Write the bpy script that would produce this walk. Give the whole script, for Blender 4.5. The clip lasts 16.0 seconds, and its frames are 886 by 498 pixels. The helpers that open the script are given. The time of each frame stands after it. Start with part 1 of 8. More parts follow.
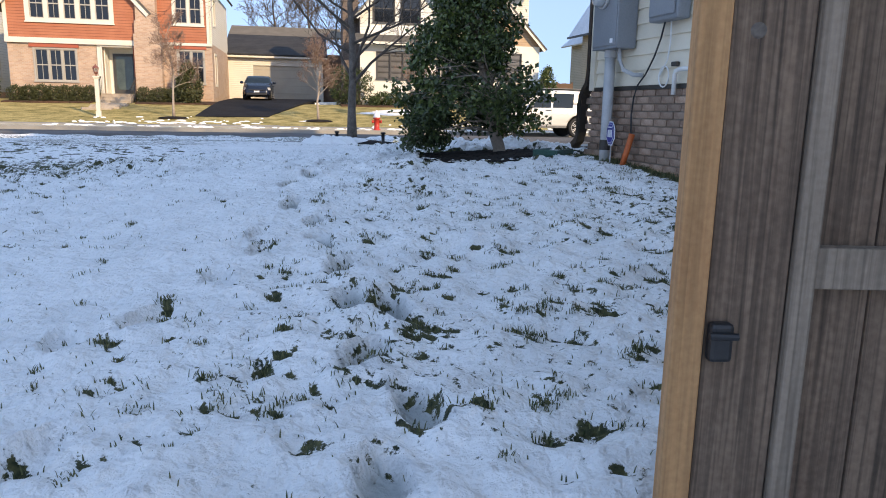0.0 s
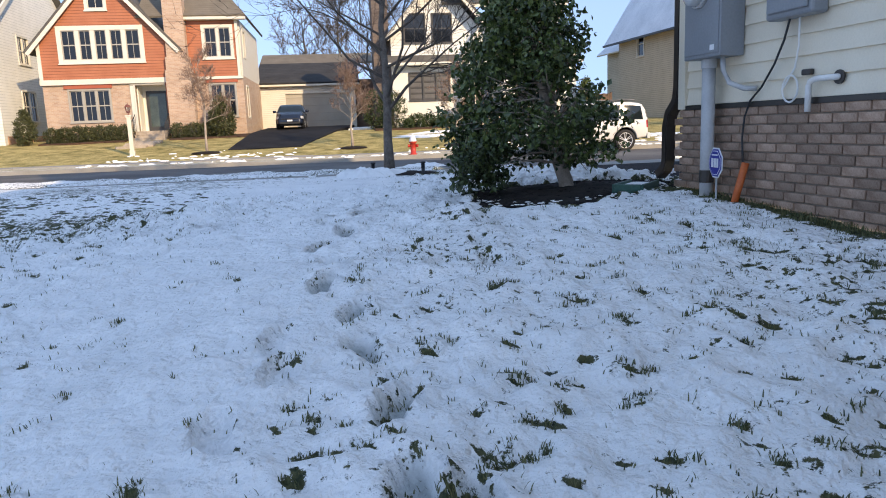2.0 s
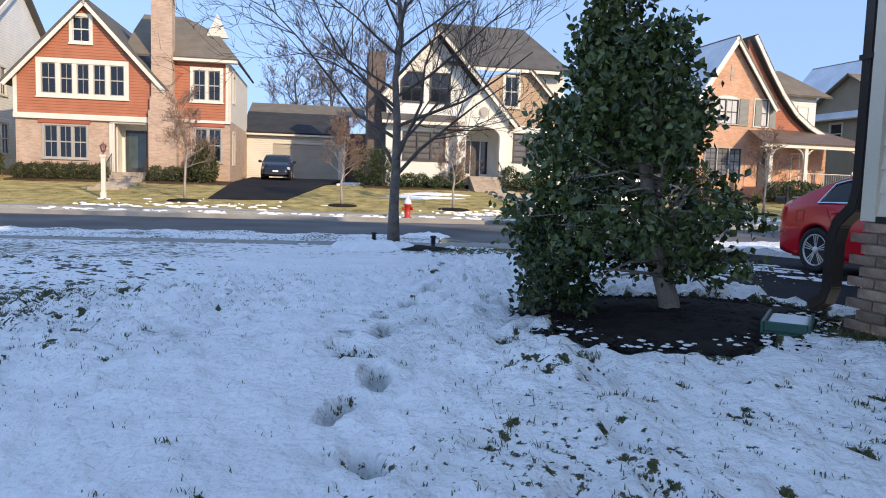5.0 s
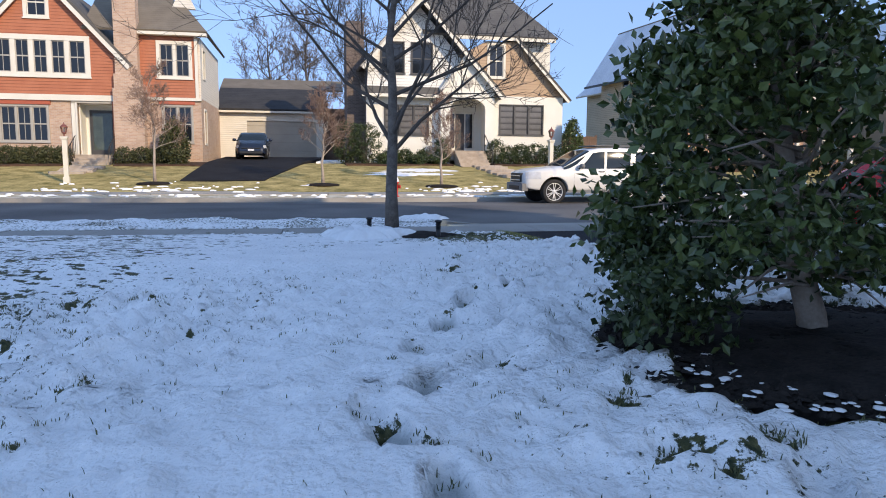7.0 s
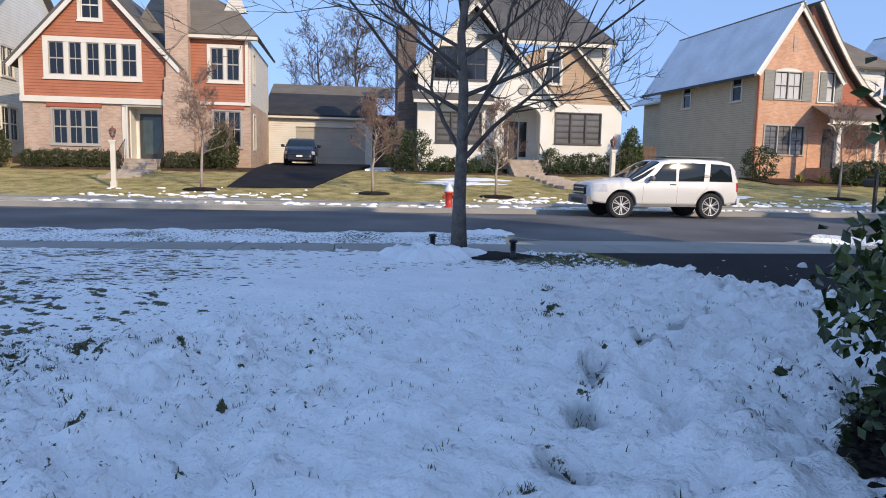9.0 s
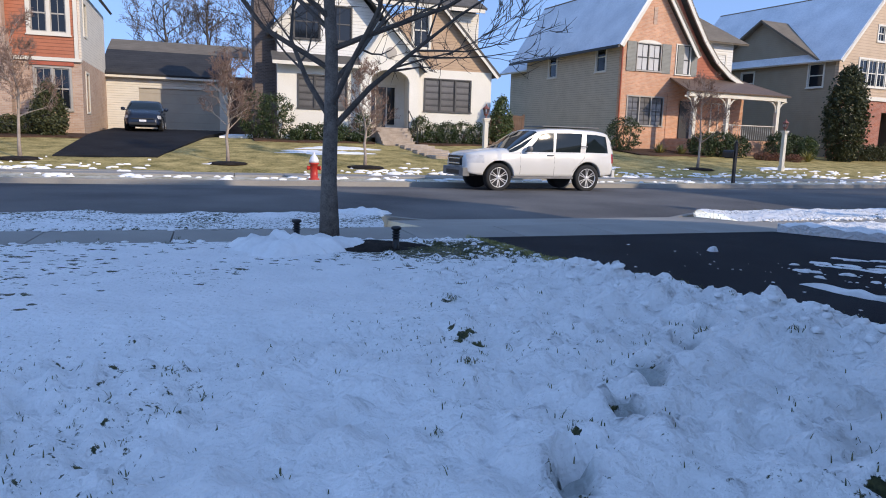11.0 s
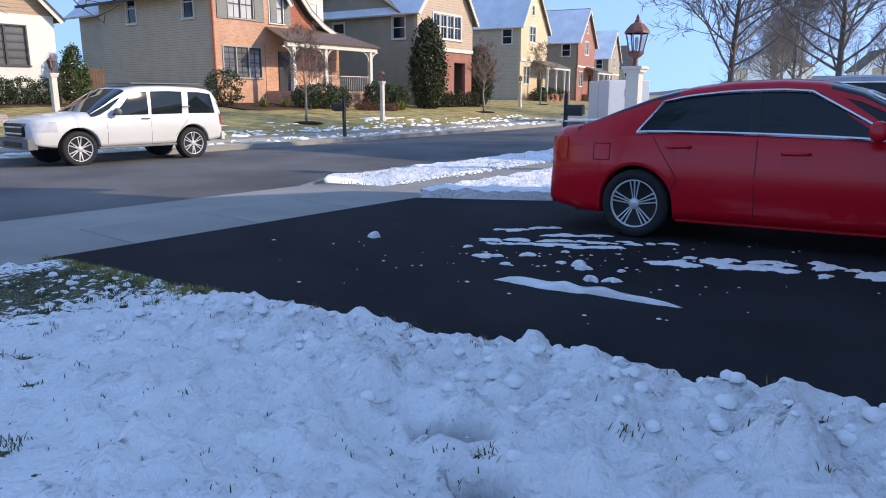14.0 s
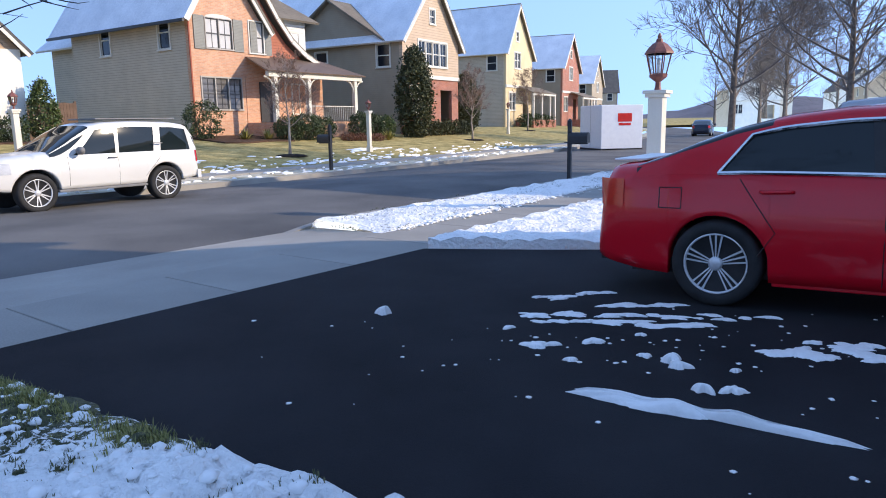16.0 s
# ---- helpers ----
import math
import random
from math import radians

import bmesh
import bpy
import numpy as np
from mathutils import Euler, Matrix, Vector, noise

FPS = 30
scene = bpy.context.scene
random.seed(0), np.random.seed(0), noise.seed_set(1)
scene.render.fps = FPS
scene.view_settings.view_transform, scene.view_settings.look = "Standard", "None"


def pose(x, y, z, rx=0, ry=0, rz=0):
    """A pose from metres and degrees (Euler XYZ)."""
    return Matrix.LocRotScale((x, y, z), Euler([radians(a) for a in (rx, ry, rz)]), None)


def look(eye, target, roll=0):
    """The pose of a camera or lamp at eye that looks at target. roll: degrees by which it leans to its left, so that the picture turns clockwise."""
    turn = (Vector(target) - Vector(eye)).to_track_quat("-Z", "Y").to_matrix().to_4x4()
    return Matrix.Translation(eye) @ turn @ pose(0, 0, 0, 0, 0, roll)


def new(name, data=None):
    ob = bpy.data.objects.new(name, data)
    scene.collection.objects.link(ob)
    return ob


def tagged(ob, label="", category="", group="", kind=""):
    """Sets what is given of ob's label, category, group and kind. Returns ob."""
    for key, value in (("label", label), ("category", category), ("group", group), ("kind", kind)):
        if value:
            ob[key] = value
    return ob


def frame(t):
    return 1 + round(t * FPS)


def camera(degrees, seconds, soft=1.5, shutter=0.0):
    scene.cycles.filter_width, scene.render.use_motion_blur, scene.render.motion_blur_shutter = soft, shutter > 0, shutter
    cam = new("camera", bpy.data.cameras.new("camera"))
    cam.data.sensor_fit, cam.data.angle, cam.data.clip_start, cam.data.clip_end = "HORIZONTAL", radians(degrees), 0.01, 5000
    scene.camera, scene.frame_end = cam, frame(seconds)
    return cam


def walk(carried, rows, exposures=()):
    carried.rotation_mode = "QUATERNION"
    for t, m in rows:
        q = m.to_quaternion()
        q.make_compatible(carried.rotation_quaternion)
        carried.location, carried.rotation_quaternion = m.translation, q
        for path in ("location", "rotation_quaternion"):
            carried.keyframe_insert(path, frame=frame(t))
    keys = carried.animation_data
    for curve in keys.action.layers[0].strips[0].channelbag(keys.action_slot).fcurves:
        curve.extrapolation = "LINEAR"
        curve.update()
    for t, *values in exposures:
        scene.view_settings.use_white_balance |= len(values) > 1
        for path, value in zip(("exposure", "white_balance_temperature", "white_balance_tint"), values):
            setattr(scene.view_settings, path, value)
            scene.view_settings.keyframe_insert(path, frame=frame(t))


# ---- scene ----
cam = camera(64.2, 16.0, soft=1.0)
PATH = [
    (0, (0.042, 0.139, 1.192), (0.029, 2.102, 0.806), 1.1),
    (0.5, (-0.012, 0.487, 1.273), (-0.079, 2.457, 0.939), 2.0),
    (1, (-0.111, 0.875, 1.268), (-0.166, 2.848, 0.951), 1.9),
    (1.5, (-0.15, 1.154, 1.301), (-0.232, 3.127, 0.987), -1.1),
    (2, (-0.187, 1.491, 1.352), (-0.31, 3.458, 1.012), -2.2),
    (2.5, (-0.359, 1.827, 1.319), (-0.378, 3.744, 0.749), 4.0),
    (3, (-0.498, 2.181, 1.373), (-0.568, 4.114, 0.867), 4.8),
    (3.5, (-0.628, 2.514, 1.483), (-0.699, 4.501, 1.264), 3.4),
    (3.7, (-0.648, 2.606, 1.526), (-0.789, 4.593, 1.349), 3.8),
    (6, (-1.146, 4.32, 1.575), (-1.139, 6.31, 1.369), 0.3),
    (6.5, (-1.241, 4.65, 1.588), (-1.281, 6.636, 1.355), -1.1),
    (7, (-1.364, 5.002, 1.586), (-1.357, 6.987, 1.337), 0.4),
    (7.5, (-1.531, 5.431, 1.585), (-1.719, 7.406, 1.335), -0.5),
    (8, (-1.616, 5.777, 1.588), (-1.825, 7.749, 1.323), 0.9),
    (8.2, (-1.676, 5.879, 1.579), (-1.785, 7.866, 1.376), 2.6),
    (10.3, (-1.86, 7.55, 1.659), (-2.007, 9.519, 1.344), -1.1),
    (10.5, (-1.888, 7.753, 1.65), (-1.954, 9.725, 1.326), -0.7),
    (11, (-1.903, 8.0, 1.643), (-1.639, 9.958, 1.335), 1.7),
    (11.5, (-1.847, 8.382, 1.645), (-1.335, 10.279, 1.271), 1.4),
    (12, (-1.825, 8.71, 1.694), (-1.276, 10.565, 1.184), 3.3),
    (12.5, (-1.741, 8.991, 1.747), (-1.064, 10.82, 1.304), 2.1),
    (13, (-1.654, 9.352, 1.767), (-0.849, 11.158, 1.47), 0.3),
    (13.5, (-1.55, 9.681, 1.791), (-0.707, 11.46, 1.439), -1.6),
    (14, (-1.435, 9.975, 1.806), (-0.209, 11.497, 1.382), 0.1),
    (14.5, (-1.246, 10.31, 1.826), (0.17, 11.673, 1.454), 2.3),
    (15, (-1.104, 10.672, 1.851), (0.35, 12.013, 1.557), 1.7),
    (15.5, (-0.916, 11.099, 1.857), (0.396, 12.565, 1.496), 0.6),
    (16, (-0.69, 11.433, 1.879), (0.578, 12.939, 1.527), -1.0),
]
walk(cam, [(t, look(eye, target, roll)) for t, eye, target, roll in PATH], exposures=[(0.0, 1.55, 8100, 14), (3.5, 1.48, 7700, 14), (6.0, 1.34, 7050, 14), (8.2, 1.2, 6900, 14), (11.0, 1.1, 6450, 15), (12.8, 1.16, 6350, 15), (14.0, 1.36, 6500, 15), (16.0, 1.52, 6500, 15)])

# ---------------------------------------------------------------- sky, sun
SUN_AZ, SUN_EL = radians(138), radians(23)
world = bpy.data.worlds.new("sky")
scene.world = world
world.use_nodes = True
wn = world.node_tree.nodes
sky = wn.new("ShaderNodeTexSky")
sky.sky_type = "NISHITA"
sky.sun_disc = False
sky.sun_elevation, sky.sun_rotation = SUN_EL, SUN_AZ
sky.air_density, sky.dust_density, sky.ozone_density = 1.0, 0.5, 2.0
sky.altitude = 600
# the band of haze at the horizon lies below the eye: clear dry winter air
sky_dir, lift, unit = wn.new("ShaderNodeTexCoord"), wn.new("ShaderNodeVectorMath"), wn.new("ShaderNodeVectorMath")
unit.operation = "NORMALIZE"
lift.inputs[1].default_value = (0, 0, 0.6)
world.node_tree.links.new(sky_dir.outputs["Generated"], lift.inputs[0])
world.node_tree.links.new(lift.outputs[0], unit.inputs[0])
world.node_tree.links.new(unit.outputs[0], sky.inputs["Vector"])
world.node_tree.links.new(sky.outputs[0], wn["Background"].inputs[0])
wn["Background"].inputs[1].default_value = 0.205
TO_SUN = Vector((math.sin(SUN_AZ) * math.cos(SUN_EL), math.cos(SUN_AZ) * math.cos(SUN_EL), math.sin(SUN_EL)))
sun_data = bpy.data.lights.new("sun", "SUN")
sun_data.energy, sun_data.angle, sun_data.color = 1.65, radians(0.5), (1.0, 0.85, 0.63)
sun = new("sun", sun_data)
sun.matrix_world = look(TO_SUN * 60, (0, 0, 0))


# ---------------------------------------------------------------- materials
def material(name, c1, c2, rough=0.8, scale=4.0, metal=0.0, bump=0.2, fine=60.0, coat=0.0, spec=0.5, vary=0.0):
    """Two colours mixed by a broad and a fine noise, with fine relief. vary: brightness that changes from piece to piece."""
    m = bpy.data.materials.new(name)
    m.use_nodes = True
    n, ln = m.node_tree.nodes, m.node_tree.links.new
    bs = n["Principled BSDF"]
    tc = n.new("ShaderNodeTexCoord")
    a = n.new("ShaderNodeTexNoise")
    a.inputs["Scale"].default_value, a.inputs["Detail"].default_value = scale, 6
    b = n.new("ShaderNodeTexNoise")
    b.inputs["Scale"].default_value, b.inputs["Detail"].default_value = fine, 3
    ln(tc.outputs["Object"], a.inputs["Vector"])
    ln(tc.outputs["Object"], b.inputs["Vector"])
    mx = n.new("ShaderNodeMath")
    mx.operation = "MULTIPLY_ADD"
    mx.inputs[1].default_value = 0.45
    ln(b.outputs[0], mx.inputs[0])
    sc = n.new("ShaderNodeMath")
    sc.operation = "MULTIPLY"
    sc.inputs[1].default_value = 0.6
    ln(a.outputs[0], sc.inputs[0])
    ln(sc.outputs[0], mx.inputs[2])
    ramp = n.new("ShaderNodeValToRGB")
    ramp.color_ramp.elements[0].position, ramp.color_ramp.elements[1].position = 0.36, 0.68
    ramp.color_ramp.elements[0].color, ramp.color_ramp.elements[1].color = (*c1, 1), (*c2, 1)
    ln(mx.outputs[0], ramp.inputs[0])
    out = ramp.outputs[0]
    if vary:
        oi = n.new("ShaderNodeObjectInfo")
        mr = n.new("ShaderNodeMapRange")
        mr.inputs["To Min"].default_value, mr.inputs["To Max"].default_value = 1 - vary, 1 + vary
        ln(oi.outputs["Random"], mr.inputs["Value"])
        hs = n.new("ShaderNodeHueSaturation")
        ln(mr.outputs[0], hs.inputs["Value"])
        ln(out, hs.inputs["Color"])
        out = hs.outputs[0]
    ln(out, bs.inputs["Base Color"])
    bs.inputs["Roughness"].default_value, bs.inputs["Metallic"].default_value = rough, metal
    bs.inputs["Coat Weight"].default_value, bs.inputs["Specular IOR Level"].default_value = coat, spec
    if bump:
        bp = n.new("ShaderNodeBump")
        bp.inputs["Strength"].default_value, bp.inputs["Distance"].default_value = bump, 0.01
        ln(mx.outputs[0], bp.inputs["Height"])
        ln(bp.outputs[0], bs.inputs["Normal"])
    return m


def courses(name, c1, c2, pitch, line=0.12, dark=0.45, rough=0.7, axis="Z", vary=0.0):
    """Boards or seams that repeat every pitch metres along an axis of the thing, with a recessed joint."""
    m = material(name, c1, c2, rough, 1.3, bump=0.0, fine=25, vary=vary)
    n, ln = m.node_tree.nodes, m.node_tree.links.new
    bs = n["Principled BSDF"]
    tc = n.new("ShaderNodeTexCoord")
    sep = n.new("ShaderNodeSeparateXYZ")
    ln(tc.outputs["Object"], sep.inputs[0])
    d = n.new("ShaderNodeMath")
    d.operation = "DIVIDE"
    d.inputs[1].default_value = pitch
    ln(sep.outputs[axis], d.inputs[0])
    f = n.new("ShaderNodeMath")
    f.operation = "FRACT"
    ln(d.outputs[0], f.inputs[0])
    r = n.new("ShaderNodeValToRGB")
    e = r.color_ramp.elements
    e[0].position, e[1].position = 0.0, line
    e[0].color, e[1].color = (dark, dark, dark, 1), (1, 1, 1, 1)
    ln(f.outputs[0], r.inputs[0])
    mix = n.new("ShaderNodeMix")
    mix.data_type, mix.blend_type = "RGBA", "MULTIPLY"
    mix.inputs["Factor"].default_value = 1
    old = bs.inputs["Base Color"].links[0].from_socket
    ln(old, mix.inputs["A"])
    ln(r.outputs[0], mix.inputs["B"])
    ln(mix.outputs["Result"], bs.inputs["Base Color"])
    bp = n.new("ShaderNodeBump")
    bp.inputs["Strength"].default_value, bp.inputs["Distance"].default_value, bp.invert = 0.8, 0.015, axis == "Z"
    ln(f.outputs[0], bp.inputs["Height"])
    ln(bp.outputs[0], bs.inputs["Normal"])
    return m


def brickwork(name, c1, c2, mortar):
    """Brick bond for walls too far off for single bricks."""
    m = bpy.data.materials.new(name)
    m.use_nodes = True
    n, ln = m.node_tree.nodes, m.node_tree.links.new
    bs = n["Principled BSDF"]
    tc = n.new("ShaderNodeTexCoord")
    sep = n.new("ShaderNodeSeparateXYZ")
    ln(tc.outputs["Object"], sep.inputs[0])
    add = n.new("ShaderNodeMath")
    ln(sep.outputs["X"], add.inputs[0])
    ln(sep.outputs["Y"], add.inputs[1])
    com = n.new("ShaderNodeCombineXYZ")
    ln(add.outputs[0], com.inputs["X"])
    ln(sep.outputs["Z"], com.inputs["Y"])
    br = n.new("ShaderNodeTexBrick")
    br.inputs["Scale"].default_value = 1
    br.inputs["Brick Width"].default_value, br.inputs["Row Height"].default_value = 0.21, 0.072
    br.inputs["Mortar Size"].default_value = 0.006
    br.inputs["Color1"].default_value, br.inputs["Color2"].default_value, br.inputs["Mortar"].default_value = (*c1, 1), (*c2, 1), (*mortar, 1)
    ln(com.outputs[0], br.inputs["Vector"])
    no = n.new("ShaderNodeTexNoise")
    no.inputs["Scale"].default_value, no.inputs["Detail"].default_value = 1.1, 6
    ln(tc.outputs["Object"], no.inputs["Vector"])
    mr = n.new("ShaderNodeMapRange")
    mr.inputs["To Min"].default_value, mr.inputs["To Max"].default_value = 0.75, 1.25
    ln(no.outputs[0], mr.inputs["Value"])
    hs = n.new("ShaderNodeHueSaturation")
    ln(mr.outputs[0], hs.inputs["Value"])
    ln(br.outputs["Color"], hs.inputs["Color"])
    ln(hs.outputs[0], bs.inputs["Base Color"])
    bs.inputs["Roughness"].default_value = 0.9
    bp = n.new("ShaderNodeBump")
    bp.inputs["Strength"].default_value, bp.inputs["Distance"].default_value, bp.invert = 0.6, 0.01, True
    ln(br.outputs["Fac"], bp.inputs["Height"])
    ln(bp.outputs[0], bs.inputs["Normal"])
    return m


def glass_dark(name, c, rough=0.06):
    m = bpy.data.materials.new(name)
    m.use_nodes = True
    bs = m.node_tree.nodes["Principled BSDF"]
    bs.inputs["Base Color"].default_value, bs.inputs["Roughness"].default_value = (*c, 1), rough
    bs.inputs["Specular IOR Level"].default_value = 0.4
    return m


def snowy(name, grassy=0.0):
    """Snow that thins to turf where the mesh's 'bare' layer and a fine noise say so."""
    m = bpy.data.materials.new(name)
    m.use_nodes = True
    n, ln = m.node_tree.nodes, m.node_tree.links.new
    bs = n["Principled BSDF"]
    tc = n.new("ShaderNodeTexCoord")
    at = n.new("ShaderNodeAttribute")
    at.attribute_name = "bare"
    no = n.new("ShaderNodeTexNoise")
    no.inputs["Scale"].default_value, no.inputs["Detail"].default_value, no.inputs["Roughness"].default_value = 19, 8, 0.68
    ln(tc.outputs["Object"], no.inputs["Vector"])
    ad = n.new("ShaderNodeMath")
    ln(no.outputs[0], ad.inputs[0])
    ln(at.outputs["Fac"], ad.inputs[1])
    rp = n.new("ShaderNodeValToRGB")
    rp.color_ramp.elements[0].position, rp.color_ramp.elements[1].position = 0.79, 0.835
    ln(ad.outputs[0], rp.inputs[0])
    g = n.new("ShaderNodeTexNoise")
    g.inputs["Scale"].default_value, g.inputs["Detail"].default_value = 30, 5
    ln(tc.outputs["Object"], g.inputs["Vector"])
    gr = n.new("ShaderNodeValToRGB")
    gr.color_ramp.elements[0].position, gr.color_ramp.elements[1].position = 0.35, 0.7
    gr.color_ramp.elements[0].color, gr.color_ramp.elements[1].color = (0.022, 0.030, 0.010, 1), (0.11, 0.105, 0.04, 1)
    ln(g.outputs[0], gr.inputs[0])
    s = n.new("ShaderNodeTexNoise")
    s.inputs["Scale"].default_value, s.inputs["Detail"].default_value = 2.2, 8
    ln(tc.outputs["Object"], s.inputs["Vector"])
    sr = n.new("ShaderNodeValToRGB")
    sr.color_ramp.elements[0].position, sr.color_ramp.elements[1].position = 0.3, 0.7
    sr.color_ramp.elements[0].color, sr.color_ramp.elements[1].color = (0.83, 0.825, 0.81, 1), (0.94, 0.93, 0.91, 1)
    ln(s.outputs[0], sr.inputs[0])
    mix = n.new("ShaderNodeMix")
    mix.data_type = "RGBA"
    ln(rp.outputs[0], mix.inputs["Factor"])
    ln(sr.outputs[0], mix.inputs["A"])
    ln(gr.outputs[0], mix.inputs["B"])
    # wet snow pressed thin in footprints
    trod = n.new("ShaderNodeAttribute")
    trod.attribute_name = "trod"
    wet = n.new("ShaderNodeMix")
    wet.data_type = "RGBA"
    ln(trod.outputs["Fac"], wet.inputs["Factor"])
    ln(sr.outputs[0], wet.inputs["A"])
    wet.inputs["B"].default_value = (0.36, 0.39, 0.38, 1)
    ln(wet.outputs["Result"], mix.inputs["A"])
    ln(mix.outputs["Result"], bs.inputs["Base Color"])
    bs.inputs["Roughness"].default_value = 0.65
    bs.inputs["Specular IOR Level"].default_value = 0.3
    f = n.new("ShaderNodeTexNoise")
    f.inputs["Scale"].default_value, f.inputs["Detail"].default_value = 21, 8
    ln(tc.outputs["Object"], f.inputs["Vector"])
    bp = n.new("ShaderNodeBump")
    bp.inputs["Strength"].default_value, bp.inputs["Distance"].default_value = 0.9, 0.05
    ln(f.outputs[0], bp.inputs["Height"])
    ln(bp.outputs[0], bs.inputs["Normal"])
    return m


M = {}
M["snow_lawn"] = snowy("snow_lawn")
M["snow"] = material("snow", (0.83, 0.825, 0.81), (0.94, 0.93, 0.91), 0.65, 3, bump=0.9, fine=24, spec=0.3)
M["dry_grass"] = material("dry_grass", (0.13, 0.115, 0.03), (0.60, 0.46, 0.19), 0.95, 1.6, bump=0.9, fine=14, spec=0.2)
M["verge"] = material("verge", (0.24, 0.19, 0.09), (0.74, 0.68, 0.56), 0.95, 2.2, bump=0.7, fine=9, spec=0.2)
M["asphalt_new"] = material("asphalt_new", (0.011, 0.0115, 0.014), (0.027, 0.0275, 0.031), 0.9, 1.1, bump=0.9, fine=160, spec=0.14)
M["asphalt_road"] = material("asphalt_road", (0.058, 0.056, 0.057), (0.19, 0.18, 0.168), 0.85, 0.35, bump=0.5, fine=90, spec=0.3)
M["concrete"] = material("concrete", (0.25, 0.235, 0.21), (0.38, 0.36, 0.325), 0.9, 0.7, bump=0.3, fine=70, spec=0.3)
M["mulch"] = material("mulch", (0.008, 0.007, 0.006), (0.035, 0.028, 0.024), 0.95, 6, bump=1.0, fine=50, spec=0.2)
M["bark_mulch"] = material("bark_mulch", (0.045, 0.026, 0.017), (0.12, 0.07, 0.045), 0.95, 5, bump=1.0, fine=30, spec=0.2)
M["white_trim"] = material("white_trim", (0.62, 0.58, 0.49), (0.71, 0.67, 0.58), 0.6, 1.2, bump=0.05)
M["cream_trim"] = material("cream_trim", (0.62, 0.57, 0.47), (0.70, 0.66, 0.56), 0.6, 1.2, bump=0.05)
M["grey_trim"] = material("grey_trim", (0.34, 0.31, 0.27), (0.42, 0.39, 0.34), 0.6, 1.2, bump=0.05)
M["dark_frame"] = material("dark_frame", (0.03, 0.03, 0.032), (0.05, 0.05, 0.052), 0.5, 2, bump=0)
M["rust_siding"] = courses("rust_siding", (0.36, 0.115, 0.055), (0.46, 0.165, 0.085), 0.15, line=0.2, dark=0.3)
M["cream_siding"] = courses("cream_siding", (0.62, 0.58, 0.50), (0.72, 0.68, 0.59), 0.13)
M["white_siding"] = courses("white_siding", (0.66, 0.65, 0.60), (0.78, 0.76, 0.71), 0.16)
M["beige_siding"] = courses("beige_siding", (0.46, 0.38, 0.27), (0.56, 0.465, 0.335), 0.13, line=0.18, dark=0.4)
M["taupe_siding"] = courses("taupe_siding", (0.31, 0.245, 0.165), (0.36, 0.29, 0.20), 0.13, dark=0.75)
M["tan_siding"] = courses("tan_siding", (0.40, 0.27, 0.17), (0.47, 0.33, 0.21), 0.15)
M["tan_shakes"] = courses("tan_shakes", (0.45, 0.33, 0.22), (0.55, 0.41, 0.28), 0.17)
M["shakes_red"] = courses("shakes_red", (0.34, 0.10, 0.05), (0.46, 0.15, 0.08), 0.16)
M["paint_white"] = material("paint_white", (0.68, 0.65, 0.57), (0.78, 0.75, 0.67), 0.8, 0.8, bump=0.25, fine=18)
M["paint_yellow"] = material("paint_yellow", (0.58, 0.45, 0.26), (0.66, 0.53, 0.32), 0.8, 0.8, bump=0.25, fine=18)
M["brick_tan"] = brickwork("brick_tan", (0.42, 0.27, 0.19), (0.52, 0.37, 0.27), (0.5, 0.43, 0.36))
M["brick_orange"] = brickwork("brick_orange", (0.54, 0.265, 0.15), (0.64, 0.36, 0.22), (0.52, 0.42, 0.33))
M["brick_red"] = brickwork("brick_red", (0.30, 0.10, 0.06), (0.40, 0.15, 0.09), (0.42, 0.32, 0.27))
M["roof_grey"] = courses("roof_grey", (0.075, 0.07, 0.065), (0.13, 0.12, 0.105), 0.14, dark=0.7, rough=0.95)
M["roof_brown"] = courses("roof_brown", (0.14, 0.115, 0.085), (0.21, 0.175, 0.13), 0.14, dark=0.7, rough=0.95)
M["roof_dark"] = courses("roof_dark", (0.022, 0.022, 0.024), (0.045, 0.044, 0.045), 0.14, dark=0.7, rough=0.95)
M["roof_metal"] = courses("roof_metal", (0.13, 0.085, 0.06), (0.19, 0.13, 0.09), 0.4, line=0.14, dark=0.5, rough=0.55, axis="X")
M["snow_roof"] = material("snow_roof", (0.62, 0.64, 0.67), (0.85, 0.86, 0.88), 0.7, 0.7, bump=0.5, fine=9, spec=0.3)
M["soffit"] = material("soffit", (0.30, 0.25, 0.2), (0.36, 0.31, 0.25), 0.8, 1.5, bump=0)
M["glass_window"] = glass_dark("glass_window", (0.012, 0.015, 0.02))
M["glass_blind"] = courses("glass_blind", (0.10, 0.095, 0.09), (0.15, 0.14, 0.13), 0.33, line=0.45, dark=0.3, rough=0.2)
M["glass_bright"] = material("glass_bright", (0.48, 0.46, 0.42), (0.58, 0.56, 0.52), 0.15, 1.5, bump=0)
M["glass_door"] = material("glass_door", (0.012, 0.02, 0.014), (0.10, 0.12, 0.09), 0.08, 0.9, bump=0)
M["shutter"] = courses("shutter", (0.17, 0.17, 0.145), (0.22, 0.22, 0.19), 0.07, rough=0.6)
M["shutter_brown"] = courses("shutter_brown", (0.19, 0.10, 0.08), (0.24, 0.13, 0.1), 0.07, rough=0.6)
# cream taken down to tan: the shade on the door is in its colour
M["garage_door"] = courses("garage_door", (0.36, 0.32, 0.26), (0.42, 0.38, 0.31), 0.53, line=0.03, dark=0.6)
M["stone_step"] = material("stone_step", (0.30, 0.235, 0.175), (0.48, 0.40, 0.32), 0.9, 3, bump=0.5, fine=30)
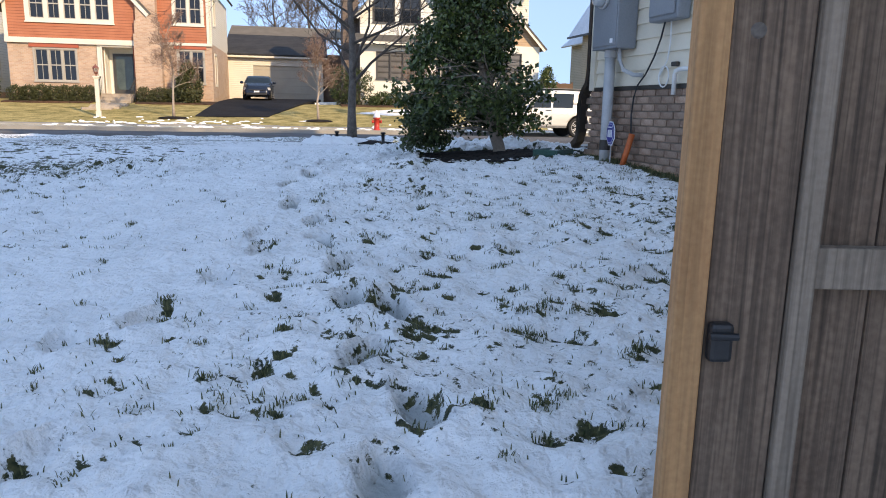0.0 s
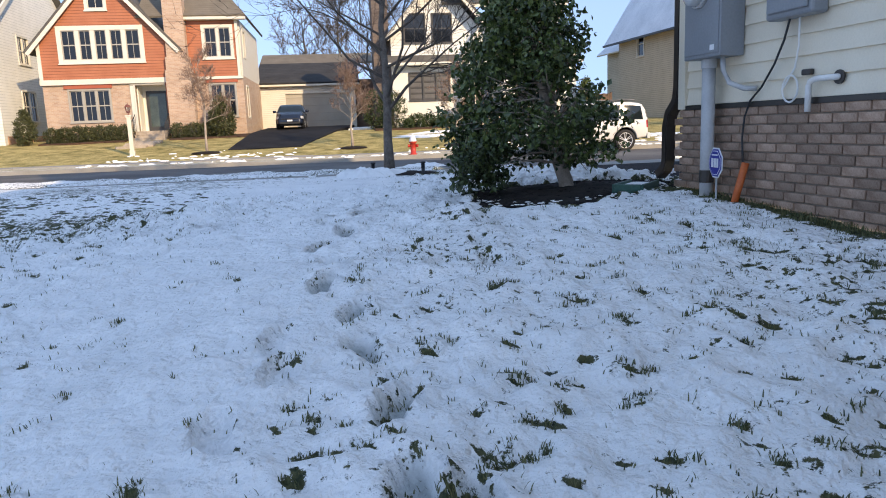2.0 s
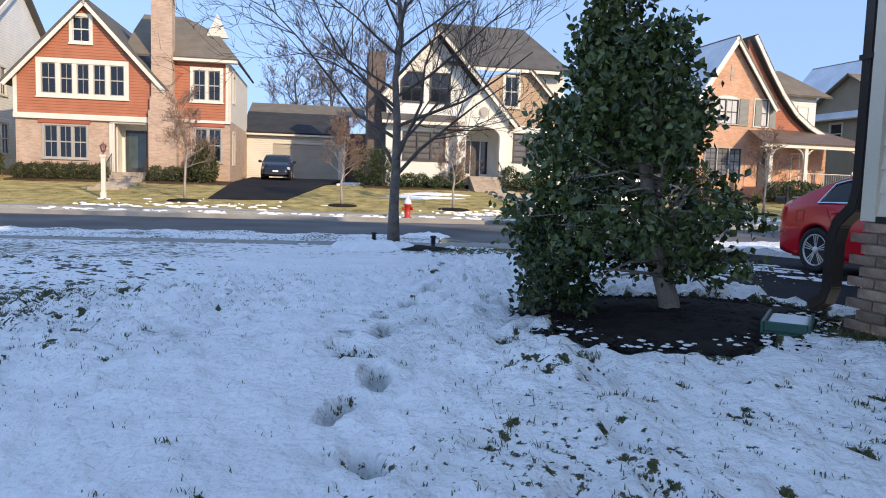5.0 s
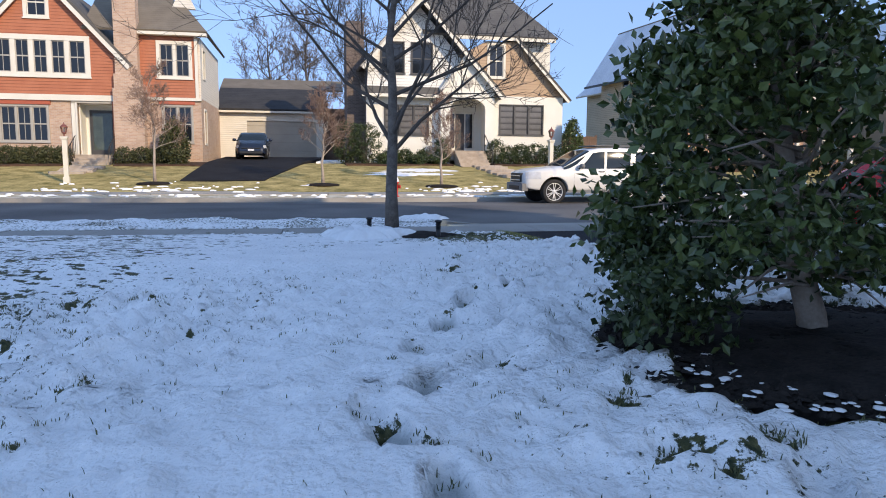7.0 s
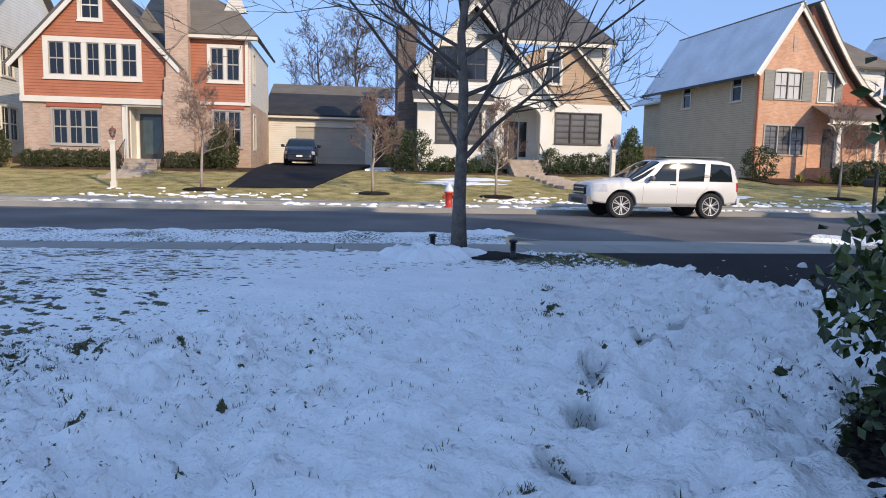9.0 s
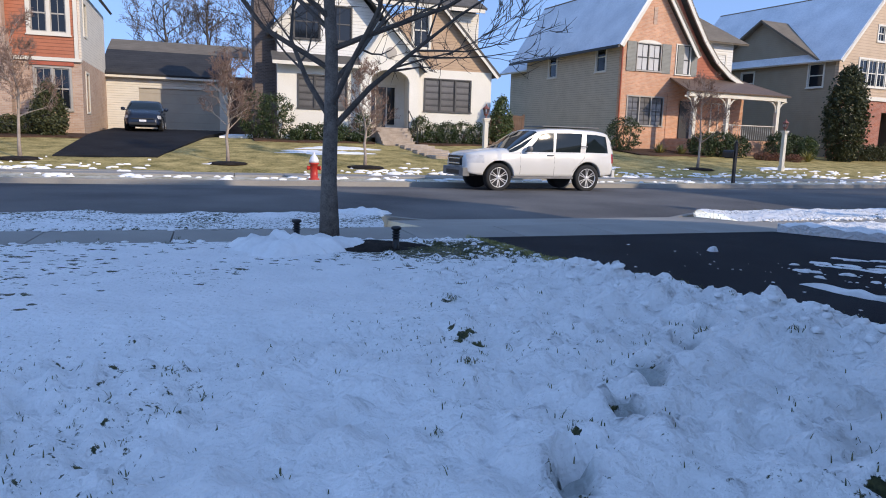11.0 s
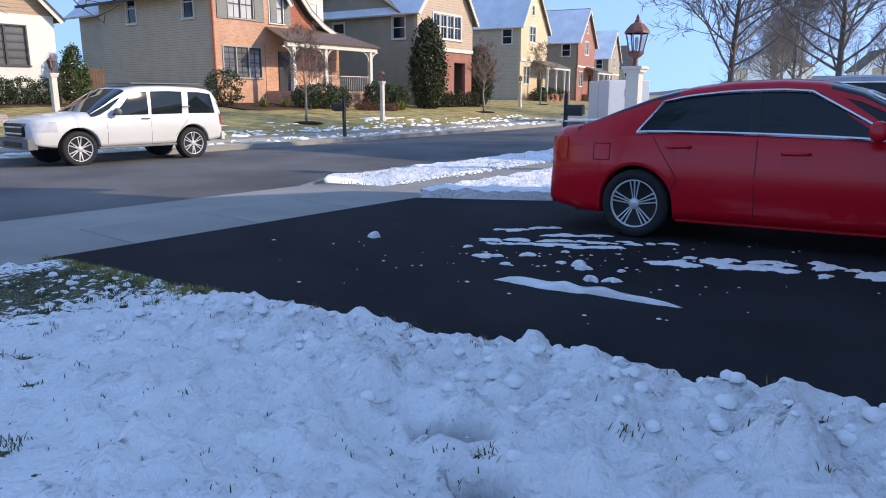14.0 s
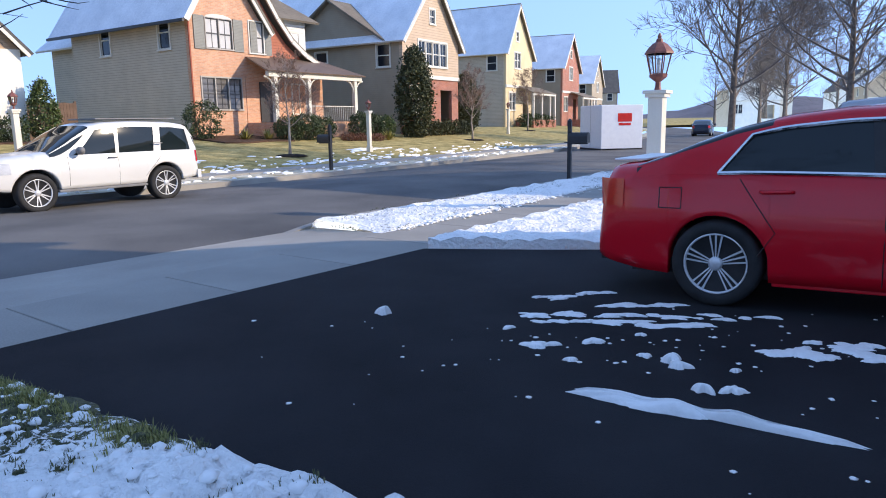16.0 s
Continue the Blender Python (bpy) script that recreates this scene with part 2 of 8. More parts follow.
M["iron"] = material("iron", (0.012, 0.012, 0.013), (0.022, 0.022, 0.024), 0.45, 5, bump=0.1)
M["door_red"] = material("door_red", (0.35, 0.08, 0.035), (0.42, 0.11, 0.05), 0.4, 2, bump=0.05)
M["fence_wood"] = material("fence_wood", (0.10, 0.06, 0.04), (0.17, 0.11, 0.08), 0.9, 3, bump=0.4)


# ---------------------------------------------------------------- mesh helpers
SPLIT = {"wall", "porch_wall", "recess", "pane", "roof", "rake_board", "porch_step", "pilaster", "shingles", "skid"}


def split_part(name, bm, mat, parent, label, smooth):
    """Each separate piece of the bmesh as an object of its own."""
    seen, first = set(), None
    bm.verts.index_update()
    for v in bm.verts:
        if v.index in seen:
            continue
        stack, isle = [v], []
        seen.add(v.index)
        while stack:
            a = stack.pop()
            isle.append(a)
            for e in a.link_edges:
                b = e.other_vert(a)
                if b.index not in seen:
                    seen.add(b.index)
                    stack.append(b)
        at = {a.index: i for i, a in enumerate(isle)}
        fs = {f for a in isle for f in a.link_faces}
        ob = sheet(name, [a.co.copy() for a in isle], [[at[w.index] for w in f.verts] for f in fs], mat, parent, smooth)
        if label:
            ob["label"] = label
        first = first or ob
    bm.free()
    return first


def part(name, bm, mat, parent=None, label="", smooth=False):
    if name in SPLIT:
        return split_part(name, bm, mat, parent, label, smooth)
    me = bpy.data.meshes.new(name)
    bm.normal_update()
    bm.to_mesh(me)
    bm.free()
    if mat is not None:
        me.materials.append(mat)
    if smooth:
        for p in me.polygons:
            p.use_smooth = True
    ob = new(name, me)
    if parent is not None:
        ob.parent = parent
    if label:
        ob["label"] = label
    return ob


def thing(name, m, label, category, group="", kind=""):
    ob = new(name)
    ob.matrix_world = m
    ob.empty_display_size = 0.2
    return tagged(ob, label, category, group, kind)


def sheet(name, verts, faces, mat, parent=None, smooth=True):
    me = bpy.data.meshes.new(name)
    me.from_pydata(verts, [], faces)
    me.materials.append(mat)
    if smooth:
        for p in me.polygons:
            p.use_smooth = True
    ob = new(name, me)
    if parent is not None:
        ob.parent = parent
    return ob


def box(bm, x0, x1, y0, y1, z0, z1, m=None, bevel=0.0):
    v = [bm.verts.new((x, y, z)) for z in (z0, z1) for x, y in ((x0, y0), (x1, y0), (x1, y1), (x0, y1))]
    fs = [bm.faces.new([v[i] for i in q]) for q in ((3, 2, 1, 0), (4, 5, 6, 7), (0, 1, 5, 4), (1, 2, 6, 5), (2, 3, 7, 6), (3, 0, 4, 7))]
    if bevel:
        es = list({e for f in fs for e in f.edges})
        r = bmesh.ops.bevel(bm, geom=es, offset=bevel, segments=2, affect="EDGES", profile=0.5)
        v = list({w for f in r["faces"] for w in f.verts} | {w for w in v if w.is_valid})
    if m is not None:
        bmesh.ops.transform(bm, matrix=m, verts=v)
    return bm


def boxes(*bs, bevel=0.0):
    bm = bmesh.new()
    for b in bs:
        box(bm, *b, bevel=bevel)
    return bm


def prism(bm, pts, axis_from, axis_to, axis="y"):
    """A closed outline in two coordinates, pushed along the third."""
    def p(a, b, c):
        return {"y": (a, c, b), "x": (c, a, b), "z": (a, b, c)}[axis]
    lo = [bm.verts.new(p(a, b, axis_from)) for a, b in pts]
    hi = [bm.verts.new(p(a, b, axis_to)) for a, b in pts]
    n = len(pts)
    bm.faces.new(lo[::-1])
    bm.faces.new(hi)
    for i in range(n):
        bm.faces.new((lo[i], lo[(i + 1) % n], hi[(i + 1) % n], hi[i]))
    bmesh.ops.recalc_face_normals(bm, faces=bm.faces)
    return bm


def tube(bm, pts, radii, sides=8, cap=True):
    """A round bar through points, with a radius for each."""
    rings = []
    pts = [Vector(p) for p in pts]
    for i, p in enumerate(pts):
        d = (pts[min(i + 1, len(pts) - 1)] - pts[max(i - 1, 0)]).normalized()
        u = d.cross(Vector((0.3, 0.1, 1)) if abs(d.z) < 0.9 else Vector((1, 0.2, 0))).normalized()
        w = d.cross(u)
        r = radii[i] if hasattr(radii, "__len__") else radii
        rings.append([bm.verts.new(p + r * (math.cos(k * math.tau / sides) * u + math.sin(k * math.tau / sides) * w)) for k in range(sides)])
    for a, b in zip(rings, rings[1:]):
        for k in range(sides):
            bm.faces.new((a[k], b[k], b[(k + 1) % sides], a[(k + 1) % sides]))
    if cap:
        bm.faces.new(rings[0])
        bm.faces.new(rings[-1][::-1])
    return bm


def lathe(bm, profile, sides=24, m=None):
    """Profile of (radius, z) turned round the z axis."""
    rings, made = [], []
    for r, z in profile:
        rings.append([bm.verts.new((r * math.cos(k * math.tau / sides), r * math.sin(k * math.tau / sides), z)) for k in range(sides)])
        made += rings[-1]
    for a, b in zip(rings, rings[1:]):
        for k in range(sides):
            bm.faces.new((a[k], a[(k + 1) % sides], b[(k + 1) % sides], b[k]))
    if profile[0][0] > 1e-4:
        bm.faces.new(rings[0][::-1])
    if profile[-1][0] > 1e-4:
        bm.faces.new(rings[-1])
    if m is not None:
        bmesh.ops.transform(bm, matrix=m, verts=made)
    return bm


def clip_poly(poly, x0, x1, z0, z1):
    """The part of a convex outline inside a rectangle."""
    for k, lim, sgn in ((0, x0, 1), (0, x1, -1), (1, z0, 1), (1, z1, -1)):
        out = []
        for i, p in enumerate(poly):
            q = poly[(i + 1) % len(poly)]
            dp, dq = sgn * (p[k] - lim), sgn * (q[k] - lim)
            if dp >= 0:
                out.append(p)
            if dp * dq < 0:
                f = dp / (dp - dq)
                out.append((p[0] + f * (q[0] - p[0]), p[1] + f * (q[1] - p[1])))
        poly = out
        if len(poly) < 3:
            return []
    return poly


def wall_bm(outline, holes, y0=0.0, thick=0.2):
    """A wall of convex outline in x and z, thick, with openings cut through it."""
    bm = bmesh.new()
    xs = sorted({min(p[0] for p in outline), max(p[0] for p in outline), *(h[i] for h in holes for i in (0, 1))})
    zs = sorted({min(p[1] for p in outline), max(p[1] for p in outline), *(h[i] for h in holes for i in (2, 3))})
    for xa, xb in zip(xs, xs[1:]):
        for za, zb in zip(zs, zs[1:]):
            cx, cz = (xa + xb) / 2, (za + zb) / 2
            if any(h[0] < cx < h[1] and h[2] < cz < h[3] for h in holes):
                continue
            pl = clip_poly(outline, xa, xb, za, zb)
            area = sum(p[0] * q[1] - q[0] * p[1] for p, q in zip(pl, pl[1:] + pl[:1])) if pl else 0
            if abs(area) > 1e-4:
                prism(bm, pl, y0, y0 + thick)
    bmesh.ops.remove_doubles(bm, verts=bm.verts, dist=1e-4)
    return bm


def slab(bm, a, b, c, d, t=0.12):
    """A roof plane through four corners, t thick downwards."""
    q = [Vector(p) for p in (a, b, c, d)]
    n = (q[1] - q[0]).cross(q[3] - q[0]).normalized()
    if n.z < 0:
        n = -n
    up = [bm.verts.new(p) for p in q]
    lo = [bm.verts.new(p - n * t) for p in q]
    bm.faces.new(up)
    bm.faces.new(lo[::-1])
    for i in range(4):
        bm.faces.new((up[i], lo[i], lo[(i + 1) % 4], up[(i + 1) % 4]))
    bmesh.ops.recalc_face_normals(bm, faces=bm.faces)
    return bm


def window(parent, x0, x1, z0, z1, y=0.0, units=1, trim="white_trim", frame_mat="white_trim", pane="glass_window", edge=0.11, m=None, rows=2, cols=2, name="window"):
    """A sash window set in its opening: casing, sill, and for each unit a sash with its panes. y: the wall's outer face."""
    bm = bmesh.new()
    for q in ((x0 - edge, x0, z0 - edge, z1 + edge), (x1, x1 + edge, z0 - edge, z1 + edge), (x0, x1, z1, z1 + edge), (x0, x1, z0 - edge, z0)):
        box(bm, q[0], q[1], y - 0.045, y + 0.10, q[2], q[3])
    w = (x1 - x0) / units
    for i in range(1, units):
        box(bm, x0 + i * w - edge * 0.45, x0 + i * w + edge * 0.45, y - 0.03, y + 0.10, z0, z1)
    bmesh.ops.remove_doubles(bm, verts=bm.verts, dist=1e-4)
    if m is not None:
        bmesh.ops.transform(bm, matrix=m, verts=bm.verts)
    win = part(name, bm, M[trim], parent)
    for i in range(units):
        sash, glass = bmesh.new(), bmesh.new()
        a, b = x0 + i * w + (edge * 0.45 if i else 0), x0 + (i + 1) * w - (edge * 0.45 if i < units - 1 else 0)
        s = 0.045
        for q in ((a, a + s, z0, z1), (b - s, b, z0, z1), (a + s, b - s, z0, z0 + s), (a + s, b - s, z1 - s, z1)):
            box(sash, q[0], q[1], y + 0.02, y + 0.07, q[2], q[3])
        if rows > 1:
            zm = (z0 + z1) / 2
            box(sash, a + s, b - s, y + 0.015, y + 0.07, zm - 0.03, zm + 0.03)
        for k in range(1, cols):
            xk = a + (b - a) * k / cols
            box(sash, xk - 0.012, xk + 0.012, y + 0.03, y + 0.06, z0 + s, z1 - s)
        box(glass, a + s, b - s, y + 0.05, y + 0.06, z0 + s, z1 - s)
        bmesh.ops.remove_doubles(sash, verts=sash.verts, dist=1e-4)
        for bm in (sash, glass):
            if m is not None:
                bmesh.ops.transform(bm, matrix=m, verts=bm.verts)
        part("sash", sash, M[frame_mat], win)
        part("pane", glass, M[pane], win)
    bm = boxes((x0 - edge - 0.04, x1 + edge + 0.04, y - 0.09, y - 0.045, z0 - edge, z0 - edge + 0.06))
    if m is not None:
        bmesh.ops.transform(bm, matrix=m, verts=bm.verts)
    part("sill", bm, M[trim], win)
    return win


def stairs_bm(x0, x1, y_top, z_top, z_bottom, rise=0.17, run=0.3):
    """Steps that come down towards -y."""
    bm = bmesh.new()
    n = max(1, round((z_top - z_bottom) / rise))
    for i in range(n):
        z = z_top - (z_top - z_bottom) * i / n
        box(bm, x0 - 0.02, x1 + 0.02, y_top - (i + 1) * run - 0.02, y_top - i * run, z - 0.05, z)
        box(bm, x0, x1, y_top - (i + 1) * run, y_top - i * run, z_bottom - 0.3, z - 0.05)
    return bm


# ---------------------------------------------------------------- lines of the plan
AX = Vector((0.957, 0.29, 0))
BX = Vector((-0.29, 0.957, 0))


def sidewalk_y(x):
    x = max(x, -33)
    return 17.0 + 0.21 * x + 0.003 * x * x


def kerb_near_y(x):
    x = max(x, -31)
    return 20.6 + 0.19 * x + 0.003 * x * x


def kerb_far_y(x):
    x = max(x, -31)
    return 29.2 + 0.19 * x + 0.003 * x * x


def drive_left_x(y):
    return 1.38 - 0.27 * (y - 11)


WALK_W = 1.3
ROAD_Z, ROAD_CROWN, VERGE_Z = 0.19, 0.27, 0.34
PY = [-60, -8, -2, 0, 3.7, 5.5, 7.4, 9.2, 11, 13, 15, 16.6, 30]
PZ = [-0.6, -0.2, -0.05, 0.02, 0.31, 0.50, 0.645, 0.645, 0.62, 0.52, 0.43, 0.39, 0.36]


def lawn_z(x, y):
    """Height of the near lawn."""
    z = float(np.interp(y, PY, PZ))
    side = float(np.interp(y, [-10, 9, 12, 15, 16.5], [0.7, 1, 0.8, 0.3, 0.05]))
    return z - 0.085 * side * min(max(-x - 0.3, 0), 7) + 0.05 * min(max(x, 0), 2)


def far_z(x, y):
    """Height of the ground across the road."""
    d = y - kerb_far_y(x)
    return float(np.interp(d, [0, 1.8, 3.4, 9, 14, 40, 120, 400], [0.33, 0.36, 0.40, 0.95, 1.35, 1.8, 2.2, 2.5]))


def drive_z(y):
    return 0.385 + 0.018 * max(0, 17 - y)


# ---------------------------------------------------------------- ground
def drive_edge_x(y):
    if y < 8.2:
        return 1.40 + 0.303 * (8.2 - y) + 0.04
    return min(1.44 + (y - 8.2) * 2.2, drive_left_x(y))


FOOTPRINTS = []
BED = (0.56, 8.50, 1.02)


class Tufts:
    """Places where clumps of grass break the snow: (x, y, radius), found by cell."""

    def __init__(self):
        self.cells = {}
        self.all = []
        rng = random.Random(314)
        for _ in range(13000):
            x, y = rng.uniform(-8.5, 3.4), rng.uniform(0.8, 16.4)
            if rng.random() < self.density(x, y) / 42.0:
                r = rng.choice((0.012, 0.015, 0.018, 0.022, 0.03)) * (1.25 if x < -3.8 else 1.0)
                for k in range(rng.choice((1, 1, 1, 2, 3))):
                    self.add(x + 0.07 * k * rng.uniform(-1, 1), y + 0.05 * k * rng.uniform(-1, 1), r)

    def density(self, x, y):
        """Clumps on a square metre."""
        near_right = 13 * math.exp(-max(0, y - 2.8) / 2.2) * float(np.interp(x, [-1.6, -0.4, 0.6], [0.15, 0.9, 1.0]))
        right = 7 * float(np.interp(x, [-1.2, 0.2], [0, 1])) * float(np.interp(y, [6.5, 8], [1, 0.2]))
        left = 26 * float(np.interp(x, [-6, -4.6, -3.4], [1, 0.75, 0])) * float(np.interp(y, [5, 8, 16], [0.1, 0.9, 1]))
        corner = 8 * float(np.interp(x, [-1.8, -0.9], [1, 0])) * float(np.interp(y, [2.2, 3.4], [1, 0]))
        tree = 30 * math.exp(-(((x + 1.2) / 2.2) ** 2 + ((y - 15.3) / 1.0) ** 2))
        return (1.0 if y < 9 else 0.5) + near_right + right + left + corner + tree

    def add(self, x, y, r):
        self.all.append((x, y, r))
        self.cells.setdefault((math.floor(x * 4), math.floor(y * 4)), []).append((x, y, r))

    def near(self, x, y):
        i, j = math.floor(x * 4), math.floor(y * 4)
        for a in (i - 1, i, i + 1):
            for b in (j - 1, j, j + 1):
                if (a, b) in self.cells:
                    yield from self.cells[(a, b)]


TUFTS = Tufts()


def bed_r(x, y):
    """1 on the rim of the shrub's bed."""
    a = math.atan2(y - BED[1], x - BED[0])
    rim = BED[2] * (1 + 0.10 * math.sin(3 * a + 0.6) + 0.05 * math.sin(7 * a))
    return math.hypot(x - BED[0], y - BED[1]) / rim


def snow_relief(x, y, u):
    p = Vector((x, y, 0))
    lumpy = float(np.interp(y, [1, 7, 9.5, 20], [0.8, 0.9, 2.1, 2.1])) * float(np.interp(x, [-3.2, -2.4, -1.6, -0.9], [1, 0.6, 0.6, 1])) * float(np.interp(u, [0, 0.5, 1.3], [0.4, 0.6, 1]))
    z = 0.030 * noise.noise(p * 1.1) + lumpy * (0.042 * noise.noise(p * 3.1 + Vector((5, 2, 0))) + 0.040 * abs(noise.noise(p * 4.3)) + 0.042 * noise.noise(p * 7.0) + 0.028 * noise.noise(p * 13))
    z -= max([min(0.035, 0.9 * tr) * math.exp(-((x - tx) ** 2 + (y - ty) ** 2) / (1.7 * tr * tr)) for tx, ty, tr in TUFTS.near(x, y)], default=0.0)
    bank = math.exp(-((u - 0.55) / 0.45) ** 2) * float(np.interp(y, [9, 10.5, 13.5, 15.2], [0.3, 1, 1, 0.05]))
    lump = abs(noise.noise(p * 3.7 + Vector((9, 1, 3)))) + 0.5 * abs(noise.noise(p * 9))
    z += bank * (0.14 * lump + 0.10 * abs(noise.noise(p * 10)) + 0.045 * noise.noise(p * 19))
    for fx, fy, ang, deep in FOOTPRINTS:
        dx, dy = x - fx, y - fy
        if abs(dx) < 0.3 and abs(dy) < 0.3:
            c, s = math.cos(ang), math.sin(ang)
            l, w = (dx * c + dy * s) / 0.16, (-dx * s + dy * c) / 0.065
            r = math.sqrt(l * l + w * w)
            z -= deep * max(0.0, min(1.0, (1.2 - r) / 0.22)) * (1 + 0.5 * noise.noise(p * 14))
            z += 0.014 * math.exp(-((r - 1.45) / 0.3) ** 2)
    return z


def bareness(x, y, u):
    p = Vector((x, y, 0))
    b = 0.175 + 0.10 * noise.noise(p * 0.9 + Vector((3, 3, 0))) - 0.09 * math.exp(-(((x + 2.0) / 0.9) ** 2)) * (1 if y < 9 else 0.5)
    b -= 0.25 * math.exp(-((u - 0.6) / 0.7) ** 2) * float(np.interp(y, [8.8, 9.8, 14, 15], [0, 1, 1, 0]))
    b += 0.05 * max(0, min(1, (-x - 2.9 - 0.25 * abs(y - 11)) / 1.5)) * max(0, 1 - abs(y - 10.5) / 7)
    b += 0.32 * math.exp(-(((x + 0.7) / 1.1) ** 2 + ((y - 15.6) / 0.7) ** 2))
    b += 0.03 * math.exp(-(((x - 0.9) / 1.2) ** 2 + ((y - 3.2) / 1.6) ** 2))
    # turf left bare at the driveway's corner
    b += 0.42 * math.exp(-(((x - 0.02) / 0.17) ** 2 + ((y - 15.9) / 0.5) ** 2)) + 0.42 * math.exp(-(((x - 0.24) / 0.15) ** 2 + ((y - 14.65) / 0.26) ** 2))
    b += 0.03 * float(np.interp(x, [-5.5, -4.2], [1, 0])) * float(np.interp(y, [6, 9], [0, 1]))
    if y < 8.4:
        b += 0.5 * math.exp(-(u / 0.16) ** 2)
    b += 0.30 * math.exp(-((bed_r(x, y) - 1.0) / 0.06) ** 2)
    for fx, fy, ang, deep in FOOTPRINTS:
        dx, dy = x - fx, y - fy
        if abs(dx) < 0.25 and abs(dy) < 0.25:
            c, s = math.cos(ang), math.sin(ang)
            d = math.hypot((dx * c + dy * s) / 0.16, (-dx * s + dy * c) / 0.065)
            if d < 1.3:
                b += (0.07 if d > 0.85 else -0.04) + 0.24 * noise.noise(p * 10)
    b += max([0.36 * math.exp(-((x - tx) ** 2 + (y - ty) ** 2) / (tr * tr)) for tx, ty, tr in TUFTS.near(x, y)], default=0.0)
    return b


def trodden(x, y):
    """1 in the sole of a footprint."""
    for fx, fy, ang, deep in FOOTPRINTS:
        dx, dy = x - fx, y - fy
        if abs(dx) < 0.25 and abs(dy) < 0.25 and deep > 0.06:
            c, s = math.cos(ang), math.sin(ang)
            d = math.hypot((dx * c + dy * s) / 0.16, (-dx * s + dy * c) / 0.065)
            if d < 1.15:
                return min(1.0, (1.15 - d) / 0.3) * 0.9
    return 0.0


FOOT = [(-0.13, 1.94), (-0.05, 2.4), (-0.28, 2.8), (-0.22, 3.35), (-0.42, 3.45), (-0.54, 4.03), (-0.78, 4.62), (-0.9, 5.1), (-1.17, 5.6), (-1.25, 6.16), (-1.46, 6.76), (-1.33, 7.14), (-1.54, 7.59), (-1.44, 8.2), (-1.47, 8.81), (-1.33, 9.37), (-1.18, 10.05), (-0.76, 10.5), (-0.53, 10.98), (-0.08, 11.43), (0.09, 11.82), (-0.49, 5.83), (-0.21, 6.33), (-0.14, 5.87), (-0.2, 7.05), (-1.21, 3.9), (-1.12, 4.4), (-1.36, 3.32), (-1.66, 3.1), (-1.25, 2.11), (-1.23, 4.79), (-1.65, 7.87), (-1.16, 10.13)]
for i, (fx, fy) in enumerate(FOOT):
    FOOTPRINTS.append((fx, fy, radians(95 + 22 * math.sin(i * 2.3)), 0.075 if i < 21 else 0.055))

us = [0.0, 0.02] + list(np.arange(0.055, 5.6, 0.036)) + list(np.arange(5.6, 9.0, 0.07)) + list(9 + np.cumsum(np.linspace(0.1, 3.0, 38)))
vs = list(np.linspace(-40, -2, 14)) + list(np.arange(-1.6, 1.2, 0.2)) + list(np.arange(1.2, 17.6, 0.038))
verts, faces, bare = [], [], []
top = vs[-1]
for v in vs:
    for u in us:
        y = v
        for _ in range(3):
            x = drive_edge_x(y) - u
            y = v if v < 9 else 9 + (v - 9) * (sidewalk_y(x) - 9 + 0.02) / (top - 9)
        x = drive_edge_x(y) - u
        if y > 8.6:
            x += 0.10 * noise.noise(Vector((y * 2.1, 4, 0))) + 0.06 * noise.noise(Vector((y * 6, 1, 0)))
        if u < 16 and y > 0:
            z = lawn_z(x, y) + snow_relief(x, y, u)
            if y > 8.9:
                f = min(1.0, u / 0.14)
                low = drive_z(y) + 0.03 - float(np.interp(y, [8.9, 12.5], [0.6, 0.0])) * min(1.0, max(0.0, (u - 0.5) / 1.5))
                z = (drive_z(y) - 0.01) * (1 - f) + max(z, low) * f
            g = sidewalk_y(x) - y
            if g < 0.25:
                z -= 0.05 * (1 - g / 0.25)
            if bed_r(x, y) < 1.0:
                z = lawn_z(x, y) - 0.06
            b = bareness(x, y, u)
        else:
            z, b = lawn_z(x, y) + 0.03 * noise.noise(Vector((x, y, 0)) * 0.7), 0.2
        verts.append((x, y, z))
        bare.append(b)
w = len(us)
for j in range(len(vs) - 1):
    for i in range(w - 1):
        a = j * w + i
        faces.append((a, a + w, a + w + 1, a + 1))
lawn = sheet("ground_lawn", verts, faces, M["snow_lawn"])
att = lawn.data.attributes.new("bare", "FLOAT", "POINT")
att.data.foreach_set("value", bare)
att = lawn.data.attributes.new("trod", "FLOAT", "POINT")
att.data.foreach_set("value", [trodden(v[0], v[1]) for v in verts])
tagged(lawn, "snow covered lawn with footprints and grass tufts", "lawn", kind="structure")


